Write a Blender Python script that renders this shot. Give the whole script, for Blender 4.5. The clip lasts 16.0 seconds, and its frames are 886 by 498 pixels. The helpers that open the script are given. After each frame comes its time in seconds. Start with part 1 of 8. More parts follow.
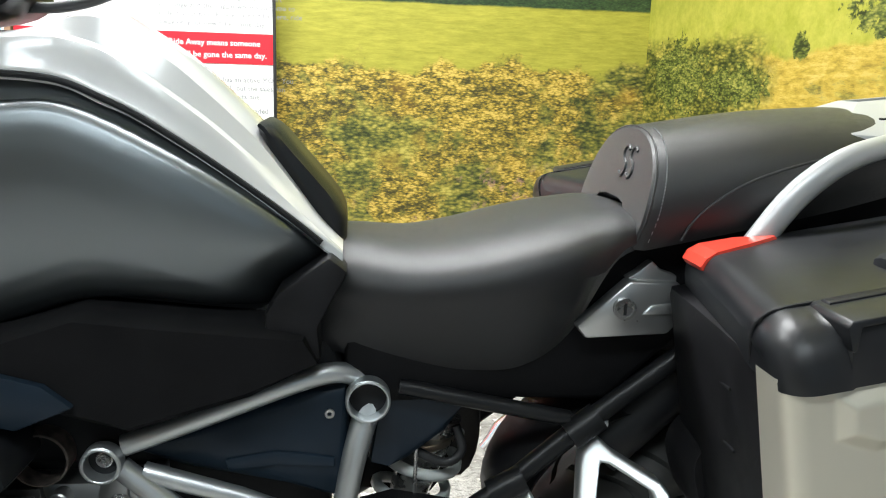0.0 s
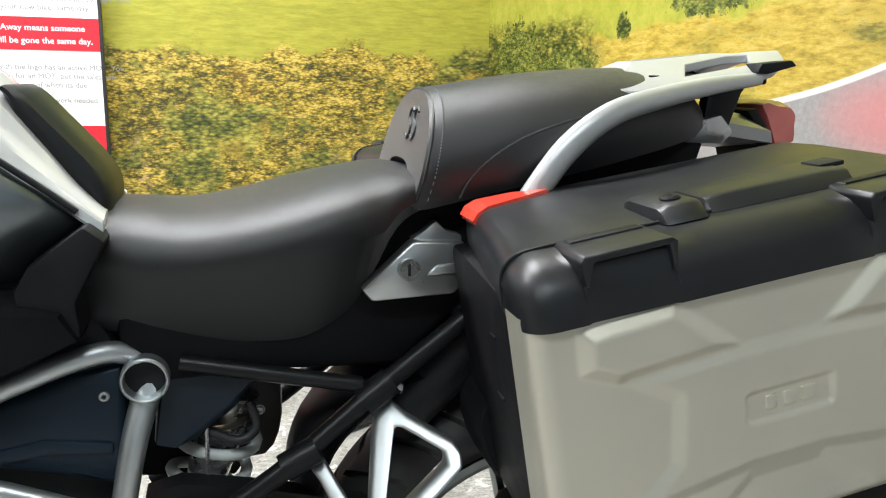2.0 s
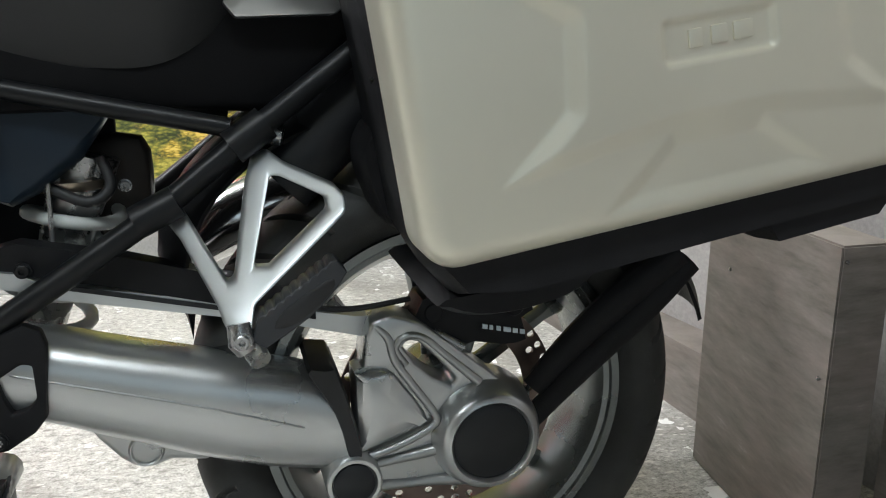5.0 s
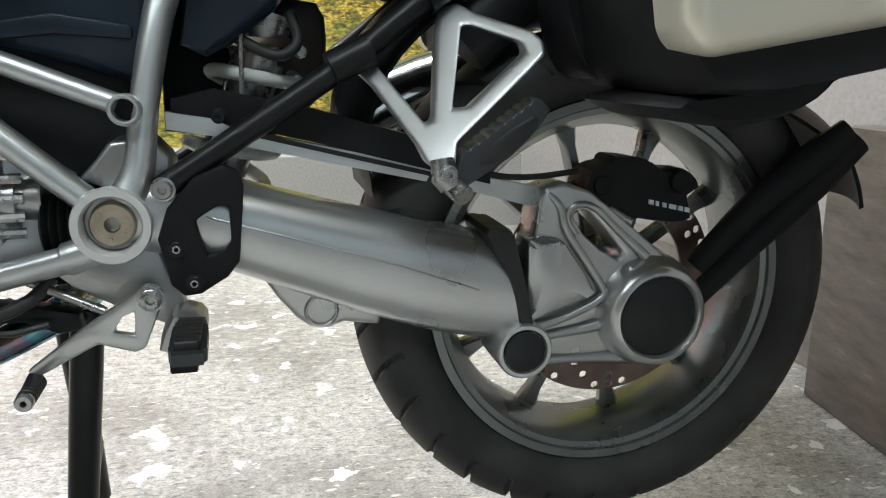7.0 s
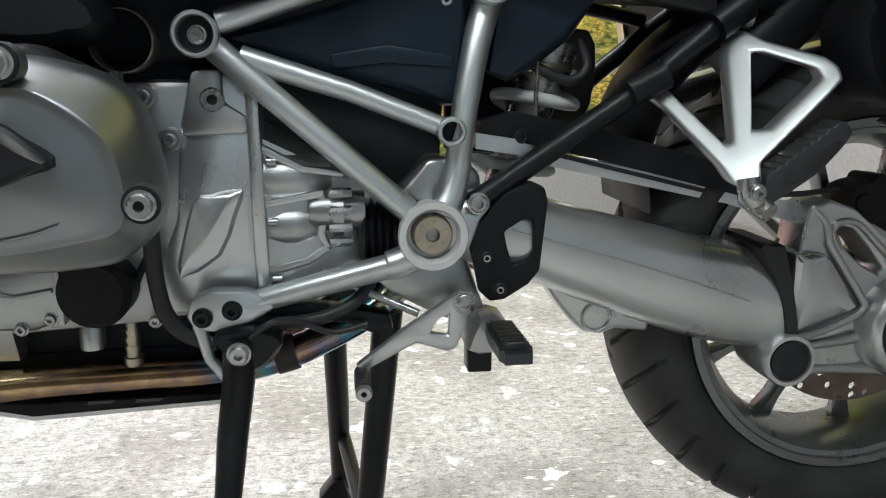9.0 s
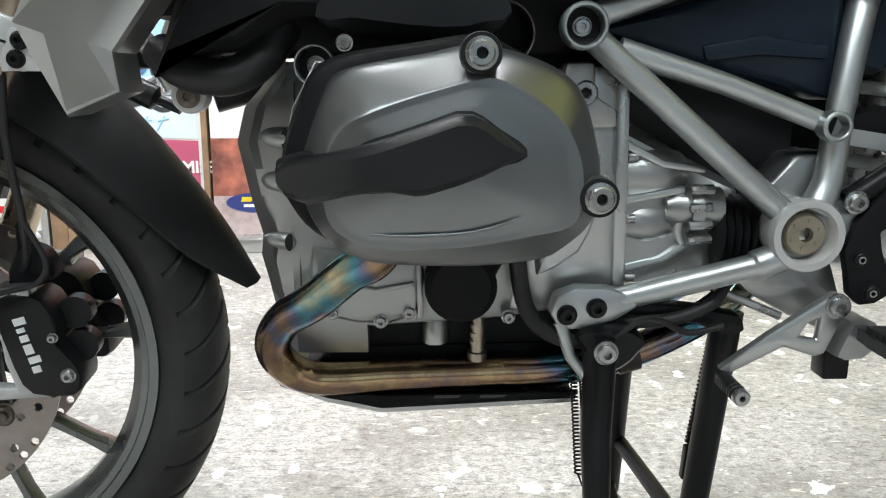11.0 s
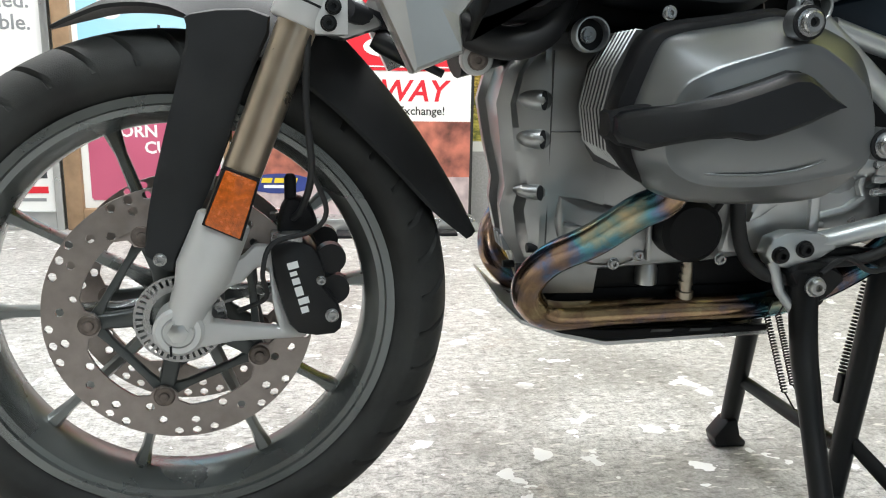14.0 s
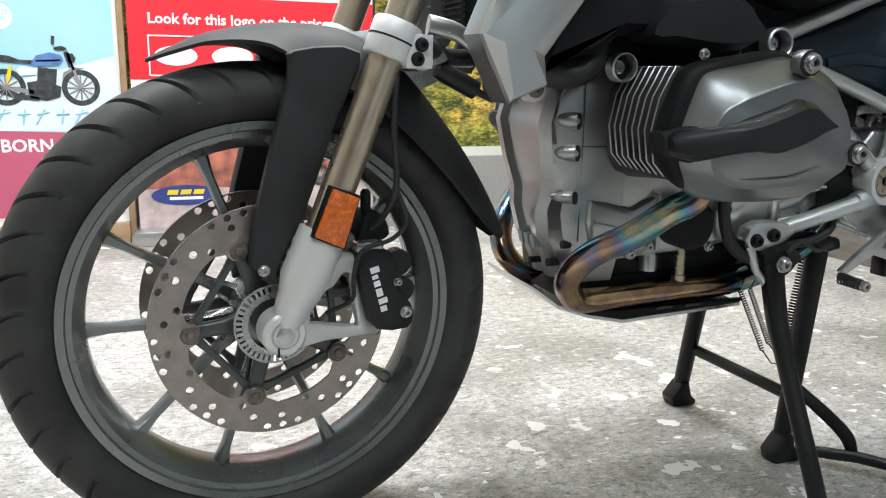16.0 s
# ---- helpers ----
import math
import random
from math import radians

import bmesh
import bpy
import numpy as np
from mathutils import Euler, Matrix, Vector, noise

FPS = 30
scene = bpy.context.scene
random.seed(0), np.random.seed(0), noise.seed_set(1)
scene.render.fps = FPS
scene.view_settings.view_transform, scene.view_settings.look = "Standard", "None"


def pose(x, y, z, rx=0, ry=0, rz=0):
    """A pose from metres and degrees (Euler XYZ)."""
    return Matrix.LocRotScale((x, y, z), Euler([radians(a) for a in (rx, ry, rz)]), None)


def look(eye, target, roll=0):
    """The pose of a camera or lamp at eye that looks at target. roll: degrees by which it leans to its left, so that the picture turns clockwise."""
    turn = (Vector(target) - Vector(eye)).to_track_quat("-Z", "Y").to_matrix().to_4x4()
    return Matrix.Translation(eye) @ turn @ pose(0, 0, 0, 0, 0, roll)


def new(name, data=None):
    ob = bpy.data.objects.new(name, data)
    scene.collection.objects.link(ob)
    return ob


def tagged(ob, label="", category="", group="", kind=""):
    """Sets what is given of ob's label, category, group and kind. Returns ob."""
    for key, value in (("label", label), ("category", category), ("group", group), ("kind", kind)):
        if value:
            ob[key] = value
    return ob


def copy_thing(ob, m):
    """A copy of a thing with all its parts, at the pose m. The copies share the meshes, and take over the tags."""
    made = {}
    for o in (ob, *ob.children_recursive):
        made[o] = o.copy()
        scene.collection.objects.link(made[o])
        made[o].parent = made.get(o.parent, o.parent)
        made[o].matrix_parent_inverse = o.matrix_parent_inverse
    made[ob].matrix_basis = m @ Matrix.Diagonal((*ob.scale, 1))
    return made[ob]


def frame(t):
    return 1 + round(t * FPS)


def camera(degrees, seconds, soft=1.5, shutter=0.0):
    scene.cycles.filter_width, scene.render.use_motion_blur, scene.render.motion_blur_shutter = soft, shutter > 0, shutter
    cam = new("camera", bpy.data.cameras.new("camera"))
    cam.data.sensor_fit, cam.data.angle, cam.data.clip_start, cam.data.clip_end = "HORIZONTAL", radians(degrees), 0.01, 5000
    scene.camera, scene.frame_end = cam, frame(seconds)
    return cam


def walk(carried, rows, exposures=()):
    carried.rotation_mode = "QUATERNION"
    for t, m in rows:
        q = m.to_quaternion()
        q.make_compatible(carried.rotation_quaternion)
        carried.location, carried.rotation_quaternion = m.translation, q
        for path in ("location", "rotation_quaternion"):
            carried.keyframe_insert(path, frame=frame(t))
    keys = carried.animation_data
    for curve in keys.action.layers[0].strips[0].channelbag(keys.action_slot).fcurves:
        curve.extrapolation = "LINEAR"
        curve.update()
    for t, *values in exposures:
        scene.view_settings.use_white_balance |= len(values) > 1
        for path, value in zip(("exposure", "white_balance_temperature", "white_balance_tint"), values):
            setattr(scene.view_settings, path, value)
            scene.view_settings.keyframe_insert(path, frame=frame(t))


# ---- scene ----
cam = camera(57.8, 16.0, 1.1)
PATH = [
    (0, (-0.511, -0.984, 1.119), (-0.288, 0.959, 0.704), 1.8),
    (0.5, (-0.489, -0.991, 1.123), (-0.139, 0.934, 0.706), 1.7),
    (1, (-0.476, -0.991, 1.12), (-0.061, 0.921, 0.703), 1.4),
    (1.5, (-0.446, -0.991, 1.107), (0.026, 0.906, 0.688), 1.3),
    (2, (-0.395, -0.993, 1.081), (0.116, 0.894, 0.664), 1.1),
    (2.5, (-0.346, -0.988, 1.056), (0.188, 0.894, 0.641), 0.8),
    (3, (-0.309, -0.971, 1.019), (0.213, 0.916, 0.613), 0.6),
    (3.5, (-0.266, -0.955, 0.984), (0.223, 0.937, 0.558), -0.0),
    (4, (-0.243, -0.944, 0.932), (0.276, 0.936, 0.489), 0.1),
    (4.5, (-0.245, -0.938, 0.865), (0.268, 0.941, 0.412), -0.0),
    (5, (-0.261, -0.936, 0.79), (0.26, 0.938, 0.328), 0.2),
    (5.2, (-0.269, -0.937, 0.767), (0.249, 0.936, 0.293), 0.3),
    (7.3, (-0.463, -0.925, 0.634), (-0.018, 0.973, 0.188), 0.5),
    (7.5, (-0.492, -0.92, 0.638), (-0.049, 0.978, 0.189), 0.4),
    (8, (-0.565, -0.928, 0.641), (-0.16, 0.979, 0.195), 0.3),
    (8.5, (-0.617, -0.941, 0.644), (-0.279, 0.981, 0.208), 0.4),
    (9, (-0.658, -0.95, 0.652), (-0.392, 0.986, 0.225), 0.3),
    (9.5, (-0.728, -0.932, 0.655), (-0.528, 1.013, 0.235), 0.2),
    (10, (-0.802, -0.906, 0.642), (-0.733, 1.048, 0.218), 0.0),
    (10.2, (-0.831, -0.895, 0.643), (-0.788, 1.058, 0.218), -0.0),
    (12.3, (-1.105, -0.96, 0.642), (-0.915, 0.987, 0.223), 0.9),
    (12.5, (-1.124, -0.969, 0.642), (-0.915, 0.976, 0.228), 1.0),
    (13, (-1.186, -0.995, 0.639), (-0.977, 0.949, 0.22), 0.9),
    (13.5, (-1.258, -1.009, 0.623), (-1.058, 0.937, 0.205), 0.9),
    (14, (-1.311, -0.996, 0.613), (-1.054, 0.938, 0.173), 1.1),
    (14.5, (-1.379, -1.004, 0.603), (-1.026, 0.916, 0.168), 0.5),
    (15, (-1.456, -1.023, 0.619), (-0.975, 0.87, 0.186), 0.7),
    (15.5, (-1.549, -1.055, 0.636), (-0.962, 0.808, 0.205), 0.9),
    (16, (-1.62, -1.072, 0.641), (-0.965, 0.769, 0.211), 0.9),
]
walk(cam, [(t, look(eye, target, roll)) for t, eye, target, roll in PATH])

# ---- light: a closed showroom with ceiling panels and an added fill lamp behind the camera ----
scene.view_settings.exposure = 0.0
world = bpy.data.worlds.new("world")
scene.world = world
world.use_nodes = True
world.node_tree.nodes["Background"].inputs[0].default_value = (0.75, 0.85, 1.0, 1)
world.node_tree.nodes["Background"].inputs[1].default_value = 0.6


def area(name, x, y, z, sx, sy, watts, colour, rx=0.0, ry=0.0, rz=0.0):
    data = bpy.data.lights.new(name, "AREA")
    data.shape, data.size, data.size_y, data.energy, data.color = "RECTANGLE", sx, sy, watts, colour
    ob = new(name, data)
    ob.matrix_world = pose(x, y, z, rx, ry, rz)
    return ob


PANELS = [(-2.1, 0.75, 88), (-0.6, 0.75, 88), (-2.1, -1.9, 25), (-0.6, -1.9, 27)]
for px_, py_, watts in PANELS:
    area("panel_lamp", px_, py_, 2.93, 1.15, 0.55, watts, (0.96, 0.985, 1.0) if py_ > 0 else (0.80, 0.93, 1.0))
# added cool fill; the wall behind it holds no window
area("front_fill_light", 0.1, -4.86, 1.5, 2.4, 2.0, 9, (0.66, 0.86, 1.0), 90, 0, 0)

# ---- materials ----


def material(name, colour, rough=0.5, metal=0.0, var=0.12, scale=30.0, bump=0.0, bump_scale=400.0, coat=0.0, dark=None, rvar=0.12, spec=0.5):
    """A painted, cast or moulded surface: colour patches at one scale, fine relief at another."""
    m = bpy.data.materials.new(name)
    m.use_nodes = True
    n, l = m.node_tree.nodes, m.node_tree.links
    b = n["Principled BSDF"]
    b.inputs["Metallic"].default_value = metal
    b.inputs["Coat Weight"].default_value = coat
    b.inputs["Coat Roughness"].default_value = 0.08
    b.inputs["Specular IOR Level"].default_value = spec
    co = n.new("ShaderNodeTexCoord")
    big = n.new("ShaderNodeTexNoise")
    big.inputs["Scale"].default_value, big.inputs["Detail"].default_value = scale, 6
    l.new(co.outputs["Object"], big.inputs["Vector"])
    ramp = n.new("ShaderNodeValToRGB")
    lo = dark or tuple(c * (1 - var) for c in colour)
    hi = tuple(min(1, c * (1 + var * 0.6)) for c in colour)
    ramp.color_ramp.elements[0].position, ramp.color_ramp.elements[1].position = 0.32, 0.68
    ramp.color_ramp.elements[0].color, ramp.color_ramp.elements[1].color = (*lo, 1), (*hi, 1)
    l.new(big.outputs["Fac"], ramp.inputs["Fac"])
    l.new(ramp.outputs["Color"], b.inputs["Base Color"])
    fine = n.new("ShaderNodeTexNoise")
    fine.inputs["Scale"].default_value, fine.inputs["Detail"].default_value = bump_scale, 3
    l.new(co.outputs["Object"], fine.inputs["Vector"])
    rr = n.new("ShaderNodeMapRange")
    rr.inputs["To Min"].default_value, rr.inputs["To Max"].default_value = max(0.02, rough - rvar), min(1, rough + rvar)
    l.new(big.outputs["Fac"], rr.inputs["Value"])
    l.new(rr.outputs["Result"], b.inputs["Roughness"])
    if bump:
        bp = n.new("ShaderNodeBump")
        bp.inputs["Strength"].default_value, bp.inputs["Distance"].default_value = bump, 0.001
        l.new(fine.outputs["Fac"], bp.inputs["Height"])
        l.new(bp.outputs["Normal"], b.inputs["Normal"])
    return m


SILVER = material("silver frame paint", (0.60, 0.625, 0.635), 0.39, 0.90, 0.06, 12, 0.05, 900, rvar=0.06)
CAST = material("bead-blasted cast aluminium", (0.42, 0.425, 0.422), 0.34, 0.88, 0.12, 9, 0.15, 900, rvar=0.08)
BRIGHT = material("light cast aluminium", (0.55, 0.56, 0.56), 0.29, 0.85, 0.08, 10, 0.12, 800, rvar=0.08)
COVER = material("grey magnesium paint", (0.24, 0.250, 0.258), 0.34, 0.9, 0.05, 6, 0.04, 1200, rvar=0.04)
WHEEL = material("grey wheel paint", (0.205, 0.218, 0.216), 0.28, 0.75, 0.10, 10, 0.05, 900)
# the wheel paint again, darkened for the shade on the disc carriers
WHEELSHADE = material("shaded copy of grey wheel paint", (0.085, 0.092, 0.092), 0.36, 0.5, 0.15, 20, 0.08, 900)
PLASTIC = material("grained black plastic", (0.0105, 0.0105, 0.0118), 0.48, 0, 0.25, 25, 0.25, 1500, spec=0.18)
PLASTIC2 = material("smooth charcoal plastic", (0.013, 0.014, 0.016), 0.38, 0, 0.2, 12, 0.10, 1200, spec=0.38)
BLACKSTEEL = material("black powder-coated steel", (0.0095, 0.010, 0.011), 0.36, 0, 0.2, 20, 0.10, 900, spec=0.28)
DARK = material("dark grey inner plastic and recess shade", (0.018, 0.0185, 0.020), 0.6, 0, 0.2, 15, 0.15, 600, spec=0.2)
NAVY = material("dark airbox plastic", (0.012, 0.022, 0.035), 0.36, 0, 0.2, 10, 0.10, 900, spec=0.24)
VINYL = material("black seat vinyl", (0.0105, 0.0110, 0.0122), 0.42, 0, 0.12, 8, 0.30, 2600, spec=0.58, rvar=0.05)
VINYL.node_tree.nodes["Principled BSDF"].inputs["Sheen Weight"].default_value = 0.24
VINYL.node_tree.nodes["Principled BSDF"].inputs["Sheen Roughness"].default_value = 0.35
RUBBER = material("worn tyre rubber", (0.034, 0.035, 0.0335), 0.58, 0, 0.35, 14, 0.35, 700, dark=(0.017, 0.017, 0.0165), spec=0.35)
RAIL = material("pale silver satin paint", (0.50, 0.51, 0.515), 0.38, 0.35, 0.05, 8, 0.05, 900, rvar=0.06)
GUARD = material("charcoal guard plastic", (0.020, 0.021, 0.0225), 0.58, 0, 0.2, 20, 0.2, 1400, spec=0.35)
PALE = material("pale grey satin paint", (0.64, 0.64, 0.635), 0.40, 0.3, 0.06, 9, 0.08, 900, rvar=0.06)
CALIPER = material("black anodised alloy", (0.014, 0.014, 0.015), 0.42, 0.2, 0.2, 25, 0.15, 900, spec=0.4)
MATT = material("matt black moulded plastic", (0.010, 0.010, 0.0108), 0.64, 0, 0.2, 20, 0.2, 1400, spec=0.07)
FIN = material("cast alloy with fin shade in its colour", (0.10, 0.10, 0.10), 0.5, 0.6, 0.2, 30, 0.15, 700)
PEG = material("dark grey moulded rubber", (0.030, 0.032, 0.036), 0.45, 0, 0.15, 30, 0.15, 600)
RUBBERB = material("black rubber", (0.018, 0.018, 0.019), 0.5, 0, 0.2, 30, 0.15, 500)
WHITE = material("white gloss paint", (0.70, 0.70, 0.70), 0.22, 0, 0.03, 5, 0, 400, coat=0.6)
TANK = material("slate grey metallic paint", (0.195, 0.216, 0.228), 0.36, 0.85, 0.06, 3, 0.03, 1800, coat=0.2, rvar=0.04)
ALU = material("champagne painted pannier skin", (0.72, 0.685, 0.575), 0.38, 0.62, 0.05, 5, 0.05, 900, rvar=0.05)
FORKTUBE = material("champagne fork stanchion", (0.56, 0.47, 0.37), 0.30, 0.9, 0.07, 25, 0.03, 900)
DISC = material("brushed brake steel", (0.335, 0.295, 0.275), 0.36, 0.85, 0.18, 40, 0.15, 900)
DISCB = material("dull disc steel", (0.20, 0.15, 0.13), 0.45, 0.8, 0.3, 30, 0.15, 700)
STEEL = material("zinc-plated steel", (0.42, 0.42, 0.42), 0.28, 0.9, 0.15, 60, 0.05, 800)
CHROME = material("polished chrome", (0.75, 0.75, 0.76), 0.10, 1.0, 0.04, 20)
RUST = material("rusty fastener steel", (0.20, 0.165, 0.145), 0.5, 0.6, 0.4, 90, 0.2, 900)
RED = material("red reflector plastic", (0.78, 0.065, 0.04), 0.25, 0, 0.06, 20, 0.04, 900, coat=0.4)
AMBER = material("amber reflector plastic", (0.66, 0.13, 0.008), 0.25, 0, 0.35, 160, 0.9, 380, coat=0.4)
REDLENS = material("red tail lens", (0.62, 0.16, 0.14), 0.15, 0, 0.1, 30, 0, 400, coat=0.6)
SPRING = material("off-white spring enamel", (0.62, 0.64, 0.62), 0.35, 0, 0.15, 40, 0.05, 700)
BROWN = material("heat-browned casting", (0.055, 0.045, 0.038), 0.55, 0.3, 0.3, 30, 0.2, 500)
BRASS = material("heat-stained sensor steel", (0.50, 0.44, 0.35), 0.35, 0.9, 0.2, 60)
PAPER = material("white printed vinyl", (0.80, 0.80, 0.78), 0.45, 0, 0.02, 4)
PRED = material("red printed vinyl", (0.66, 0.02, 0.035), 0.45, 0, 0.03, 4)
PBLACK = material("black ink", (0.02, 0.02, 0.02), 0.5, 0, 0.1, 10)
PWHITE = material("white ink", (0.82, 0.82, 0.82), 0.5, 0, 0.02, 10)
PGREY = material("grey ink", (0.25, 0.26, 0.27), 0.5, 0, 0.05, 10)
PBLUE = material("sky blue print", (0.25, 0.52, 0.70), 0.4, 0, 0.25, 3, dark=(0.38, 0.62, 0.76))
PPALE = material("pale blue print", (0.66, 0.74, 0.80), 0.4, 0, 0.08, 6)
PPINK = material("magenta print", (0.50, 0.10, 0.18), 0.4, 0, 0.10, 4)
PNAVY = material("navy oval print", (0.03, 0.05, 0.22), 0.4, 0, 0.1, 10)
PYELLOW = material("yellow print", (0.75, 0.55, 0.03), 0.4, 0, 0.1, 10)
PPURPLE = material("purple machine print", (0.10, 0.04, 0.12), 0.4, 0, 0.5, 60)
PBIKE = material("dark machine print", (0.05, 0.055, 0.06), 0.4, 0, 0.5, 60)
PBIKEBLUE = material("blue machine print", (0.10, 0.20, 0.45), 0.4, 0, 0.3, 30)
PROCK = material("red rock landscape print", (0.40, 0.13, 0.09), 0.45, 0, 0.7, 14, dark=(0.13, 0.05, 0.04))
PROAD = material("pale road print", (0.50, 0.40, 0.40), 0.45, 0, 0.3, 20)
WOOD = material("brown timber frame", (0.34, 0.22, 0.13), 0.5, 0, 0.25, 15, 0.1, 300)
DARKWALL = material("warm brown for reflections", (0.12, 0.095, 0.062), 0.7, 0, 0.06, 3, 0.1, 300)
PAINTWALL = material("off-white wall paint", (0.62, 0.61, 0.58), 0.7, 0, 0.05, 3, 0.1, 300)
CEIL = material("white ceiling paint", (0.78, 0.78, 0.76), 0.8, 0, 0.03, 3, 0.1, 200)


def chain(m):
    return m.node_tree.nodes, m.node_tree.links


def ramp_node(n, stops):
    r = n.new("ShaderNodeValToRGB")
    while len(r.color_ramp.elements) < len(stops):
        r.color_ramp.elements.new(0.5)
    for e, (p, c) in zip(r.color_ramp.elements, stops):
        e.position, e.color = p, (*c, 1)
    return r


def mixer(n, l, fac, a, b):
    """Mix of two colours (sockets or tuples) by a socket."""
    x = n.new("ShaderNodeMix")
    x.data_type = "RGBA"
    l.new(fac, x.inputs[0])
    for s, v in ((6, a), (7, b)):
        if isinstance(v, tuple):
            x.inputs[s].default_value = (*v, 1)
        else:
            l.new(v, x.inputs[s])
    return x.outputs[2]


def mathn(n, l, op, a, b):
    x = n.new("ShaderNodeMath")
    x.operation = op
    for k, v in ((0, a), (1, b)):
        if isinstance(v, (int, float)):
            x.inputs[k].default_value = v
        else:
            l.new(v, x.inputs[k])
    return x.outputs[0]


def step(n, l, v, lo, hi):
    x = n.new("ShaderNodeMapRange")
    x.inputs["From Min"].default_value, x.inputs["From Max"].default_value = lo, hi
    l.new(v, x.inputs["Value"])
    return x.outputs["Result"]


def noise_node(n, l, vec, scale, detail=5, rough=0.6):
    x = n.new("ShaderNodeTexNoise")
    x.inputs["Scale"].default_value, x.inputs["Detail"].default_value, x.inputs["Roughness"].default_value = scale, detail, rough
    l.new(vec, x.inputs["Vector"])
    return x.outputs["Fac"]


def floor_material():
    """Worn pale concrete with grit, white paint flakes, and dark patches for both wear and painted soft shadow."""
    m = bpy.data.materials.new("worn speckled concrete")
    m.use_nodes = True
    n, l = chain(m)
    b = n["Principled BSDF"]
    co = n.new("ShaderNodeTexCoord").outputs["Object"]
    grit = ramp_node(n, [(0.36, (0.09, 0.086, 0.08)), (0.46, (0.31, 0.30, 0.285)), (0.55, (0.47, 0.46, 0.44)), (0.64, (0.66, 0.65, 0.63))])
    l.new(noise_node(n, l, co, 52, 6, 0.75), grit.inputs["Fac"])
    fine = ramp_node(n, [(0.36, (0.17, 0.165, 0.155)), (0.5, (0.46, 0.45, 0.43)), (0.62, (0.68, 0.67, 0.65))])
    l.new(noise_node(n, l, co, 190, 4, 0.7), fine.inputs["Fac"])
    c = n.new("ShaderNodeMix")
    c.data_type, c.inputs[0].default_value = "RGBA", 0.45
    l.new(grit.outputs[0], c.inputs[6])
    l.new(fine.outputs[0], c.inputs[7])
    # broad patches: worn concrete and soft shadow darkened into one colour
    patch = step(n, l, noise_node(n, l, co, 3.2, 6, 0.62), 0.47, 0.60)
    dark = mathn(n, l, "MULTIPLY", patch, 0.52)
    col = mixer(n, l, dark, c.outputs[2], (0.16, 0.15, 0.135))
    rust = step(n, l, noise_node(n, l, co, 2.3, 7, 0.7), 0.63, 0.72)
    rust = mathn(n, l, "MULTIPLY", rust, 0.35)
    col = mixer(n, l, rust, col, (0.30, 0.19, 0.11))
    squash = n.new("ShaderNodeMapping")
    squash.inputs["Rotation"].default_value = (0, 0, 0.6)
    squash.inputs["Scale"].default_value = (1.0, 2.6, 1.0)
    l.new(co, squash.inputs["Vector"])
    scuff = step(n, l, noise_node(n, l, squash.outputs["Vector"], 38, 4, 0.6), 0.56, 0.64)
    col = mixer(n, l, mathn(n, l, "MULTIPLY", scuff, 0.62), col, (0.10, 0.096, 0.088))
    chip = step(n, l, noise_node(n, l, squash.outputs["Vector"], 31, 3, 0.5), 0.62, 0.67)
    col = mixer(n, l, mathn(n, l, "MULTIPLY", chip, 0.75), col, (0.70, 0.68, 0.63))
    flake = mathn(n, l, "MULTIPLY", step(n, l, noise_node(n, l, co, 14.0, 4, 0.5), 0.632, 0.637), step(n, l, noise_node(n, l, co, 2.6, 3, 0.5), 0.36, 0.46))
    col = mixer(n, l, flake, col, (0.76, 0.76, 0.75))
    l.new(col, b.inputs["Base Color"])
    rr = n.new("ShaderNodeMapRange")
    rr.inputs["To Min"].default_value, rr.inputs["To Max"].default_value = 0.32, 0.62
    l.new(noise_node(n, l, co, 6, 5, 0.6), rr.inputs["Value"])
    l.new(rr.outputs["Result"], b.inputs["Roughness"])
    bp = n.new("ShaderNodeBump")
    bp.inputs["Strength"].default_value, bp.inputs["Distance"].default_value = 0.5, 0.002
    l.new(noise_node(n, l, co, 140, 4, 0.7), bp.inputs["Height"])
    l.new(bp.outputs["Normal"], b.inputs["Normal"])
    return m


def foliage(n, l, co, scale, stops):
    """Clumped leaf print: broad masses, twigs and single leaves through one ramp."""
    mp = n.new("ShaderNodeMapping")
    mp.inputs["Scale"].default_value = (0.75, 0.75, 1.7)
    l.new(co, mp.inputs["Vector"])
    a = noise_node(n, l, mp.outputs[0], scale * 0.5, 10, 0.72)
    mid = noise_node(n, l, mp.outputs[0], scale * 1.9, 6, 0.65)
    v = noise_node(n, l, mp.outputs[0], scale * 4.6, 5, 0.75)
    leaf = n.new("ShaderNodeTexVoronoi")
    leaf.inputs["Scale"].default_value, leaf.inputs["Randomness"].default_value = scale * 6.5, 1.0
    l.new(mp.outputs[0], leaf.inputs["Vector"])
    f = mathn(n, l, "ADD", mathn(n, l, "MULTIPLY", a, 0.28), mathn(n, l, "ADD", mathn(n, l, "MULTIPLY", mid, 0.32), mathn(n, l, "MULTIPLY", v, 0.28)))
    f = mathn(n, l, "ADD", f, mathn(n, l, "MULTIPLY", mathn(n, l, "SUBTRACT", 0.85, leaf.outputs["Distance"]), 0.14))
    r = ramp_node(n, stops)
    l.new(f, r.inputs["Fac"])
    return r.outputs[0]


YELLOWS = [(0.415, (0.045, 0.040, 0.010)), (0.465, (0.16, 0.13, 0.020)), (0.505, (0.38, 0.265, 0.035)), (0.555, (0.66, 0.48, 0.11))]
GREENS = [(0.41, (0.020, 0.032, 0.008)), (0.47, (0.11, 0.12, 0.022)), (0.525, (0.28, 0.25, 0.042)), (0.58, (0.50, 0.42, 0.09))]
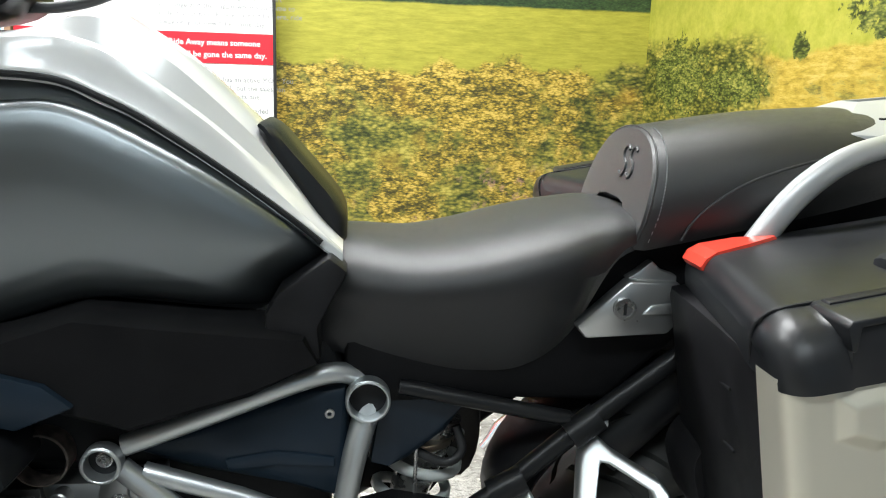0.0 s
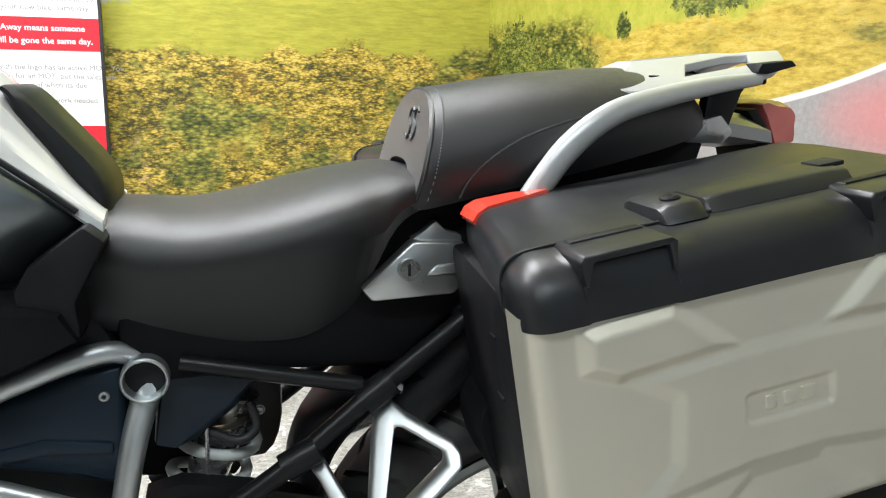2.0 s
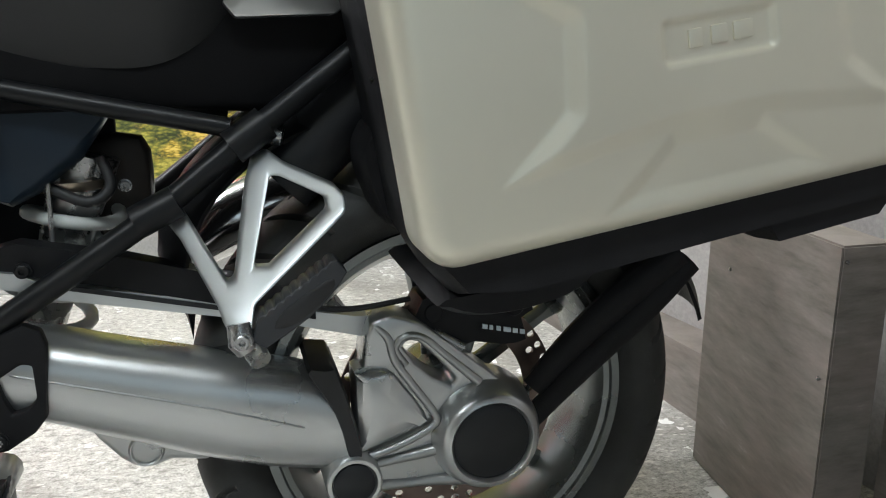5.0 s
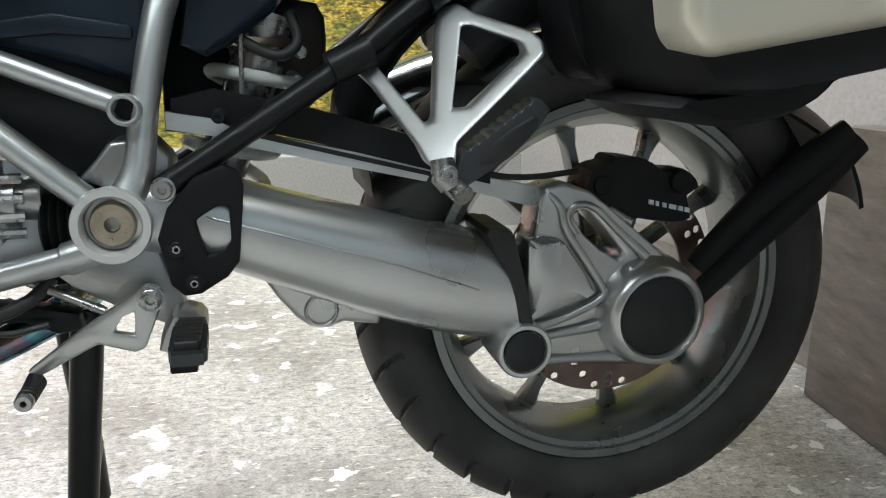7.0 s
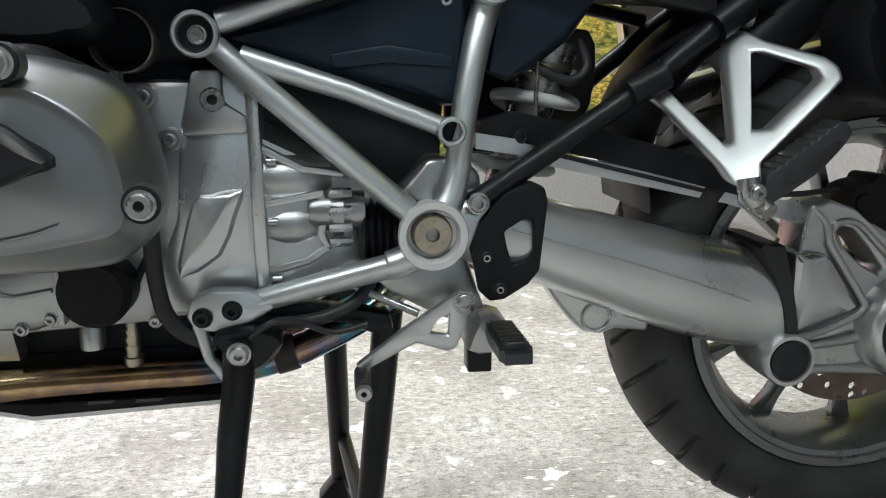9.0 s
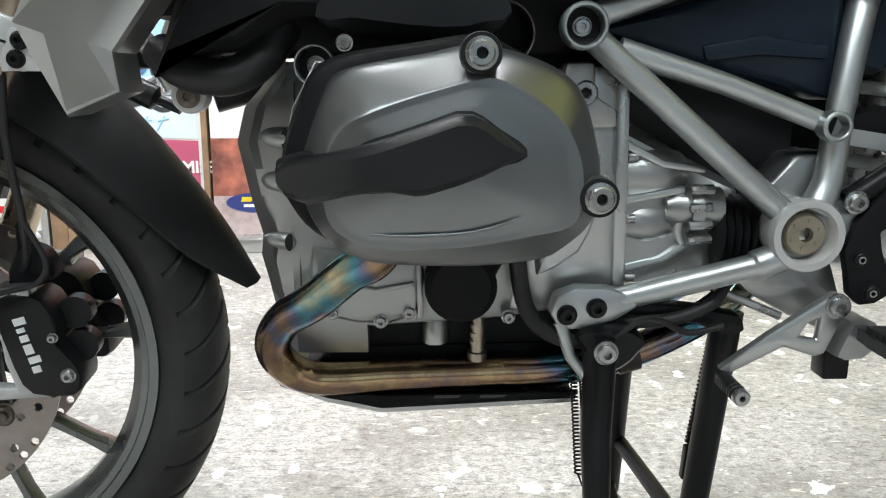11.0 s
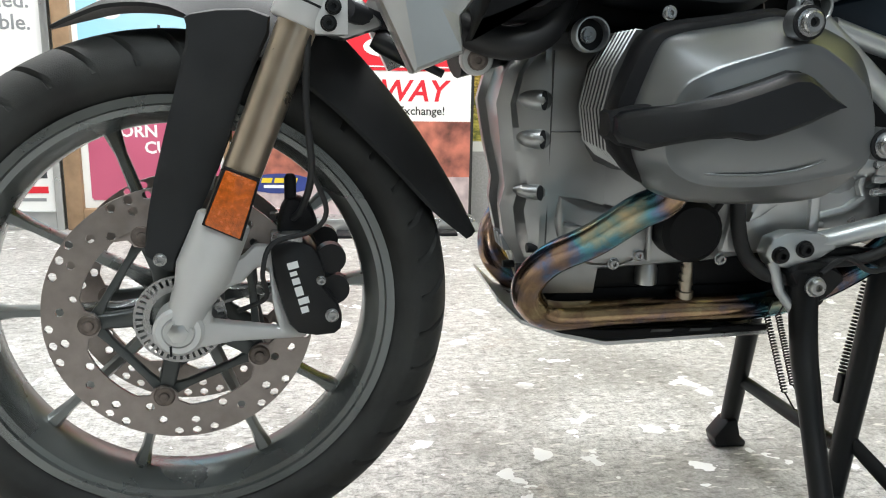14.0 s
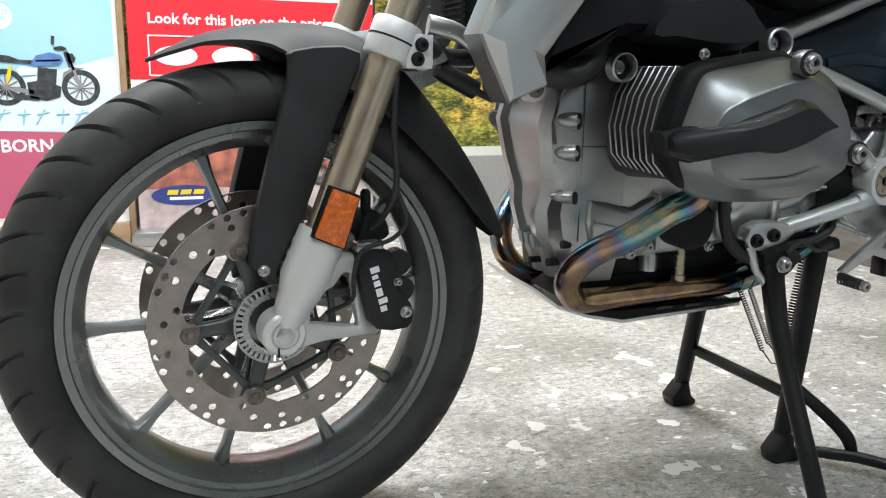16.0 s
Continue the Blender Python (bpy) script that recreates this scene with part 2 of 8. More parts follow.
WOODS = [(0.41, (0.018, 0.028, 0.007)), (0.47, (0.07, 0.095, 0.018)), (0.53, (0.19, 0.21, 0.042)), (0.59, (0.38, 0.36, 0.08))]



def mural_back():
    """Printed landscape: trees, a green field, yellow shrubs, grass and a road edge."""
    m = bpy.data.materials.new("printed meadow mural")
    m.use_nodes = True
    n, l = chain(m)
    b = n["Principled BSDF"]
    b.inputs["Roughness"].default_value = 0.5
    co = n.new("ShaderNodeTexCoord").outputs["Object"]
    sep = n.new("ShaderNodeSeparateXYZ")
    l.new(co, sep.inputs[0])
    x, z = sep.outputs[0], sep.outputs[2]
    wob = mathn(n, l, "MULTIPLY", mathn(n, l, "SUBTRACT", noise_node(n, l, co, 5, 6, 0.65), 0.5), 0.34)
    zw = mathn(n, l, "ADD", z, wob)
    bush = foliage(n, l, co, 13, YELLOWS)
    bush2 = foliage(n, l, co, 9, GREENS)
    shrub = mixer(n, l, step(n, l, noise_node(n, l, co, 3.5, 8, 0.68), 0.50, 0.56), bush, bush2)
    orange = mathn(n, l, "MULTIPLY", step(n, l, noise_node(n, l, co, 2.7, 3, 0.5), 0.60, 0.72), 0.5)
    shrub = mixer(n, l, orange, shrub, (0.52, 0.27, 0.03))
    pink = mathn(n, l, "MULTIPLY", step(n, l, noise_node(n, l, co, 30, 4, 0.7), 0.56, 0.66), mathn(n, l, "MULTIPLY", step(n, l, z, 0.90, 0.80), step(n, l, noise_node(n, l, co, 4, 3, 0.5), 0.45, 0.6)))
    shrub = mixer(n, l, mathn(n, l, "MULTIPLY", pink, 0.6), shrub, (0.50, 0.27, 0.25))
    field = ramp_node(n, [(0.32, (0.27, 0.27, 0.028)), (0.68, (0.47, 0.43, 0.06))])
    mp = n.new("ShaderNodeMapping")
    mp.inputs["Scale"].default_value = (0.6, 1, 4)
    l.new(co, mp.inputs["Vector"])
    l.new(noise_node(n, l, mp.outputs[0], 22, 8, 0.75), field.inputs["Fac"])
    col = mixer(n, l, step(n, l, zw, 1.16, 1.19), shrub, field.outputs[0])
    trees = foliage(n, l, co, 16, [(0.40, (0.008, 0.02, 0.008)), (0.52, (0.03, 0.065, 0.02)), (0.65, (0.08, 0.13, 0.05))])
    tz = mathn(n, l, "ADD", z, mathn(n, l, "MULTIPLY", wob, 0.06))
    col = mixer(n, l, step(n, l, tz, 1.390, 1.398), col, trees)
    low = mixer(n, l, step(n, l, zw, 0.46, 0.42), col, bush2)
    line = step(n, l, z, 0.335, 0.330)
    low = mixer(n, l, line, low, (0.62, 0.62, 0.58))
    road = ramp_node(n, [(0.3, (0.23, 0.225, 0.22)), (0.7, (0.33, 0.325, 0.32))])
    l.new(noise_node(n, l, co, 120, 4, 0.7), road.inputs["Fac"])
    low = mixer(n, l, step(n, l, z, 0.295, 0.290), low, road.outputs[0])
    l.new(low, b.inputs["Base Color"])
    return m


def mural_side():
    """The print's second wall: field, shrubs, dry grass, and a road that sweeps in with a white edge line."""
    m = bpy.data.materials.new("printed road mural")
    m.use_nodes = True
    n, l = chain(m)
    b = n["Principled BSDF"]
    b.inputs["Roughness"].default_value = 0.42
    co = n.new("ShaderNodeTexCoord").outputs["Object"]
    sep = n.new("ShaderNodeSeparateXYZ")
    l.new(co, sep.inputs[0])
    y, z = sep.outputs[1], sep.outputs[2]
    wob = mathn(n, l, "MULTIPLY", mathn(n, l, "SUBTRACT", noise_node(n, l, co, 5, 6, 0.65), 0.5), 0.16)
    zw = mathn(n, l, "ADD", z, wob)
    dry = ramp_node(n, [(0.34, (0.27, 0.20, 0.03)), (0.5, (0.50, 0.36, 0.055)), (0.64, (0.64, 0.49, 0.13))])
    gm = n.new("ShaderNodeMapping")
    gm.inputs["Scale"].default_value = (1, 0.5, 1.8)
    l.new(co, gm.inputs["Vector"])
    l.new(noise_node(n, l, gm.outputs[0], 40, 9, 0.72), dry.inputs["Fac"])
    shrub = foliage(n, l, co, 9, GREENS)
    field = ramp_node(n, [(0.3, (0.29, 0.31, 0.03)), (0.7, (0.50, 0.47, 0.08))])
    l.new(noise_node(n, l, co, 18, 8, 0.75), field.inputs["Fac"])
    far = mathn(n, l, "ADD", y, mathn(n, l, "MULTIPLY", wob, 3.0))
    top = mathn(n, l, "SUBTRACT", 1.21, mathn(n, l, "MULTIPLY", mathn(n, l, "SUBTRACT", 1.3, y), -0.05))
    bushy = mathn(n, l, "MULTIPLY", step(n, l, far, 1.35, 1.45), step(n, l, zw, 1.30, 1.25))
    col = mixer(n, l, step(n, l, mathn(n, l, "SUBTRACT", zw, top), 0.0, 0.02), dry.outputs[0], field.outputs[0])
    tuft = mathn(n, l, "MULTIPLY", step(n, l, noise_node(n, l, gm.outputs[0], 5, 9, 0.75), 0.53, 0.58), 0.75)
    col = mixer(n, l, mathn(n, l, "MULTIPLY", tuft, step(n, l, zw, 1.24, 1.20)), col, shrub)
    col = mixer(n, l, bushy, col, shrub)
    woods = foliage(n, l, co, 14, WOODS)
    ragged = mathn(n, l, "MULTIPLY", mathn(n, l, "SUBTRACT", noise_node(n, l, co, 22, 9, 0.78), 0.5), 7.0)
    for cy, cz, ry, rz in ((1.24, 1.238, 0.032, 0.040), (0.87, 1.315, 0.19, 0.060), (1.55, 1.12, 0.17, 0.06), (1.90, 1.15, 0.18, 0.13)):
        dx = mathn(n, l, "DIVIDE", mathn(n, l, "SUBTRACT", y, cy), ry)
        dz = mathn(n, l, "DIVIDE", mathn(n, l, "SUBTRACT", z, cz), rz)
        blob = mathn(n, l, "ADD", mathn(n, l, "MULTIPLY", dx, dx), mathn(n, l, "MULTIPLY", dz, dz))
        col = mixer(n, l, step(n, l, mathn(n, l, "ADD", blob, ragged), 1.0, 0.85), col, woods)
    d = mathn(n, l, "SUBTRACT", 0.62, y)
    curve = mathn(n, l, "ADD", 1.05, mathn(n, l, "ADD", mathn(n, l, "MULTIPLY", d, 0.20), mathn(n, l, "MULTIPLY", mathn(n, l, "MULTIPLY", mathn(n, l, "MAXIMUM", d, 0.0), d), 0.32)))
    below = mathn(n, l, "SUBTRACT", curve, z)
    road = ramp_node(n, [(0.3, (0.26, 0.25, 0.25)), (0.7, (0.36, 0.345, 0.34))])
    l.new(noise_node(n, l, co, 90, 4, 0.7), road.inputs["Fac"])
    # reddish glow painted into the road's colour, fading out from one spot
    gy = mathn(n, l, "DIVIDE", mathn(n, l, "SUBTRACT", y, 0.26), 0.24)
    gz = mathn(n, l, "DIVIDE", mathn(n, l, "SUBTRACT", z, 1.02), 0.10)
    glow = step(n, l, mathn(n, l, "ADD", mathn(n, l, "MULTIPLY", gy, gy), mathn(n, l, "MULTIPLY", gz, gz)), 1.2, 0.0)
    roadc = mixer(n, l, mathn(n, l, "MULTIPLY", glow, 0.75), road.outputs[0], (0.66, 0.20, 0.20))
    col = mixer(n, l, step(n, l, below, -0.002, 0.002), col, (0.75, 0.74, 0.70))
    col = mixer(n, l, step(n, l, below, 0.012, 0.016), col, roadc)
    l.new(col, b.inputs["Base Color"])
    return m


def blued_steel():
    """Exhaust header steel with heat tints that drift from straw to blue along the pipe."""
    m = bpy.data.materials.new("heat-blued header steel")
    m.use_nodes = True
    n, l = chain(m)
    b = n["Principled BSDF"]
    b.inputs["Metallic"].default_value, b.inputs["Roughness"].default_value = 1.0, 0.2
    co = n.new("ShaderNodeTexCoord").outputs["Object"]
    w = noise_node(n, l, co, 8, 4, 0.5)
    w2 = noise_node(n, l, co, 45, 5, 0.7)
    f = mathn(n, l, "ADD", mathn(n, l, "MULTIPLY", w, 0.8), mathn(n, l, "MULTIPLY", w2, 0.2))
    r = ramp_node(n, [(0.30, (0.26, 0.19, 0.13)), (0.38, (0.62, 0.47, 0.26)), (0.44, (0.40, 0.26, 0.16)), (0.49, (0.26, 0.19, 0.19)), (0.525, (0.15, 0.20, 0.33)), (0.56, (0.11, 0.34, 0.42)), (0.595, (0.26, 0.33, 0.28)), (0.66, (0.60, 0.47, 0.28))])
    l.new(f, r.inputs["Fac"])
    l.new(r.outputs[0], b.inputs["Base Color"])
    rr = n.new("ShaderNodeMapRange")
    rr.inputs["To Min"].default_value, rr.inputs["To Max"].default_value = 0.10, 0.30
    l.new(w2, rr.inputs["Value"])
    l.new(rr.outputs["Result"], b.inputs["Roughness"])
    return m


def stone_material():
    """Grey-brown slate-look vinyl with slanting pale veins."""
    m = bpy.data.materials.new("slate-look cladding")
    m.use_nodes = True
    n, l = chain(m)
    b = n["Principled BSDF"]
    b.inputs["Roughness"].default_value = 0.5
    co = n.new("ShaderNodeTexCoord").outputs["Object"]
    mp = n.new("ShaderNodeMapping")
    mp.inputs["Rotation"].default_value = (radians(28), 0, 0)
    mp.inputs["Scale"].default_value = (2, 2, 9)
    l.new(co, mp.inputs["Vector"])
    v = mp.outputs[0]
    r = ramp_node(n, [(0.30, (0.09, 0.08, 0.07)), (0.48, (0.15, 0.135, 0.12)), (0.64, (0.20, 0.18, 0.165)), (0.76, (0.33, 0.31, 0.285))])
    l.new(noise_node(n, l, v, 4.5, 9, 0.7), r.inputs["Fac"])
    tint = step(n, l, noise_node(n, l, co, 5, 3, 0.5), 0.45, 0.7)
    col = mixer(n, l, mathn(n, l, "MULTIPLY", tint, 0.3), r.outputs[0], (0.26, 0.20, 0.185))
    l.new(col, b.inputs["Base Color"])
    return m


FLOOR, MURAL, MURAL2, HEADER, STONE = floor_material(), mural_back(), mural_side(), blued_steel(), stone_material()

# ---- builders ----


def part(name, bm, mat, parent=None, label="", smooth=True, m=None):
    """Links a bmesh as one mesh object, under a thing or a part."""
    if m is not None:
        bmesh.ops.transform(bm, matrix=m, verts=bm.verts)
    bmesh.ops.recalc_face_normals(bm, faces=bm.faces)
    me = bpy.data.meshes.new(name)
    bm.to_mesh(me)
    bm.free()
    me.materials.append(mat)
    if smooth:
        me.polygons.foreach_set("use_smooth", [True] * len(me.polygons))
        me.set_sharp_from_angle(angle=radians(38 if smooth is True else smooth))
    ob = new(name, me)
    if parent is not None:
        ob.parent = parent
    if label:
        ob["label"] = label
    return ob


def thing(name, label, category, kind="", group="", at=(0, 0, 0)):
    ob = new(name)
    ob.location = at
    return tagged(ob, label, category, group, kind)


def spline(pts, n=6, closed=False):
    """Catmull-Rom through points of any dimension."""
    p = [np.array(q, float) for q in pts]
    k = len(p)
    out = []
    for i in range(k if closed else k - 1):
        a, b = p[i], p[(i + 1) % k]
        z = p[i - 1] if (closed or i > 0) else a + (a - b)
        c = p[(i + 2) % k] if (closed or i + 2 < k) else b + (b - a)
        for j in range(n):
            t = j / n
            out.append(0.5 * (2 * a + (b - z) * t + (2 * z - 5 * a + 4 * b - c) * t * t + (3 * a - z - 3 * b + c) * t ** 3))
    if not closed:
        out.append(p[-1])
    return out


def rings(bm, loops, cap=True, closed=False):
    """Skin over loops of points with equal counts."""
    vs = [[bm.verts.new(tuple(q)) for q in lp] for lp in loops]
    pairs = list(zip(vs, vs[1:])) + ([(vs[-1], vs[0])] if closed else [])
    for a, b in pairs:
        for i in range(len(a)):
            j = (i + 1) % len(a)
            bm.faces.new((a[i], a[j], b[j], b[i]))
    if cap and not closed:
        ends = [bm.faces.new(vs[0]), bm.faces.new(vs[-1])]
        if len(vs[0]) > 4:
            bm.normal_update()
            bmesh.ops.triangulate(bm, faces=ends, ngon_method="EAR_CLIP")
    return vs


def tube(bm, pts, r, n=12, smooth=0, cap=True, flat=1.0):
    """A round bar along points; r a number or one per point."""
    rs = [r] * len(pts) if isinstance(r, (int, float)) else list(r)
    if smooth:
        q = spline([(*p, w) for p, w in zip(pts, rs)], smooth)
        pts, rs = [v[:3] for v in q], [v[3] for v in q]
    P = [Vector(p) for p in pts]
    side = None
    loops = []
    for i, p in enumerate(P):
        d = (P[min(i + 1, len(P) - 1)] - P[max(i - 1, 0)]).normalized()
        if side is None:
            side = d.cross(Vector((0, 0, 1)) if abs(d.z) < 0.9 else Vector((1, 0, 0))).normalized()
        side = (side - d * side.dot(d)).normalized()
        up = d.cross(side)
        loops.append([p + (side * math.cos(a) * flat + up * math.sin(a)) * rs[i] for a in (2 * math.pi * k / n for k in range(n))])
    rings(bm, loops, cap)
    return bm


def lathe(bm, prof, c=(0, 0, 0), n=32, axis="y", full=True):
    """Turns (radius, along) about an axis through c; along y grows away from the camera side."""
    loops = []
    for k in range(n):
        a = 2 * math.pi * k / n
        lp = []
        for r, h in prof:
            u, v = r * math.cos(a), r * math.sin(a)
            lp.append((c[0] + u, c[1] + h, c[2] + v) if axis == "y" else (c[0] + u, c[1] + v, c[2] + h) if axis == "z" else (c[0] + h, c[1] + u, c[2] + v))
        loops.append(lp)
    vs = [[bm.verts.new(q) for q in lp] for lp in loops]
    m = len(prof)
    for k in range(n):
        a, b = vs[k], vs[(k + 1) % n]
        for i in range(m - 1 if not full else m):
            j = (i + 1) % m
            bm.faces.new((a[i], a[j], b[j], b[i]))
    bmesh.ops.remove_doubles(bm, verts=bm.verts, dist=1e-6)
    return bm


def prism(bm, outline, y0, y1, bevel=0.0, seg=2, holes=()):
    """A plate: an outline in x and z between two depths, with rounded edges."""
    def skin(o, flip=False):
        a = [bm.verts.new((x, y0, z)) for x, z in o]
        b = [bm.verts.new((x, y1, z)) for x, z in o]
        k = len(o)
        for i in range(k):
            bm.faces.new((a[i], a[(i + 1) % k], b[(i + 1) % k], b[i]))
        return a, b
    a, b = skin(outline)
    if not holes:
        bm.faces.new(a)
        bm.faces.new(b)
    else:
        groups = [skin(h) for h in holes]
        for idx, base in ((0, a), (1, b)):
            edges = []
            for loop in [base] + [g[idx] for g in groups]:
                for i in range(len(loop)):
                    e = bm.edges.get((loop[i], loop[(i + 1) % len(loop)])) or bm.edges.new((loop[i], loop[(i + 1) % len(loop)]))
                    edges.append(e)
            bmesh.ops.triangle_fill(bm, use_beauty=True, use_dissolve=False, edges=edges)
    bmesh.ops.recalc_face_normals(bm, faces=bm.faces)
    if bevel:
        es = [e for e in bm.edges if len(e.link_faces) == 2 and e.calc_face_angle(0) > radians(35)]
        bmesh.ops.bevel(bm, geom=es, offset=bevel, segments=seg, affect="EDGES", profile=0.5, clamp_overlap=True)
    return bm


def box(bm, x0, x1, y0, y1, z0, z1, bevel=0.0, seg=2):
    return prism(bm, [(x0, z0), (x1, z0), (x1, z1), (x0, z1)], y0, y1, bevel, seg)


def inset(o, d):
    """An outline pushed inwards by d, less where it is narrow."""
    k = len(o)
    p = np.array(o, float)
    area2 = sum(p[i][0] * p[(i + 1) % k][1] - p[(i + 1) % k][0] * p[i][1] for i in range(k))
    t = np.roll(p, -1, 0) - np.roll(p, 1, 0)
    t = t / (np.linalg.norm(t, axis=1)[:, None] + 1e-9)
    nrm = np.stack([-t[:, 1], t[:, 0]], 1) * (1 if area2 > 0 else -1)
    if d <= 0:
        return [tuple(q) for q in p + nrm * d]
    fine = np.concatenate([p + (np.roll(p, -1, 0) - p) * w for w in (0.0, 0.25, 0.5, 0.75)])
    lim = []
    for i in range(k):
        v = fine - p[i]
        h = v @ nrm[i]
        r = (v * v).sum(1) / (2 * np.maximum(h, 1e-9))
        ok = h > 1e-5
        lim.append(min(d, r[ok].min() * 0.8) if ok.any() else d)
    lim = np.array(lim)
    if k > 24:
        low = np.min([np.roll(lim, s) for s in range(-2, 3)], axis=0)
        lim = np.mean([np.roll(low, s) for s in range(-2, 3)], axis=0)
    return [tuple(q) for q in p + nrm * lim[:, None]]


def puffy(bm, outline, layers, smooth=4):
    """A moulded lump: the outline at several depths, each pushed in by its own amount; layers of (y, inset)."""
    o = [tuple(p) for p in spline(outline, smooth, True)] if smooth else list(outline)
    loops = [[(x, y, z) for x, z in inset(o, d)] for y, d in layers]
    vs = rings(bm, loops, cap=True)
    return bm


def bolt(bm, x, y, z, r, h=0.008, n=16):
    """A round-headed socket bolt that points at the camera side."""
    prof = [(0, 0), (r * 1.25, 0), (r * 1.25, -h * 0.3), (r, -h * 0.35), (r, -h * 0.85), (r * 0.85, -h), (r * 0.45, -h), (r * 0.40, -h * 0.4), (0, -h * 0.4)]
    lathe(bm, prof, (x, y, z), n, "y", full=False)
    return bm


def ring_sleeve(bm, x, y, z, ro, ri, depth, n=28):
    prof = [(ri, 0), (ro, 0), (ro, -depth + 0.002), (ro - 0.002, -depth), (ri + 0.001, -depth), (ri, -depth + 0.001)]
    return lathe(bm, prof, (x, y, z), n)


def coil(bm, a, b, r, wire, turns, n=10, k=8):
    """A helical spring between two points."""
    A, B = Vector(a), Vector(b)
    d = (B - A).normalized()
    s = d.cross(Vector((0, 1, 0.01))).normalized()
    u = d.cross(s)
    pts = []
    for i in range(int(turns * n) + 1):
        w = i / (turns * n)
        t = 2 * math.pi * turns * w
        pts.append(tuple(A.lerp(B, w) + (s * math.cos(t) + u * math.sin(t)) * r))
    return tube(bm, pts, wire, k)


def plate3(bm, a, b, thick):
    """A moulded strip between two rows of 3D points, given thickness along y."""
    k = len(a)
    loops = []
    for i in range(k):
        p, q = a[i], b[i]
        loops.append([p, q, (q[0], q[1] + thick, q[2]), (p[0], p[1] + thick, p[2])])
    rings(bm, loops)
    return bm


def B():
    return bmesh.new()


# ---- the setting ----
def side_x(y):
    return 0.63 + 0.13 * (2.15 - y)


def slab(name, corners, thick, mat, label, category, axis):
    bm = B()
    t = Vector(axis) * thick
    lo = [bm.verts.new(c) for c in corners]
    hi = [bm.verts.new(tuple(Vector(c) + t)) for c in corners]
    k = len(lo)
    bm.faces.new(lo)
    bm.faces.new(hi)
    for i in range(k):
        bm.faces.new((lo[i], lo[(i + 1) % k], hi[(i + 1) % k], hi[i]))
    return tagged(part(name, bm, mat, smooth=False), label, category, kind="structure")


slab("floor", [(-5, -5, 0), (side_x(-5) + 0.2, -5, 0), (side_x(-5) + 0.2, 2.4, 0), (-5, 2.4, 0)], 0.1, FLOOR, "worn pale concrete floor with white paint flakes", "floor", (0, 0, -1))
slab("wall_north", [(-1.9, 2.15, 0), (0.63, 2.15, 0), (0.63, 2.15, 3), (-1.9, 2.15, 3)], 0.12, MURAL, "wall printed with a yellow meadow and a green field", "wall", (0, 1, 0))
slab("wall_north_left", [(-5, 2.15, 0), (-1.9, 2.15, 0), (-1.9, 2.15, 3), (-5, 2.15, 3)], 0.12, PAINTWALL, "plain off-white painted wall", "wall", (0, 1, 0))
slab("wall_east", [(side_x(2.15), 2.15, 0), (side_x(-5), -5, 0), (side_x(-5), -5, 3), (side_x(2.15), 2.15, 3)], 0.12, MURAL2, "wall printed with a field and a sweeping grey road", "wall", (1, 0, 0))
slab("wall_west", [(-5, -5, 0), (-5, 2.15, 0), (-5, 2.15, 3), (-5, -5, 3)], 0.12, PAINTWALL, "plain off-white painted wall", "wall", (-1, 0, 0))
# unseen wall; its brown is chosen for the warm tone in reflections
slab("wall_south", [(-5, -5, 0), (side_x(-5), -5, 0), (side_x(-5), -5, 3), (-5, -5, 3)], 0.12, DARKWALL, "unseen plain wall, brown for warm reflections", "wall", (0, -1, 0))
slab("ceiling", [(-5, -5, 3), (side_x(-5) + 0.2, -5, 3), (side_x(-5) + 0.2, 2.4, 3), (-5, 2.4, 3)], 0.1, CEIL, "plain white ceiling", "ceiling", (0, 0, 1))

# ---- the motorcycle ----
bike = thing("motorcycle", "white and grey adventure motorcycle standing on its centre stand", "motorcycle")


def tyre(bm, R, W, rim, n=912, k=26, blocks=38):
    """A radial road tyre: sidewalls, crown and cut tread grooves."""
    loops = []
    for i in range(n):
        a = i / n
        lp = []
        for j in range(k + 1):
            s = -1 + 2 * j / k
            t = abs(s)
            if t < 0.72:
                q = t / 0.72
                lat, r = W * 0.93 * math.sin(q * 1.25) / math.sin(1.25), R - 0.034 * q ** 2.2
                ph = (a * blocks + (0.5 if s > 0 else 0)) % 1
                if 0.10 < q < 0.97 and ph < 0.10:
                    r -= 0.008
                turn = 0.9 * q / blocks
                if abs(q - 0.14) < 0.06 and s > 0:
                    r -= 0.002
            else:
                q = (t - 0.72) / 0.28
                lat, r = W * (0.93 + 0.10 * math.sin(q * math.pi) - 0.28 * q ** 2), R - 0.034 - (R - 0.034 - rim) * q
                turn = 0.9 / blocks
            th = 2 * math.pi * (a - turn)
            lp.append((r * math.cos(th), math.copysign(lat, s) if s else 0.0, r * math.sin(th)))
        loops.append(lp)
    vs = [[bm.verts.new(p) for p in lp] for lp in loops]
    for i in range(n):
        a, b = vs[i], vs[(i + 1) % n]
        for j in range(k):
            bm.faces.new((a[j], a[j + 1], b[j + 1], b[j]))
    return bm


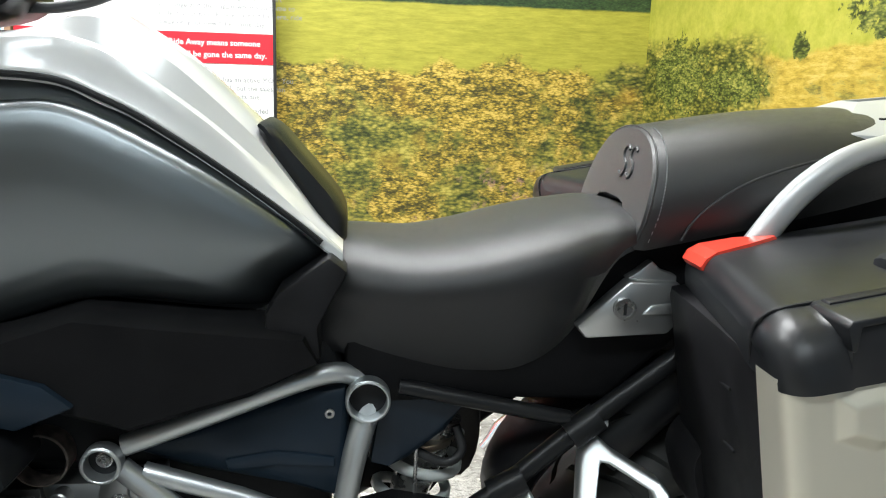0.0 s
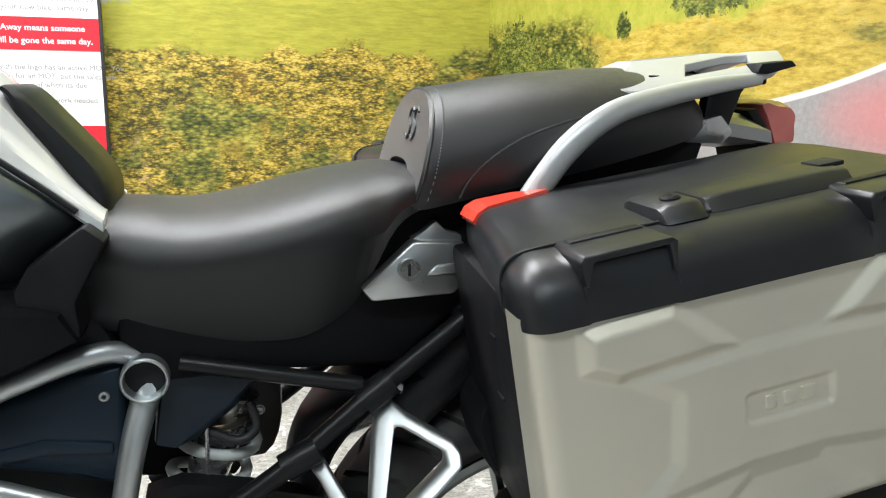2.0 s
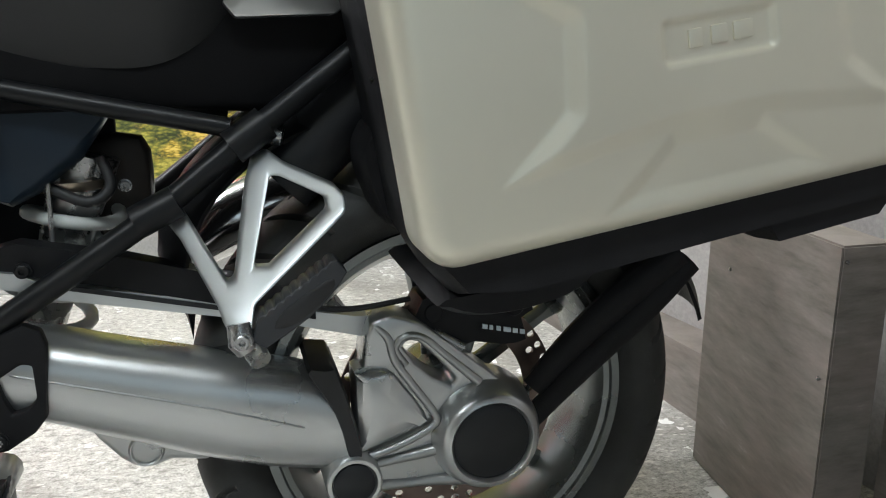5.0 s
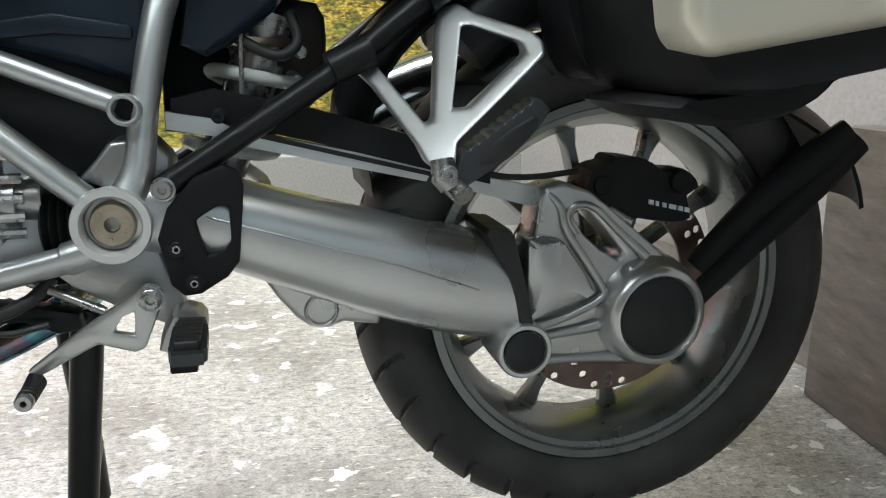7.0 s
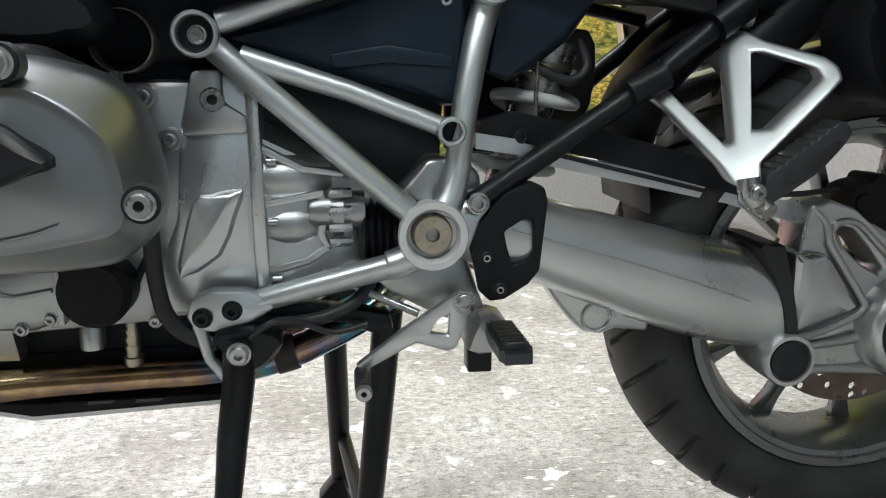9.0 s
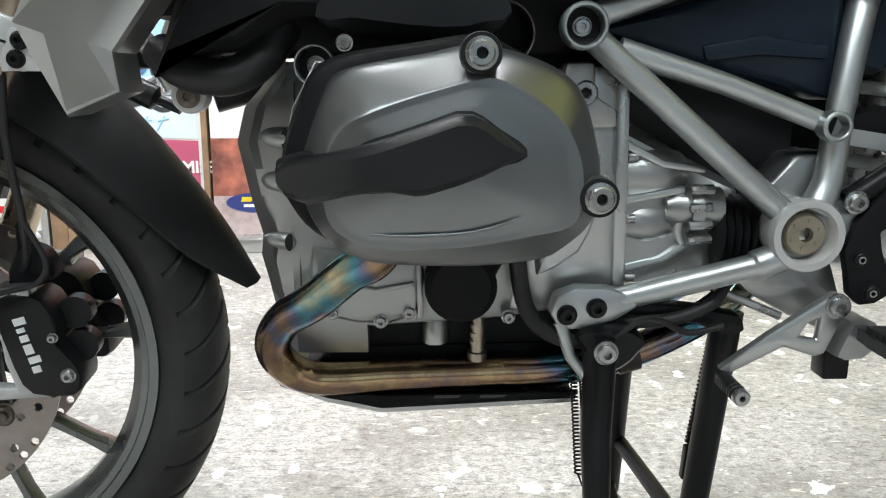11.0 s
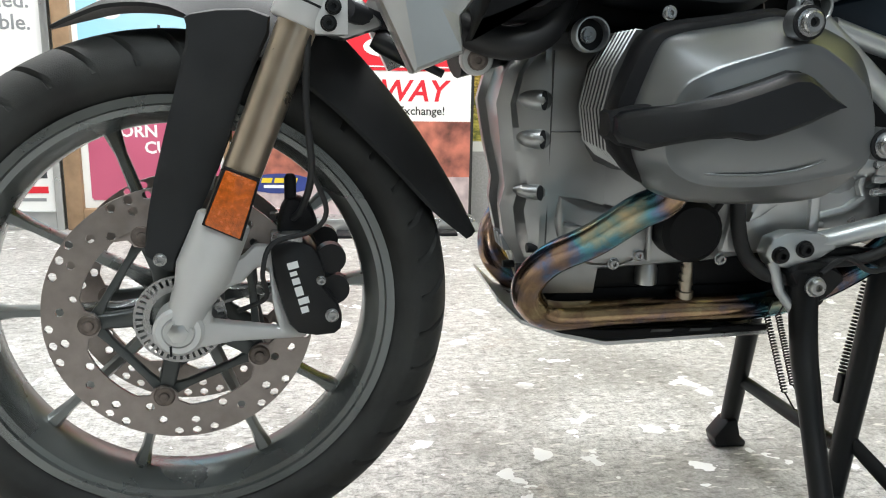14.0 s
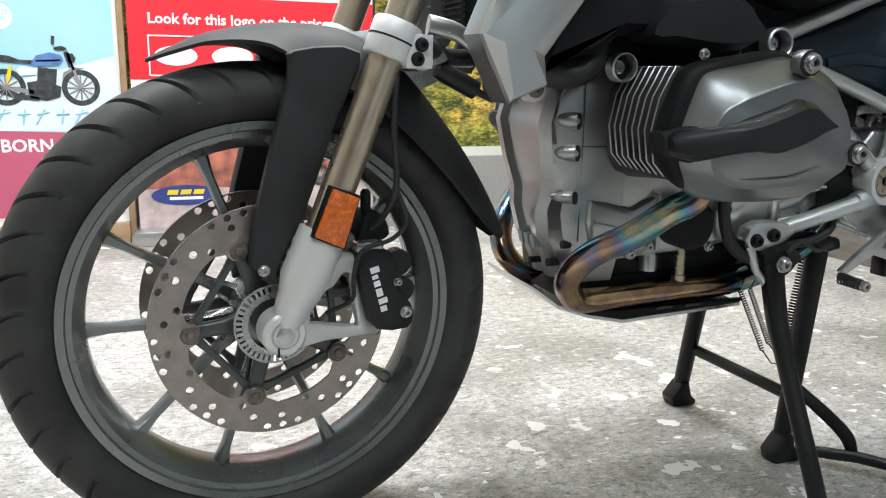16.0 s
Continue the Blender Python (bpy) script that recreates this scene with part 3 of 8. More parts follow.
def rim(bm, R, w):
    """A cast rim: lips, bead seats and a dropped centre."""
    prof = [(R + 0.006, -w), (R + 0.006, -w + 0.006), (R - 0.004, -w + 0.014), (R - 0.010, -w * 0.5), (R - 0.016, 0), (R - 0.010, w * 0.5), (R - 0.004, w - 0.014), (R + 0.006, w - 0.006), (R + 0.006, w),
            (R - 0.004, w), (R - 0.006, w - 0.004), (R - 0.013, w - 0.006), (R - 0.016, w - 0.012), (R - 0.027, w * 0.45), (R - 0.029, 0), (R - 0.027, -w * 0.45), (R - 0.016, -w + 0.012), (R - 0.013, -w + 0.006), (R - 0.006, -w + 0.004), (R - 0.004, -w)]
    return lathe(bm, prof, n=96)


def spoke(bm, a, r0, r1, y0, y1, w0, w1, depth, skew=0.0):
    """A cast spoke with a raised back rib, from hub to rim."""
    loops = []
    for i in range(7):
        t = i / 6
        r = r0 + (r1 - r0) * t
        flare = 1 + 0.9 * max(0, (t - 0.8) / 0.2) ** 2 + 0.6 * max(0, (0.15 - t) / 0.15)
        w = (w0 + (w1 - w0) * t) * flare
        y = y0 + (y1 - y0) * t
        th = a + skew * t
        c, s = math.cos(th), math.sin(th)
        sec = [(-w, -depth * 0.3), (-w * 0.55, -depth), (w * 0.55, -depth), (w, -depth * 0.3), (w * 0.8, depth), (-w * 0.8, depth)]
        loops.append([(r * c - u * s, y + v, r * s + u * c) for u, v in sec])
    rings(bm, loops)
    return bm


def brake_disc(bm, ro, ri, thick, y, sectors, rows):
    """A steel rotor with real drilled holes."""
    h = thick / 2
    for k in range(sectors):
        a0, a1 = 2 * math.pi * k / sectors, 2 * math.pi * (k + 1) / sectors
        for j in range(rows):
            r0, r1 = ri + (ro - ri) * j / rows, ri + (ro - ri) * (j + 1) / rows
            quad = []
            for t in range(2):
                quad.append((r0, a0 + (a1 - a0) * t / 2))
            for t in range(2):
                quad.append((r0 + (r1 - r0) * t / 2, a1))
            for t in range(2):
                quad.append((r1, a1 + (a0 - a1) * t / 2))
            for t in range(2):
                quad.append((r1 + (r0 - r1) * t / 2, a0))
            P = [(r * math.cos(a), r * math.sin(a)) for r, a in quad]
            drilled = j == (0, 1, 2, 1, 2)[k % 5] or (k % 5 == 3 and j == 2)
            if not drilled:
                for s in (-h, h):
                    bm.faces.new([bm.verts.new((x, y + s, z)) for x, z in P])
                continue
            rm, am = (r0 + r1) / 2, (a0 + a1) / 2
            cx, cz = rm * math.cos(am), rm * math.sin(am)
            hr = 0.0052
            Q = []
            for x, z in P:
                d = math.hypot(x - cx, z - cz)
                Q.append((cx + (x - cx) / d * hr, cz + (z - cz) / d * hr))
            inner = []
            for s in (-h, h):
                vo = [bm.verts.new((x, y + s, z)) for x, z in P]
                vi = [bm.verts.new((x, y + s, z)) for x, z in Q]
                inner.append(vi)
                for i in range(8):
                    bm.faces.new((vo[i], vo[(i + 1) % 8], vi[(i + 1) % 8], vi[i]))
            for i in range(8):
                bm.faces.new((inner[0][i], inner[0][(i + 1) % 8], inner[1][(i + 1) % 8], inner[1][i]))
    for r in (ri, ro):
        lathe(bm, [(r, y - h), (r, y + h)], n=sectors * 2, full=False)
    bmesh.ops.remove_doubles(bm, verts=bm.verts, dist=1e-5)
    return bm


# front wheel, turned a little to the rider's left
FW = pose(-1.4995, -0.004, 0.325, 0, 0, 5.0)
fw = part("front_wheel", rim(B(), 0.2480, 0.048), WHEEL, bike, "grey cast alloy front wheel", m=FW)
part("tyre", tyre(B(), 0.327, 0.062, 0.2515), RUBBER, fw, "worn black road tyre", m=FW)
for i in range(10):
    part("spoke", spoke(B(), radians(72 * (i // 2) + (37.2 if i % 2 else 5.7)), 0.042, 0.224, -0.020 if i % 2 else 0.016, -0.002, 0.0088, 0.0058, 0.011), WHEEL, fw, m=FW)
part("hub", lathe(B(), [(0.016, -0.062), (0.034, -0.062), (0.040, -0.05), (0.046, -0.02), (0.046, 0.02), (0.040, 0.05), (0.034, 0.062), (0.016, 0.062)], n=40), WHEEL, fw, m=FW)
for s in (-1, 1):
    part("brake_disc", brake_disc(B(), 0.1525, 0.113, 0.0045, 0.060 * s, 44, 3), DISC, fw, "drilled steel front brake disc", m=FW)
    for i in range(5):
        a, b = radians(72 * i - 32), radians(72 * i + 40)
        # brown lug of the rotor, carrier arm to the hub and the bar to the next lug
        lug = [(0.1145 * math.cos(a + d), 0.1145 * math.sin(a + d)) for d in (-0.30, -0.15, 0.0, 0.15, 0.30)]
        lug += [(r * math.cos(a + d), r * math.sin(a + d)) for r, d in ((0.106, 0.155), (0.096, 0.135), (0.0905, 0.06), (0.0905, -0.06), (0.096, -0.135), (0.106, -0.155))]
        part("disc_lug", prism(B(), lug, 0.060 * s - 0.0022, 0.060 * s + 0.0022, 0.0006), DISC, fw, m=FW)
        y0, y1 = sorted((0.0565 * s, 0.044 * s))
        bm = prism(B(), [(r * math.cos(a) - w * math.sin(a), r * math.sin(a) + w * math.cos(a)) for r, w in ((0.040, -0.016), (0.058, -0.0105), (0.080, -0.0095), (0.104, -0.0105), (0.107, 0), (0.104, 0.0105), (0.080, 0.0095), (0.058, 0.0105), (0.040, 0.016))], y0, y1, 0.003, 2)
        p, q = (0.103 * math.cos(a), 0.103 * math.sin(a)), (0.103 * math.cos(b), 0.103 * math.sin(b))
        L = math.hypot(q[0] - p[0], q[1] - p[1])
        u = ((q[0] - p[0]) / L, (q[1] - p[1]) / L)
        prism(bm, [(p[0] + u[0] * L * k + u[1] * w, p[1] + u[1] * L * k - u[0] * w) for k, w in ((0.05, -0.009), (0.25, -0.0055), (0.75, -0.0055), (0.95, -0.009), (0.95, 0.006), (0.75, 0.0035), (0.25, 0.0035), (0.05, 0.006))], y0 + 0.001, y1 - 0.001, 0.002, 2)
        part("disc_carrier", bm, WHEELSHADE, fw, m=FW)
        bm = B()
        lathe(bm, [(0, -0.009), (0.0045, -0.009), (0.0055, -0.0085), (0.0060, -0.005), (0.0105, -0.005), (0.0125, -0.003), (0.0125, 0.003), (0, 0.003)], (0.1025 * math.cos(a), 0.060 * s, 0.1025 * math.sin(a)), 20, full=False)
        part("disc_bolt", bm, RUST, fw, m=FW)
bm = B()
for i in range(40):
    a0, a1 = 2 * math.pi * i / 40, 2 * math.pi * (i + 0.55) / 40
    v = [bm.verts.new((r * math.cos(a), y, r * math.sin(a))) for y in (-0.078, -0.0765) for r, a in ((0.041, a0), (0.050, a0), (0.050, a1), (0.041, a1))]
    for f in ((0, 1, 2, 3), (4, 5, 6, 7), (0, 1, 5, 4), (1, 2, 6, 5), (2, 3, 7, 6), (3, 0, 4, 7)):
        bm.faces.new([v[q] for q in f])
lathe(bm, [(0.034, -0.078), (0.0415, -0.078), (0.0415, -0.0765), (0.034, -0.0765)], n=48)
lathe(bm, [(0.0495, -0.078), (0.052, -0.078), (0.052, -0.0765), (0.0495, -0.0765)], n=48)
part("sensor_ring", bm, STEEL, fw, "slotted steel sensor ring", m=FW)

# fork, guard and caliper, in the turned steering frame
ST = pose(-1.4995, -0.004, 0, 0, 0, 5.0)


def fork_x(z):
    return 0.008 + (z - 0.33) * 0.40


for s in (-1, 1):
    y = 0.110 * s
    bm = tube(B(), [(fork_x(z), y, z) for z in (0.43, 0.60, 0.80, 1.0)], 0.0215, 28)
    part("fork_tube", bm, FORKTUBE, bike, "champagne anodised fork tube", m=ST)
    bm = tube(B(), [(0.004, y, 0.325), (0.014, y, 0.352), (0.022, y, 0.368), (0.031, y, 0.390), (fork_x(0.425), y, 0.425), (fork_x(0.446), y, 0.446), (fork_x(0.448), y, 0.448)], [0.018, 0.022, 0.025, 0.0312, 0.0302, 0.0296, 0.0280], 32)
    lathe(bm, [(0, -0.014), (0.0165, -0.014), (0.018, -0.0155), (0.024, -0.0155), (0.0275, -0.012), (0.0285, 0.022), (0, 0.022)], (0.002, y + (0 if s < 0 else -0.010), 0.324), 36, full=False)
    fl = part("fork_lower", bm, PALE, bike, "pale grey painted fork foot", m=ST)
    part("pinch_slot", box(B(), -0.008, -0.0055, y - 0.0165, y - 0.006, 0.297, 0.309, 0.0004), DARK, fl, smooth=False, m=ST)
    bm = prism(B(), [(0.004, 0.301), (0.060, 0.303), (0.143, 0.292), (0.146, 0.302), (0.124, 0.322), (0.116, 0.345), (0.112, 0.385), (0.108, 0.408), (0.086, 0.412), (0.072, 0.400), (0.040, 0.385), (0.016, 0.350)], -0.011, 0.011, 0.004, 2,
               holes=[[(0.036, 0.331), (0.060, 0.324), (0.111, 0.309), (0.104, 0.340), (0.101, 0.384), (0.088, 0.388), (0.072, 0.372), (0.058, 0.368), (0.038, 0.353)]])
    for v in bm.verts:
        v.co.y += y - s * (0.0 if v.co.x < 0.02 else 0.42 * (v.co.x - 0.02))
    part("caliper_arm", bm, PALE, fl, m=ST)
    bm = B()
    lathe(bm, [(0, -0.008), (0.006, -0.008), (0.0115, -0.006), (0.0115, 0.006), (0, 0.006)], (0.002, y - 0.0135 if s < 0 else y + 0.018, 0.324), 6, full=False)
    lathe(bm, [(0, -0.003), (0.0155, -0.003), (0.0155, 0.004), (0, 0.004)], (0.002, y - 0.014 if s < 0 else y + 0.018, 0.324), 24, full=False)
    part("axle_nut", bm, BRIGHT, fl, "steel axle nut", m=ST)
    # pinch clamp of the lower yoke
    zc = 0.677
    bm = tube(B(), [(fork_x(zc - 0.022), y, zc - 0.022), (fork_x(zc - 0.019), y, zc - 0.019), (fork_x(zc + 0.019), y, zc + 0.019), (fork_x(zc + 0.022), y, zc + 0.022)], [0.029, 0.031, 0.031, 0.029], 30)
    box(bm, fork_x(zc) + 0.008, fork_x(zc) + 0.042, y - 0.027, y + 0.02, zc - 0.032, zc + 0.008, 0.004)
    cl = part("fork_clamp", bm, PALE, bike, "silver fork clamp with two bolts", m=ST)
    part("clamp_joint", tube(B(), [(fork_x(zc - 0.0012), y, zc - 0.0012), (fork_x(zc + 0.0012), y, zc + 0.0012)], 0.0314, 30), DARK, cl, m=ST)
    for dx, dz in ((0, 0), (-0.005, -0.017)):
        bm = B()
        bolt(bm, fork_x(zc) + 0.027 + dx, y - 0.026, zc - 0.004 + dz, 0.0070, 0.008)
        part("clamp_bolt", bm, BLACKSTEEL, cl, m=ST)
    # brake caliper
    bm = puffy(B(), [(0.103, 0.412), (0.141, 0.416), (0.157, 0.401), (0.165, 0.376), (0.162, 0.362), (0.180, 0.338), (0.184, 0.318), (0.175, 0.303), (0.133, 0.306), (0.116, 0.337)], [(s * 0.025, 0.004), (s * 0.035, 0), (s * 0.090, 0), (s * 0.094, 0.0015), (s * 0.095, 0.0035)], 2)
    lathe(bm, [(0, 0), (0.018, 0), (0.018, s * 0.02), (0, s * 0.02)], (0.174, s * 0.045, 0.388), 20, full=False)
    lathe(bm, [(0, 0), (0.018, 0), (0.018, s * 0.02), (0, s * 0.02)], (0.178, s * 0.045, 0.350), 20, full=False)
    cal = part("brake_caliper", bm, CALIPER, bike, "black radial front brake caliper", m=ST)
    for i_, (w_, h_) in enumerate(((0.012, 0.0080), (0.008, 0.0050), (0.0085, 0.0075), (0.0085, 0.0110), (0.012, 0.0075), (0.0085, 0.0075))):
        c_ = sum((0.0095, 0.0065, 0.009, 0.0125, 0.009, 0.009)[:i_]) + 0.0017 * i_
        u_, v_ = 0.121 + 0.26 * c_, 0.391 - 0.966 * c_
        o_ = [(u_, v_), (u_ + w_, v_ + 0.26 * w_), (u_ + w_ + 0.26 * h_, v_ + 0.26 * w_ - 0.966 * h_), (u_ + 0.26 * h_, v_ - 0.966 * h_)]
        part("mark_bar", prism(B(), o_, min(s * 0.0948, s * 0.0962), max(s * 0.0948, s * 0.0962)), PWHITE, cal, "white maker's mark", smooth=False, m=ST)
    for u, v, r in ((0.172, 0.327, 0.0065), (0.160, 0.370, 0.0045)):
        bm = B()
        bolt(bm, u, s * 0.0945, v, r, 0.008)
        part("caliper_bolt", bm, STEEL, cal, m=ST)
    part("spring_clip", box(B(), 0.104, 0.140, s * 0.045, s * 0.0935, 0.413, 0.425, 0.002), STEEL, cal, "bare steel pad cover", m=ST)
    if s < 0:
        bm = prism(B(), [(0.060, 0.505), (0.092, 0.492), (0.072, 0.431), (0.036, 0.448)], y - 0.0345, y - 0.025, 0.0015)
        rf = part("reflector", bm, AMBER, bike, "amber side reflector on the fork", m=ST)
        bm = prism(B(), [(0.058, 0.508), (0.095, 0.494), (0.074, 0.428), (0.033, 0.447)], y - 0.0305, y - 0.017, 0.001)
        part("backing", bm, PLASTIC, rf, m=ST)
        bm = tube(B(), [(0.16, -0.105, 0.72), (0.15, -0.12, 0.66), (0.145, -0.12, 0.58), (0.150, -0.115, 0.50), (0.140, -0.09, 0.455), (0.130, -0.075, 0.44)], 0.0042, 10, smooth=5)
        part("brake_hose", bm, RUBBERB, bike, "black brake hose", m=ST)
        bm = tube(B(), [(0.150, -0.115, 0.50), (0.166, -0.11, 0.455), (0.150, -0.102, 0.430), (0.106, -0.108, 0.418), (0.094, -0.112, 0.385), (0.097, -0.095, 0.352), (0.065, -0.085, 0.334)], 0.0030, 8, smooth=5)
        part("sensor_cable", bm, RUBBERB, bike, m=ST)
        bm = puffy(B(), [(0.112, 0.424), (0.124, 0.462), (0.148, 0.456), (0.158, 0.430), (0.140, 0.420)], [(-0.03, 0.003), (-0.04, 0), (-0.068, 0), (-0.073, 0.004)], 3)
        lathe(bm, [(0, 0), (0.007, 0), (0.007, 0.03), (0.004, 0.034), (0, 0.034)], (0.128, -0.06, 0.456), 12, "z", full=False)
        part("banjo_union", bm, PLASTIC, cal, m=ST)
bm = tube(B(), [(0.002, -0.11, 0.324), (0.002, 0.11, 0.324)], 0.012, 20)
part("axle", bm, STEEL, bike, m=ST)
bm = prism(B(), [(0.135, 0.660), (0.19, 0.640), (0.235, 0.656), (0.21, 0.686), (0.14, 0.695)], -0.095, 0.095, 0.008)
part("lower_yoke", bm, CAST, bike, "cast lower fork bridge", m=ST)


def arch(bm, rows, n=11):
    """A mudguard skin: rows of (x, z, nx, nz, half width, drop), a thin arched sheet."""
    loops = []
    for x, z, w, dx, dz in rows:
        out, inn = [], []
        for j in range(n):
            s = -1 + 2 * j / (n - 1)
            f = abs(s) ** 2.6
            out.append((x + dx * f, w * s, z + dz * f))
            inn.append((x + dx * f + (0.004 if dx > 0 else -0.004) * abs(dx) / (abs(dx) + abs(dz) + 1e-6), w * s * 0.96, z + dz * f - 0.004))
        loops.append(out + inn[::-1])
    rings(bm, loops)
    return bm


rows = spline([(-0.130, 0.652, 0.006, 0, -0.001), (-0.10, 0.667, 0.033, 0.003, -0.004), (-0.06, 0.684, 0.060, 0.005, -0.010), (0.00, 0.697, 0.077, 0.006, -0.026), (0.06, 0.700, 0.082, 0.0, -0.062), (0.12, 0.692, 0.082, -0.02, -0.072),
               (0.18, 0.660, 0.080, -0.038, -0.062), (0.235, 0.605, 0.078, -0.046, -0.045), (0.290, 0.535, 0.072, -0.045, -0.030), (0.335, 0.465, 0.055, -0.035, -0.018), (0.368, 0.405, 0.016, -0.012, -0.004)], 4)
fg = part("front_mudguard", arch(B(), rows), GUARD, bike, "matt black front mudguard", m=ST)
for s in (-1, 1):
    bm = puffy(B(), [(0.028, 0.664), (0.022, 0.632), (-0.018, 0.487), (-0.031, 0.416), (-0.026, 0.402), (-0.004, 0.387), (0.002, 0.402), (0.040, 0.478), (0.080, 0.585), (0.110, 0.664)], [(s * 0.074, 0.003), (s * 0.080, 0), (s * 0.096, 0), (s * 0.099, 0.006)], 3)
    part("mudguard_stay", bm, GUARD, fg, m=ST)
    if s < 0:
        bm = B()
        bolt(bm, -0.016, -0.098, 0.401, 0.006, 0.005)
        part("stay_bolt", bm, STEEL, fg, m=ST)

# rear wheel
RW = pose(-0.008, 0, 0.379)
rw = part("rear_wheel", rim(B(), 0.2190, 0.066), WHEEL, bike, "grey cast alloy rear wheel", m=RW)
part("tyre", tyre(B(), 0.308, 0.086, 0.2215, n=720, blocks=30), RUBBER, rw, "wide black rear tyre", m=RW)
for i in range(10):
    part("spoke", spoke(B(), radians(36 * i + 30), 0.040, 0.190, -0.012, 0.010, 0.011, 0.0075, 0.012), WHEEL, rw, m=RW)
part("hub", lathe(B(), [(0.014, -0.05), (0.05, -0.05), (0.055, -0.02), (0.05, 0.03), (0.04, 0.06), (0.014, 0.06)], n=36), WHEEL, rw, m=RW)
part("brake_disc", brake_disc(B(), 0.138, 0.100, 0.0045, -0.052, 44, 3), DISCB, rw, "rust-brown drilled rear brake disc", m=RW)
bm = B()
for i in range(5):
    spoke(bm, radians(72 * i), 0.04, 0.106, -0.05, -0.052, 0.010, 0.008, 0.003)
part("disc_carrier", bm, WHEEL, rw, m=RW)

# swingarm, bevel drive and torque arm
bm = B()
loops = []
for x, zt, zb, lean in spline([(-0.545, 0.528, 0.452, 0), (-0.500, 0.532, 0.442, 0), (-0.437, 0.520, 0.421, 0), (-0.400, 0.510, 0.406, 0), (-0.362, 0.500, 0.391, 0), (-0.310, 0.487, 0.371, 0), (-0.261, 0.475, 0.354, 0), (-0.222, 0.467, 0.342, 0.004), (-0.191, 0.459, 0.335, 0.012), (-0.165, 0.448, 0.331, 0.024), (-0.153, 0.438, 0.333, 0.028)], 3):
    lp = []
    for k in range(32):
        a = 2 * math.pi * k / 32
        c, q = math.cos(a), math.sin(a)
        z = (zt + zb) / 2 + (zt - zb) / 2 * math.copysign(abs(q) ** 0.80, q)
        lp.append((x + lean * (zt - z) / (zt - zb), -0.078 - 0.046 * math.copysign(abs(c) ** 0.72, c), z))
    loops.append(lp)
rings(bm, loops)
sw = part("swingarm", bm, BRIGHT, bike, "silver cast single-sided swingarm")
part("boss_web", prism(B(), [(-0.430, 0.432), (-0.405, 0.392), (-0.384, 0.366), (-0.370, 0.355), (-0.350, 0.352), (-0.332, 0.358), (-0.290, 0.352), (-0.290, 0.40), (-0.40, 0.45)], -0.080, -0.03, 0.007, 3), BRIGHT, sw)
part("parting_line", tube(B(), [(-0.470, -0.1236, 0.490), (-0.414, -0.1238, 0.473), (-0.296, -0.1238, 0.437), (-0.190, -0.1238, 0.400)], 0.0012, 6, smooth=4), BRIGHT, sw)
part("boss_ring", ring_sleeve(B(), -0.357, -0.030, 0.374, 0.0190, 0.0150, 0.0530), BRIGHT, sw)
part("boss_plug", lathe(B(), [(0, -0.004), (0.0135, -0.004), (0.0135, 0.01), (0, 0.01)], (-0.357, -0.0740, 0.374), 20, full=False), DARK, sw, "black rubber plug")
bm = puffy(B(), [(-0.185, 0.462), (-0.165, 0.466), (-0.150, 0.455), (-0.128, 0.372), (-0.130, 0.352), (-0.142, 0.352), (-0.158, 0.410)], [(-0.03, 0.0), (-0.115, 0), (-0.127, 0.003)], 3)
part("rubber_boot", bm, RUBBERB, bike, "black rubber swingarm boot")
SLOT = [(-0.076, 0.473), (-0.069, 0.480), (-0.057, 0.477), (-0.034, 0.454), (-0.011, 0.428), (-0.018, 0.420), (-0.041, 0.433), (-0.062, 0.452)]
DRIVE = [(-0.121, 0.457), (-0.117, 0.488), (-0.112, 0.505), (-0.088, 0.512), (-0.056, 0.501), (-0.017, 0.470), (0.030, 0.432), (0.058, 0.408), (0.074, 0.375), (0.078, 0.343), (0.066, 0.310), (0.033, 0.298), (-0.026, 0.299), (-0.083, 0.304), (-0.110, 0.300), (-0.140, 0.300), (-0.160, 0.315), (-0.164, 0.330), (-0.152, 0.344), (-0.127, 0.356), (-0.130, 0.430)]
dv = part("bevel_drive", prism(B(), DRIVE, -0.101, -0.045, 0.007, 3, holes=[SLOT]), BRIGHT, bike, "silver cast bevel drive housing")
part("end_panel", puffy(B(), [(-0.128, 0.452), (-0.095, 0.450), (-0.078, 0.432), (-0.052, 0.394), (-0.052, 0.382), (-0.070, 0.372), (-0.124, 0.356), (-0.130, 0.37), (-0.132, 0.44)], [(-0.07, 0.0), (-0.106, 0.0), (-0.110, 0.002), (-0.112, 0.008), (-0.1135, 0.020)], 2), BRIGHT, dv)
part("ridge", tube(B(), [(-0.106, -0.098, 0.500), (-0.092, -0.101, 0.484), (-0.085, -0.105, 0.458), (-0.062, -0.108, 0.424), (-0.040, -0.110, 0.391), (-0.041, -0.110, 0.379), (-0.061, -0.110, 0.367), (-0.092, -0.110, 0.355), (-0.125, -0.110, 0.347)], [0.004, 0.0048, 0.0048, 0.0048, 0.0048, 0.0048, 0.0046, 0.0046, 0.006], 12, smooth=4, flat=0.9), CAST, dv)
part("slot_rim", tube(B(), [(-0.072, -0.101, 0.452), (-0.084, -0.102, 0.472), (-0.074, -0.102, 0.486), (-0.052, -0.102, 0.483), (-0.024, -0.102, 0.458), (0.014, -0.106, 0.424)], [0.004, 0.004, 0.004, 0.004, 0.0045, 0.006], 12, smooth=4), CAST, dv)
part("lower_rib", tube(B(), [(-0.006, -0.106, 0.352), (-0.058, -0.102, 0.341), (-0.112, -0.100, 0.334)], [0.010, 0.007, 0.006], 12, smooth=3), CAST, dv)
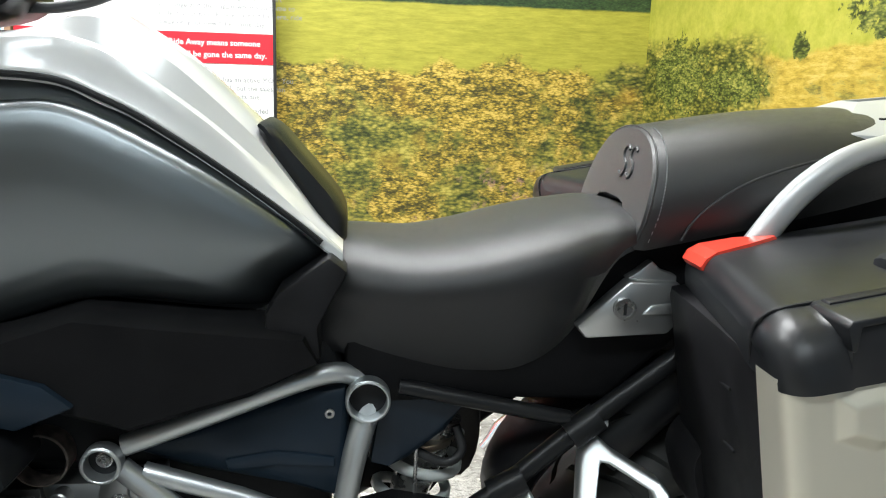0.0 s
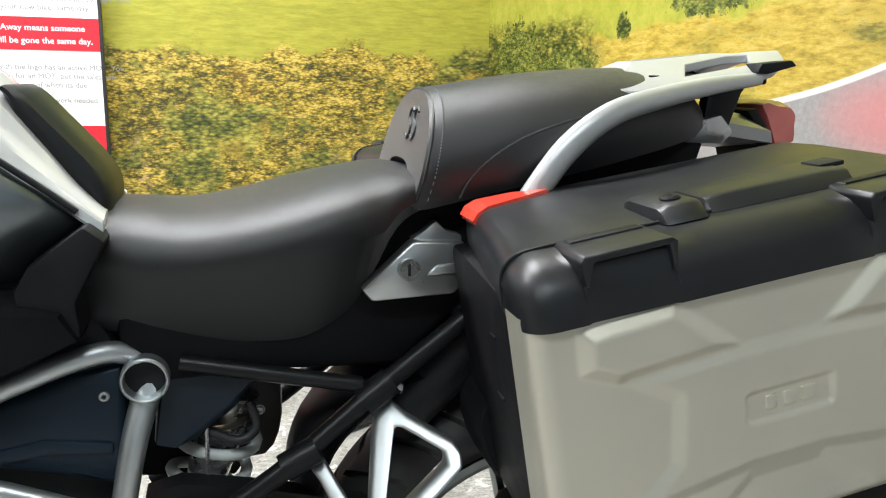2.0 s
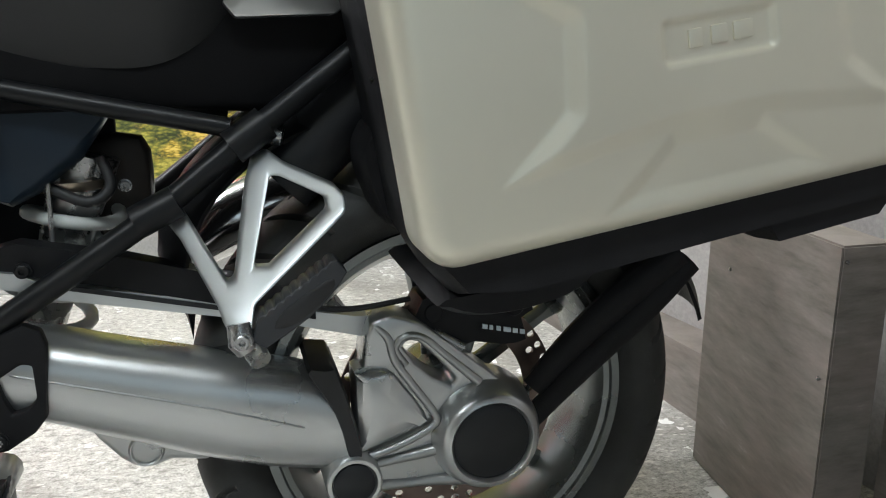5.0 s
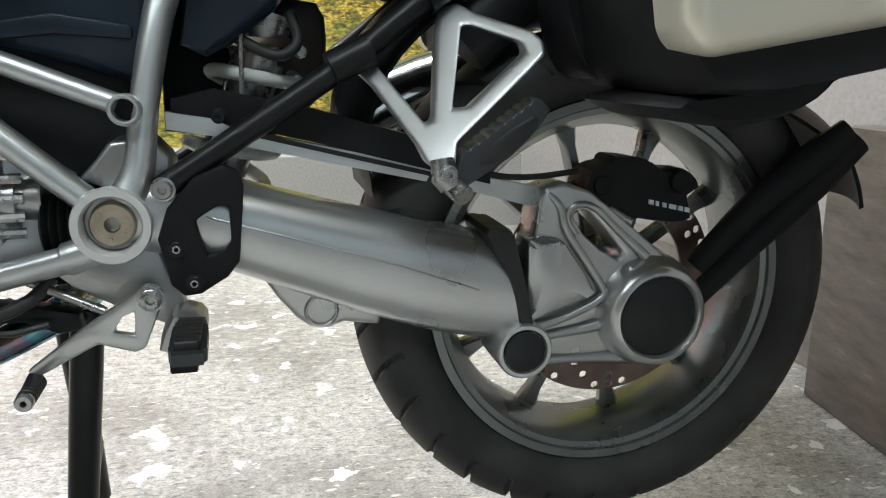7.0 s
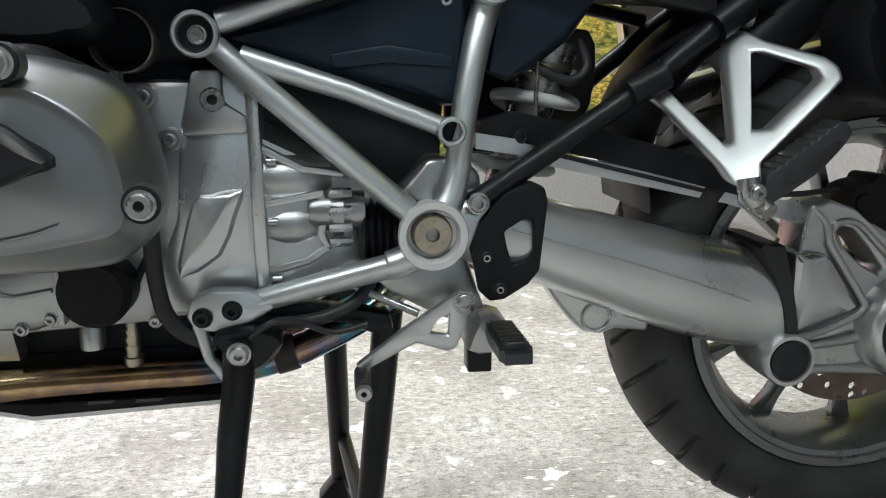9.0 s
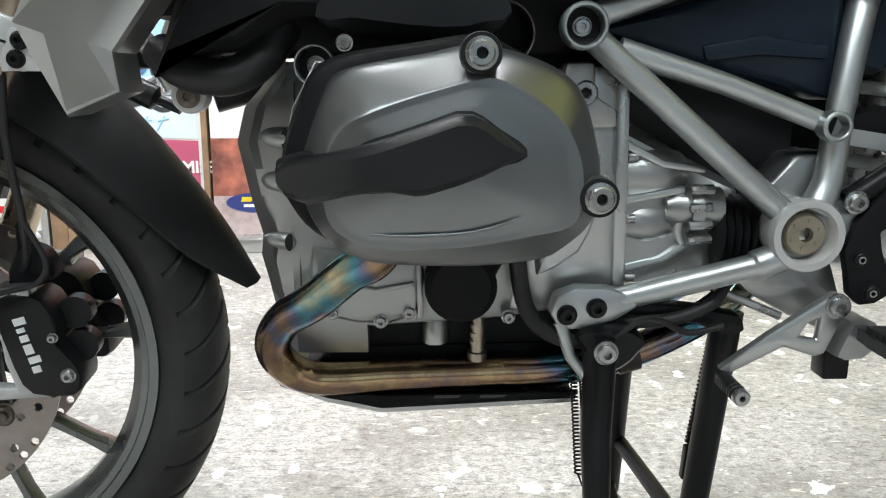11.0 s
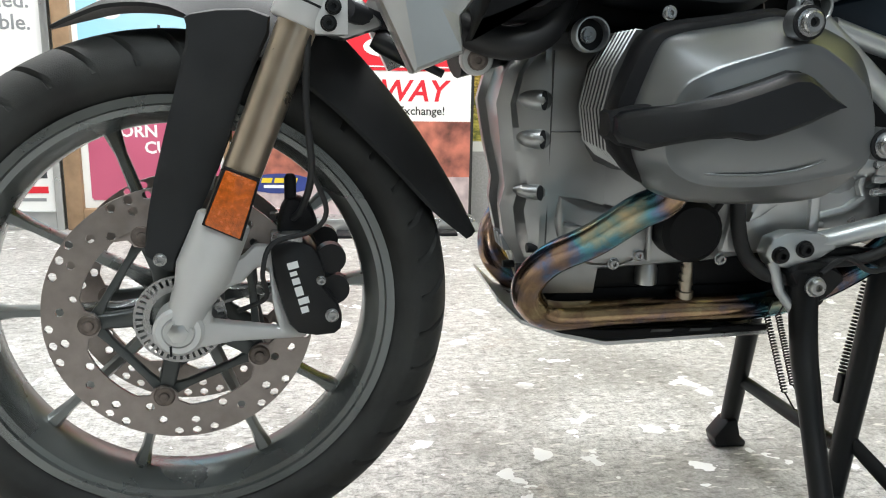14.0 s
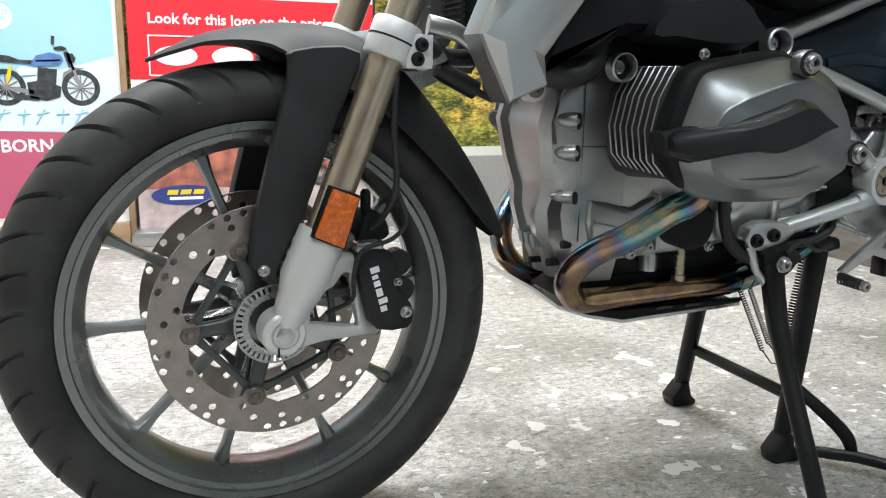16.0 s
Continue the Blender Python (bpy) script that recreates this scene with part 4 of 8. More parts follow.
part("lower_rib", tube(B(), [(-0.118, -0.100, 0.306), (-0.058, -0.100, 0.304), (0.010, -0.104, 0.303)], [0.008, 0.006, 0.010], 12, smooth=3), CAST, dv)
bm = lathe(B(), [(0.0, 0.05), (0.072, 0.05), (0.066, 0.005), (0.060, -0.012), (0.056, -0.018), (0.050, -0.020), (0.047, -0.016), (0.047, -0.008), (0.0, -0.008)], (0.024, -0.112, 0.357), 48, full=False)
part("hub_flange", bm, BRIGHT, dv)
part("hub_cap", lathe(B(), [(0, -0.010), (0.040, -0.010), (0.0465, -0.007), (0.0465, 0.004), (0, 0.004)], (0.024, -0.119, 0.357), 40, full=False), PLASTIC2, dv, "black plastic hub cap")
bm = lathe(B(), [(0, 0.06), (0.032, 0.06), (0.032, -0.010), (0.030, -0.013), (0.026, -0.013), (0.0235, -0.008), (0, -0.008)], (-0.138, -0.119, 0.328), 36, full=False)
part("pivot_boss", bm, BRIGHT, dv)
part("pivot_cap", lathe(B(), [(0, -0.012), (0.020, -0.012), (0.0232, -0.010), (0.0232, 0), (0, 0)], (-0.138, -0.121, 0.328), 32, full=False), PLASTIC2, dv, "black plastic pivot cap")
bm = B()
plate3(bm, [(-0.505, -0.095, 0.590), (-0.46, -0.095, 0.583), (-0.44, -0.095, 0.573), (-0.21, -0.080, 0.524), (-0.120, -0.075, 0.505), (-0.086, -0.072, 0.505)], [(-0.505, -0.095, 0.573), (-0.46, -0.095, 0.566), (-0.44, -0.095, 0.557), (-0.21, -0.080, 0.507), (-0.120, -0.075, 0.482), (-0.084, -0.072, 0.479)], 0.022)
tq = part("torque_arm", bm, SILVER, bike, "flat silver torque arm")
bm = B()
plate3(bm, [(-0.42, -0.0965, 0.5695), (-0.22, -0.0825, 0.5205)], [(-0.42, -0.0965, 0.5645), (-0.22, -0.0825, 0.5155)], 0.002)
part("groove", bm, PLASTIC2, tq)
bm = B()
bolt(bm, -0.098, -0.072, 0.489, 0.010, 0.010)
part("arm_bolt", bm, BROWN, tq)
bm = B()
plate3(bm, [(-0.50, -0.088, 0.602), (-0.46, -0.088, 0.612), (-0.36, -0.088, 0.592), (-0.17, -0.088, 0.540)], [(-0.50, -0.088, 0.582), (-0.46, -0.088, 0.580), (-0.36, -0.088, 0.558), (-0.17, -0.088, 0.510)], 0.03)
hug = part("hugger_rail", bm, PLASTIC, bike, "black chain-side splash panel")
bm = B()
bolt(bm, -0.455, -0.090, 0.585, 0.007, 0.006)
part("panel_bolt", bm, BLACKSTEEL, hug)

# rear brake caliper and spray guard
bm = puffy(B(), [(-0.061, 0.494), (-0.049, 0.523), (-0.025, 0.530), (-0.018, 0.538), (0.026, 0.532), (0.042, 0.521), (0.075, 0.520), (0.089, 0.499), (0.074, 0.490), (0.081, 0.462), (0.052, 0.456), (0.014, 0.463), (-0.004, 0.457), (-0.030, 0.466), (-0.053, 0.480)], [(-0.03, 0.004), (-0.036, 0), (-0.068, 0), (-0.078, 0.004), (-0.084, 0.010)], 2)
lathe(bm, [(0, -0.012), (0.012, -0.012), (0.014, -0.009), (0.014, 0.02), (0, 0.02)], (0.062, -0.078, 0.508), 18, full=False)
lathe(bm, [(0, -0.010), (0.010, -0.010), (0.012, -0.007), (0.012, 0.02), (0, 0.02)], (-0.035, -0.076, 0.505), 18, full=False)
rc = part("rear_caliper", bm, PLASTIC, bike, "black rear brake caliper")
for i_, w_ in enumerate((0.006, 0.004, 0.005, 0.009, 0.006, 0.006)):
    u_ = 0.024 + 0.0088 * i_ + (0.003 if i_ > 3 else 0)
    z_ = 0.487 - 0.22 * (u_ - 0.024)
    part("mark_bar", prism(B(), [(u_, z_), (u_ + w_, z_ - 0.22 * w_), (u_ + w_, z_ - 0.22 * w_ - 0.0055), (u_, z_ - 0.0055)], -0.0862, -0.082), PPALE, rc, "white maker's mark", smooth=False)
bm = B()
lathe(bm, [(0, 0), (0.006, 0), (0.006, 0.02), (0, 0.02)], (-0.03, -0.08, 0.48), 12, full=False)
tube(bm, [(-0.035, -0.085, 0.482), (0.0, -0.09, 0.462)], 0.005, 10)
part("pad_pin", bm, STEEL, rc)
bm = tube(B(), [(-0.06, -0.07, 0.52), (-0.12, -0.075, 0.515), (-0.17, -0.075, 0.52), (-0.24, -0.07, 0.545), (-0.32, -0.07, 0.57)], 0.0035, 8, smooth=4)
part("brake_line", bm, RUBBERB, bike)
bm = B()
tube(bm, [(0.085, -0.095, 0.405), (0.14, -0.105, 0.47), (0.205, -0.11, 0.525), (0.26, -0.115, 0.565)], [0.015, 0.018, 0.021, 0.018], 10, smooth=4, flat=0.6)
tube(bm, [(0.085, -0.095, 0.365), (0.14, -0.105, 0.425), (0.22, -0.11, 0.50), (0.275, -0.115, 0.555)], [0.014, 0.016, 0.019, 0.016], 10, smooth=4, flat=0.6)
sg = part("spray_guard", bm, PLASTIC, bike, "black rear spray guard on twin struts")
bm = B()
rows = spline([(0.13, 0.645, 0.06, 0.0, -0.03), (0.20, 0.625, 0.09, 0.0, -0.04), (0.27, 0.585, 0.10, 0.0, -0.045), (0.315, 0.535, 0.10, -0.02, -0.03), (0.335, 0.480, 0.09, -0.02, -0.01)], 4)
arch(bm, rows)
part("guard_blade", bm, PLASTIC, sg)

# frame
bm = B()
tube(bm, [(-0.768, -0.105, 0.700), (-0.67, -0.100, 0.735), (-0.575, -0.095, 0.770), (-0.530, -0.085, 0.778), (-0.500, -0.075, 0.768)], 0.0125, 16, smooth=4)
fr = part("upper_frame_tube", bm, SILVER, bike, "silver upper frame tube")
part("diagonal_frame_tube", tube(B(), [(-0.772, -0.110, 0.676), (-0.578, -0.118, 0.508)], 0.0135, 16), SILVER, bike, "silver diagonal frame tube")
part("brace_frame_tube", tube(B(), [(-0.748, -0.105, 0.667), (-0.640, -0.106, 0.634), (-0.545, -0.112, 0.598)], [0.0125, 0.011, 0.0105], 16), SILVER, bike, "silver frame brace")
part("upright_frame_tube", tube(B(), [(-0.489, -0.07, 0.735), (-0.506, -0.09, 0.680), (-0.522, -0.105, 0.600), (-0.530, -0.112, 0.540), (-0.545, -0.118, 0.505)], [0.0165, 0.0150, 0.014, 0.015, 0.018], 18, smooth=3), SILVER, bike, "silver upright frame tube")
part("lower_strut", tube(B(), [(-0.575, -0.12, 0.462), (-0.600, -0.12, 0.452), (-0.604, -0.12, 0.451), (-0.735, -0.12, 0.419), (-0.752, -0.12, 0.415)], [0.016, 0.0165, 0.0135, 0.0125, 0.011], 18), SILVER, bike, "silver lower frame strut")
bm = prism(B(), [(-0.812, 0.405), (-0.806, 0.424), (-0.785, 0.432), (-0.752, 0.431), (-0.726, 0.424), (-0.722, 0.412), (-0.745, 0.398), (-0.780, 0.388), (-0.803, 0.390)], -0.132, -0.105, 0.004, 2)
le = part("strut_lug", bm, SILVER, bike, "silver strut lug with two bolts")
for x, z in ((-0.795, 0.405), (-0.765, 0.412)):
    bm = B()
    bolt(bm, x, -0.131, z, 0.0085, 0.010)
    part("lug_bolt", bm, BLACKSTEEL, le)
part("bracket_foot", tube(B(), [(-0.80, -0.125, 0.395), (-0.79, -0.132, 0.36), (-0.77, -0.135, 0.335)], [0.008, 0.006, 0.006], 10), SILVER, le)
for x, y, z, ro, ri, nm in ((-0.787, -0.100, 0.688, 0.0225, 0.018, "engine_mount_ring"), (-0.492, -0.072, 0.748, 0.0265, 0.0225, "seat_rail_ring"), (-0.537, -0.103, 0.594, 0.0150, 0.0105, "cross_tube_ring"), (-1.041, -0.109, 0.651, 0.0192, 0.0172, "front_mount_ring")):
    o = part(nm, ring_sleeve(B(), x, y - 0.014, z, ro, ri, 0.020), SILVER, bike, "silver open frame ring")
    # dark disc stands for the shade inside the open ring
    part("ring_shade", lathe(B(), [(0, -0.004), (ri + 0.001, -0.004), (ri + 0.001, 0.01), (0, 0.01)], (x, y - 0.010, z), 24, full=False), DARK, o)
    bm = B()
    if nm not in ("seat_rail_ring", "cross_tube_ring"):
        bolt(bm, x, y - 0.014, z, ri * 0.42, 0.006)
        part("ring_bolt", bm, STEEL, o)
part("breather_ring", ring_sleeve(B(), -0.862, -0.075, 0.682, 0.032, 0.0305, 0.03), RUST, bike, "open intake ring with a worn rim")
bm = lathe(B(), [(0, 0.03), (0.033, 0.03), (0.036, 0.0), (0.0375, -0.014), (0.036, -0.018), (0.029, -0.018), (0.0270, -0.014), (0.0265, 0.004), (0, 0.004)], (-0.556, -0.120, 0.486), 48, full=False)
pv = part("swingarm_pivot", bm, PALE, bike, "light grey swingarm pivot boss")
bm = B()
lathe(bm, [(0.0075, -0.010), (0.0195, -0.010), (0.0215, -0.008), (0.0225, 0), (0.0085, 0), (0.0065, -0.006)], (-0.556, -0.1200, 0.486), 36)
for i in range(6):
    a = radians(60 * i + 20)
    lathe(bm, [(0, -0.0012), (0.0022, -0.0012), (0.0024, 0), (0, 0)], (-0.556 + 0.0145 * math.cos(a), -0.130, 0.486 + 0.0145 * math.sin(a)), 8, full=False)
part("pivot_nut", bm, BRASS, pv, "drilled steel pivot nut")
part("pivot_well", lathe(B(), [(0, -0.001), (0.0262, -0.001), (0.0262, 0.004), (0, 0.004)], (-0.556, -0.1175, 0.486), 32, full=False), CAST, pv)
part("bearing_housing", prism(B(), [(-0.590, 0.525), (-0.572, 0.545), (-0.558, 0.563), (-0.520, 0.566), (-0.500, 0.545), (-0.500, 0.515), (-0.53, 0.505)], -0.098, -0.04, 0.006, 3), CAST, bike, "cast housing behind the frame")
part("frame_plate", prism(B(), [(-0.622, 0.440), (-0.585, 0.456), (-0.555, 0.470), (-0.521, 0.470), (-0.505, 0.425), (-0.492, 0.389), (-0.502, 0.370), (-0.535, 0.386), (-0.562, 0.398), (-0.601, 0.420)], -0.108, -0.085, 0.005, 2), CAST, bike, "cast footrest carrier plate")

# black rear subframe
bm = B()
tube(bm, [(-0.512, -0.118, 0.517), (-0.330, -0.108, 0.636), (-0.235, -0.10, 0.712), (-0.10, -0.10, 0.815), (-0.02, -0.10, 0.875)], 0.0125, 16)
part("subframe_tube", bm, BLACKSTEEL, bike, "black steel subframe tube")
bm = B()
tube(bm, [(-0.512, 0.118, 0.517), (-0.330, 0.108, 0.636), (-0.235, 0.10, 0.712), (-0.10, 0.10, 0.815), (-0.02, 0.10, 0.875)], 0.0125, 16)
part("subframe_tube", bm, BLACKSTEEL, bike, "black steel subframe tube")
part("seat_rail", tube(B(), [(-0.455, -0.085, 0.760), (-0.36, -0.092, 0.742), (-0.25, -0.10, 0.722)], 0.010, 14), BLACKSTEEL, bike, "black steel seat rail")
part("seat_rail", tube(B(), [(-0.455, 0.085, 0.760), (-0.36, 0.092, 0.742), (-0.25, 0.10, 0.722)], 0.010, 14), BLACKSTEEL, bike, "black steel seat rail")
bm = B()
bolt(bm, -0.508, -0.128, 0.519, 0.0095, 0.010)
part("subframe_bolt", bm, STEEL, bike, "steel subframe bolt")
part("subframe_lug", tube(B(), [(-0.345, -0.115, 0.632), (-0.305, -0.112, 0.652)], 0.017, 12), BLACKSTEEL, bike)
part("subframe_lug", tube(B(), [(-0.250, -0.108, 0.702), (-0.215, -0.105, 0.727)], 0.018, 12), BLACKSTEEL, bike)

# heel guard, gear lever, footrests
bm = prism(B(), [(-0.516, 0.470), (-0.506, 0.500), (-0.480, 0.530), (-0.452, 0.542), (-0.437, 0.535), (-0.433, 0.520), (-0.440, 0.445), (-0.452, 0.430), (-0.478, 0.414), (-0.494, 0.412), (-0.506, 0.424), (-0.510, 0.445)], -0.132, -0.118, 0.003, 2,
           holes=[[(-0.480, 0.488), (-0.458, 0.502), (-0.448, 0.500), (-0.447, 0.466), (-0.455, 0.456), (-0.470, 0.452), (-0.476, 0.470)]])
hg = part("heel_guard", bm, PLASTIC, bike, "black plastic heel guard")
for x, z in ((-0.499, 0.461), (-0.484, 0.426)):
    bm = B()
    bolt(bm, x, -0.131, z, 0.0075, 0.006)
    gbt = part("guard_bolt", bm, BLACKSTEEL, hg)
    part("bolt_insert", lathe(B(), [(0.0022, -0.001), (0.0040, -0.001), (0.0044, 0), (0.0022, 0)], (x, -0.1365, z), 12), STEEL, hg)
bm = prism(B(), [(-0.536, 0.424), (-0.528, 0.430), (-0.516, 0.426), (-0.512, 0.416), (-0.532, 0.366), (-0.542, 0.362), (-0.575, 0.373), (-0.630, 0.344), (-0.640, 0.350), (-0.590, 0.388)], -0.146, -0.134, 0.003, 2,
           holes=[[(-0.552, 0.398), (-0.540, 0.404), (-0.541, 0.380), (-0.560, 0.384)]])
gl = part("gear_lever", bm, BRIGHT, bike, "silver gear lever")
bm = B()
bolt(bm, -0.524, -0.145, 0.416, 0.0105, 0.008)
part("lever_bolt", bm, STEEL, gl)
bm = B()
tube(bm, [(-0.634, -0.140, 0.342), (-0.633, -0.185, 0.337)], 0.0075, 14)
for i in range(7):
    lathe(bm, [(0.0075, 0), (0.0088, 0.001), (0.0088, 0.003), (0.0075, 0.004)], (-0.633, -0.180 + 0.006 * i, 0.3375), 14)
tp = part("lever_peg", bm, RUBBERB, gl, "ribbed rubber lever peg")
part("peg_tip", lathe(B(), [(0.003, -0.004), (0.007, -0.004), (0.0085, -0.002), (0.0085, 0.004), (0.003, 0.004)], (-0.633, -0.188, 0.337), 18), STEEL, gl)
bm = tube(B(), [(-0.645, -0.10, 0.428), (-0.57, -0.12, 0.398)], 0.0045, 10)
part("shift_rod", bm, STEEL, bike, "steel shift linkage rod")


def footpeg(bm, a, b, w, h):
    """A toothed footrest tread from its hinge to its tip."""
    A, Bv = Vector(a), Vector(b)
    d = (Bv - A).normalized()
    up = Vector((0, -0.15, 1)).normalized()
    s = d.cross(up).normalized()
    up = s.cross(d)
    L = (Bv - A).length
    k = 9
    loops = []
    for i in range(2 * k + 1):
        t = i / (2 * k)
        ww = w * (0.75 + 0.25 * min(1, t * 3)) * (1 if t < 0.93 else 0.82)
        hh = h * (1.18 if i % 2 else 0.9)
        c = A + d * L * t
        loops.append([c - s * ww - up * h * 0.7, c + s * ww - up * h * 0.7, c + s * ww + up * hh, c + s * ww * 0.6 + up * h * 0.85, c - s * ww * 0.6 + up * h * 0.85, c - s * ww + up * hh])
    rings(bm, loops)
    return bm


bm = footpeg(B(), (-0.488, -0.138, 0.386), (-0.486, -0.238, 0.384), 0.0165, 0.007)
rp = part("rider_footrest", bm, PEG, bike, "black toothed rider footrest")
bm = B()
for i in range(7):
    y_ = -0.228 + 0.0105 * i
    box(bm, -0.4985, -0.4755, y_, y_ + 0.0085, 0.386, 0.3985, 0.0015)
part("tread_rubber", bm, RUBBERB, rp, "ribbed black rubber tread")
part("hinge", puffy(B(), [(-0.520, 0.362), (-0.506, 0.398), (-0.480, 0.396), (-0.474, 0.378), (-0.490, 0.358)], [(-0.10, 0), (-0.140, 0), (-0.146, 0.004)], 2), CAST, rp)
part("hinge_lug", box(B(), -0.515, -0.487, -0.115, -0.085, 0.325, 0.362, 0.003), BLACKSTEEL, rp)
bm = prism(B(), [(-0.320, 0.632), (-0.314, 0.645), (-0.306, 0.648), (-0.298, 0.636), (-0.262, 0.582), (-0.255, 0.586), (-0.239, 0.668), (-0.231, 0.692), (-0.216, 0.700), (-0.200, 0.688), (-0.156, 0.671), (-0.148, 0.662), (-0.149, 0.648), (-0.166, 0.632), (-0.238, 0.567), (-0.242, 0.548), (-0.252, 0.540), (-0.266, 0.547), (-0.272, 0.563), (-0.304, 0.615)], -0.010, 0.012, 0.0055, 3,
           holes=[[(-0.2150, 0.676), (-0.206, 0.676), (-0.1665, 0.660), (-0.1650, 0.649), (-0.222, 0.5985), (-0.2365, 0.5965)]])
for v in bm.verts:
    v.co.y += -0.832 - 0.6197 * v.co.x + 0.860 * v.co.z
pb = part("passenger_peg_bracket", bm, SILVER, bike, "silver cast passenger footrest bracket")
bm = B()
tube(bm, [(-0.254, -0.212, 0.553), (-0.252, -0.216, 0.536), (-0.247, -0.218, 0.527)], [0.011, 0.013, 0.010], 14)
tube(bm, [(-0.247, -0.200, 0.534), (-0.236, -0.226, 0.520)], [0.012, 0.010], 12)
part("bracket_hinge", bm, STEEL, pb)
part("hinge_bolt", bolt(B(), -0.252, -0.228, 0.541, 0.007, 0.006), STEEL, pb)
top_, bot_ = [], [(-0.160, 0.588), (-0.168, 0.578), (-0.178, 0.567), (-0.190, 0.556), (-0.212, 0.541), (-0.232, 0.529), (-0.242, 0.538)]
for i in range(9):
    x_, z_ = -0.238 + 0.0080 * i, 0.556 + 0.0058 * i
    top_ += [(x_, z_), (x_ + 0.0025, z_ + 0.0048), (x_ + 0.0060, z_ + 0.0066)]
bm = prism(B(), top_ + [(-0.163, 0.609), (-0.154, 0.598)] + bot_, -0.222, -0.190, 0.0012, 1)
fp = part("passenger_footrest", bm, PEG, pb, "black folding passenger footrest")
part("peg_recess", puffy(B(), [(-0.222, 0.549), (-0.200, 0.553), (-0.176, 0.573), (-0.166, 0.586), (-0.172, 0.592), (-0.212, 0.566)], [(-0.215, 0.0), (-0.2228, 0.0), (-0.2236, 0.002)], 2), RUBBERB, fp)
part("bracket_cap", tube(B(), [(-0.222, -0.085, 0.716), (-0.198, -0.090, 0.712)], [0.012, 0.010], 12), STEEL, pb)

# stands
bm = B()
tube(bm, [(-0.760, -0.128, 0.380), (-0.761, -0.138, 0.340), (-0.767, -0.161, 0.288), (-0.769, -0.178, 0.258), (-0.7725, -0.203, 0.214), (-0.781, -0.262, 0.120), (-0.790, -0.325, 0.016)], [0.0190, 0.0170, 0.0160, 0.0148, 0.0132, 0.0130, 0.0125], 16, smooth=3)
ss = part("side_stand", bm, BLACKSTEEL, bike, "black side stand folded out to the floor")
bm = prism(B(), [(-0.826, 0.0), (-0.762, 0.0), (-0.760, 0.008), (-0.775, 0.018), (-0.806, 0.020), (-0.828, 0.010)], -0.352, -0.304, 0.004)
part("stand_foot", bm, BLACKSTEEL, ss)
bm = B()
bolt(bm, -0.758, -0.150, 0.371, 0.010, 0.010)
part("stand_bolt", bm, STEEL, ss)
bm = puffy(B(), [(-0.785, 0.385), (-0.755, 0.395), (-0.728, 0.392), (-0.715, 0.375), (-0.735, 0.350), (-0.762, 0.345)], [(-0.09, 0), (-0.135, 0), (-0.142, 0.005)], 3)
part("stand_bracket", bm, BLACKSTEEL, ss)
for a_, b_ in (((-0.776, -0.086, 0.317), (-0.782, -0.154, 0.241)), ((-0.769, -0.100, 0.321), (-0.775, -0.158, 0.252))):
    bm = coil(B(), a_, b_, 0.0033, 0.0010, 26)
    tube(bm, [b_, (b_[0] + 0.006, b_[1] - 0.014, b_[2] - 0.016), (-0.770, -0.180, 0.226)], 0.0011, 6)
    tube(bm, [a_, (a_[0] + 0.004, a_[1] - 0.004, 0.336)], 0.0011, 6)
    part("stand_spring", bm, BLACKSTEEL, ss, "dark return spring")
bm = B()
for s in (-1, 1):
    tube(bm, [(-0.664, 0.125, 0.350), (-0.660, 0.162, 0.20), (-0.657, 0.198, 0.030)] if s > 0 else [(-0.599, -0.056, 0.385), (-0.6175, -0.058, 0.20), (-0.635, -0.059, 0.030)], [0.0175, 0.0165, 0.0150], 14)
tube(bm, [(-0.628, -0.058, 0.112), (-0.653, 0.183, 0.119)], 0.0105, 12)
cs = part("centre_stand", bm, BLACKSTEEL, bike, "black tubular centre stand")
bm = B()
tube(bm, [(-0.622, -0.064, 0.128), (-0.600, -0.118, 0.095), (-0.572, -0.135, 0.062), (-0.563, -0.142, 0.036)], [0.011, 0.012, 0.012, 0.009], 10, smooth=3, flat=0.5)
tube(bm, [(-0.640, -0.098, 0.033), (-0.595, -0.126, 0.031), (-0.560, -0.152, 0.031), (-0.495, -0.240, 0.030)], [0.008, 0.010, 0.010, 0.009], 10, flat=0.8)
part("stand_pedal", bm, BLACKSTEEL, cs, "black stand pedal arm")
for x, y in ((0.026, -0.066), (0.004, 0.192)):
    part("stand_foot", prism(B(), [(x - 0.690, 0.0), (x - 0.640, 0.0), (x - 0.638, 0.008), (x - 0.650, 0.020), (x - 0.658, 0.050), (x - 0.674, 0.046), (x - 0.696, 0.018)], y - 0.018, y + 0.018, 0.003), BLACKSTEEL, cs)
part("stand_spring", coil(B(), (-0.604, -0.034, 0.345), (-0.621, -0.032, 0.213), 0.0068, 0.0016, 26), BLACKSTEEL, cs, "black return spring")
part("spring_hook", prism(B(), [(-0.631, 0.214), (-0.618, 0.214), (-0.620, 0.172), (-0.634, 0.172)], -0.044, -0.032, 0.002), BLACKSTEEL, cs)

bm = prism(B(), [(-0.745, 0.402), (-0.690, 0.406), (-0.640, 0.400), (-0.600, 0.392), (-0.595, 0.374), (-0.620, 0.370), (-0.650, 0.384), (-0.690, 0.384), (-0.740, 0.368)], -0.100, -0.070, 0.005, 2)
part("stand_carrier", bm, BLACKSTEEL, bike, "black centre stand carrier")
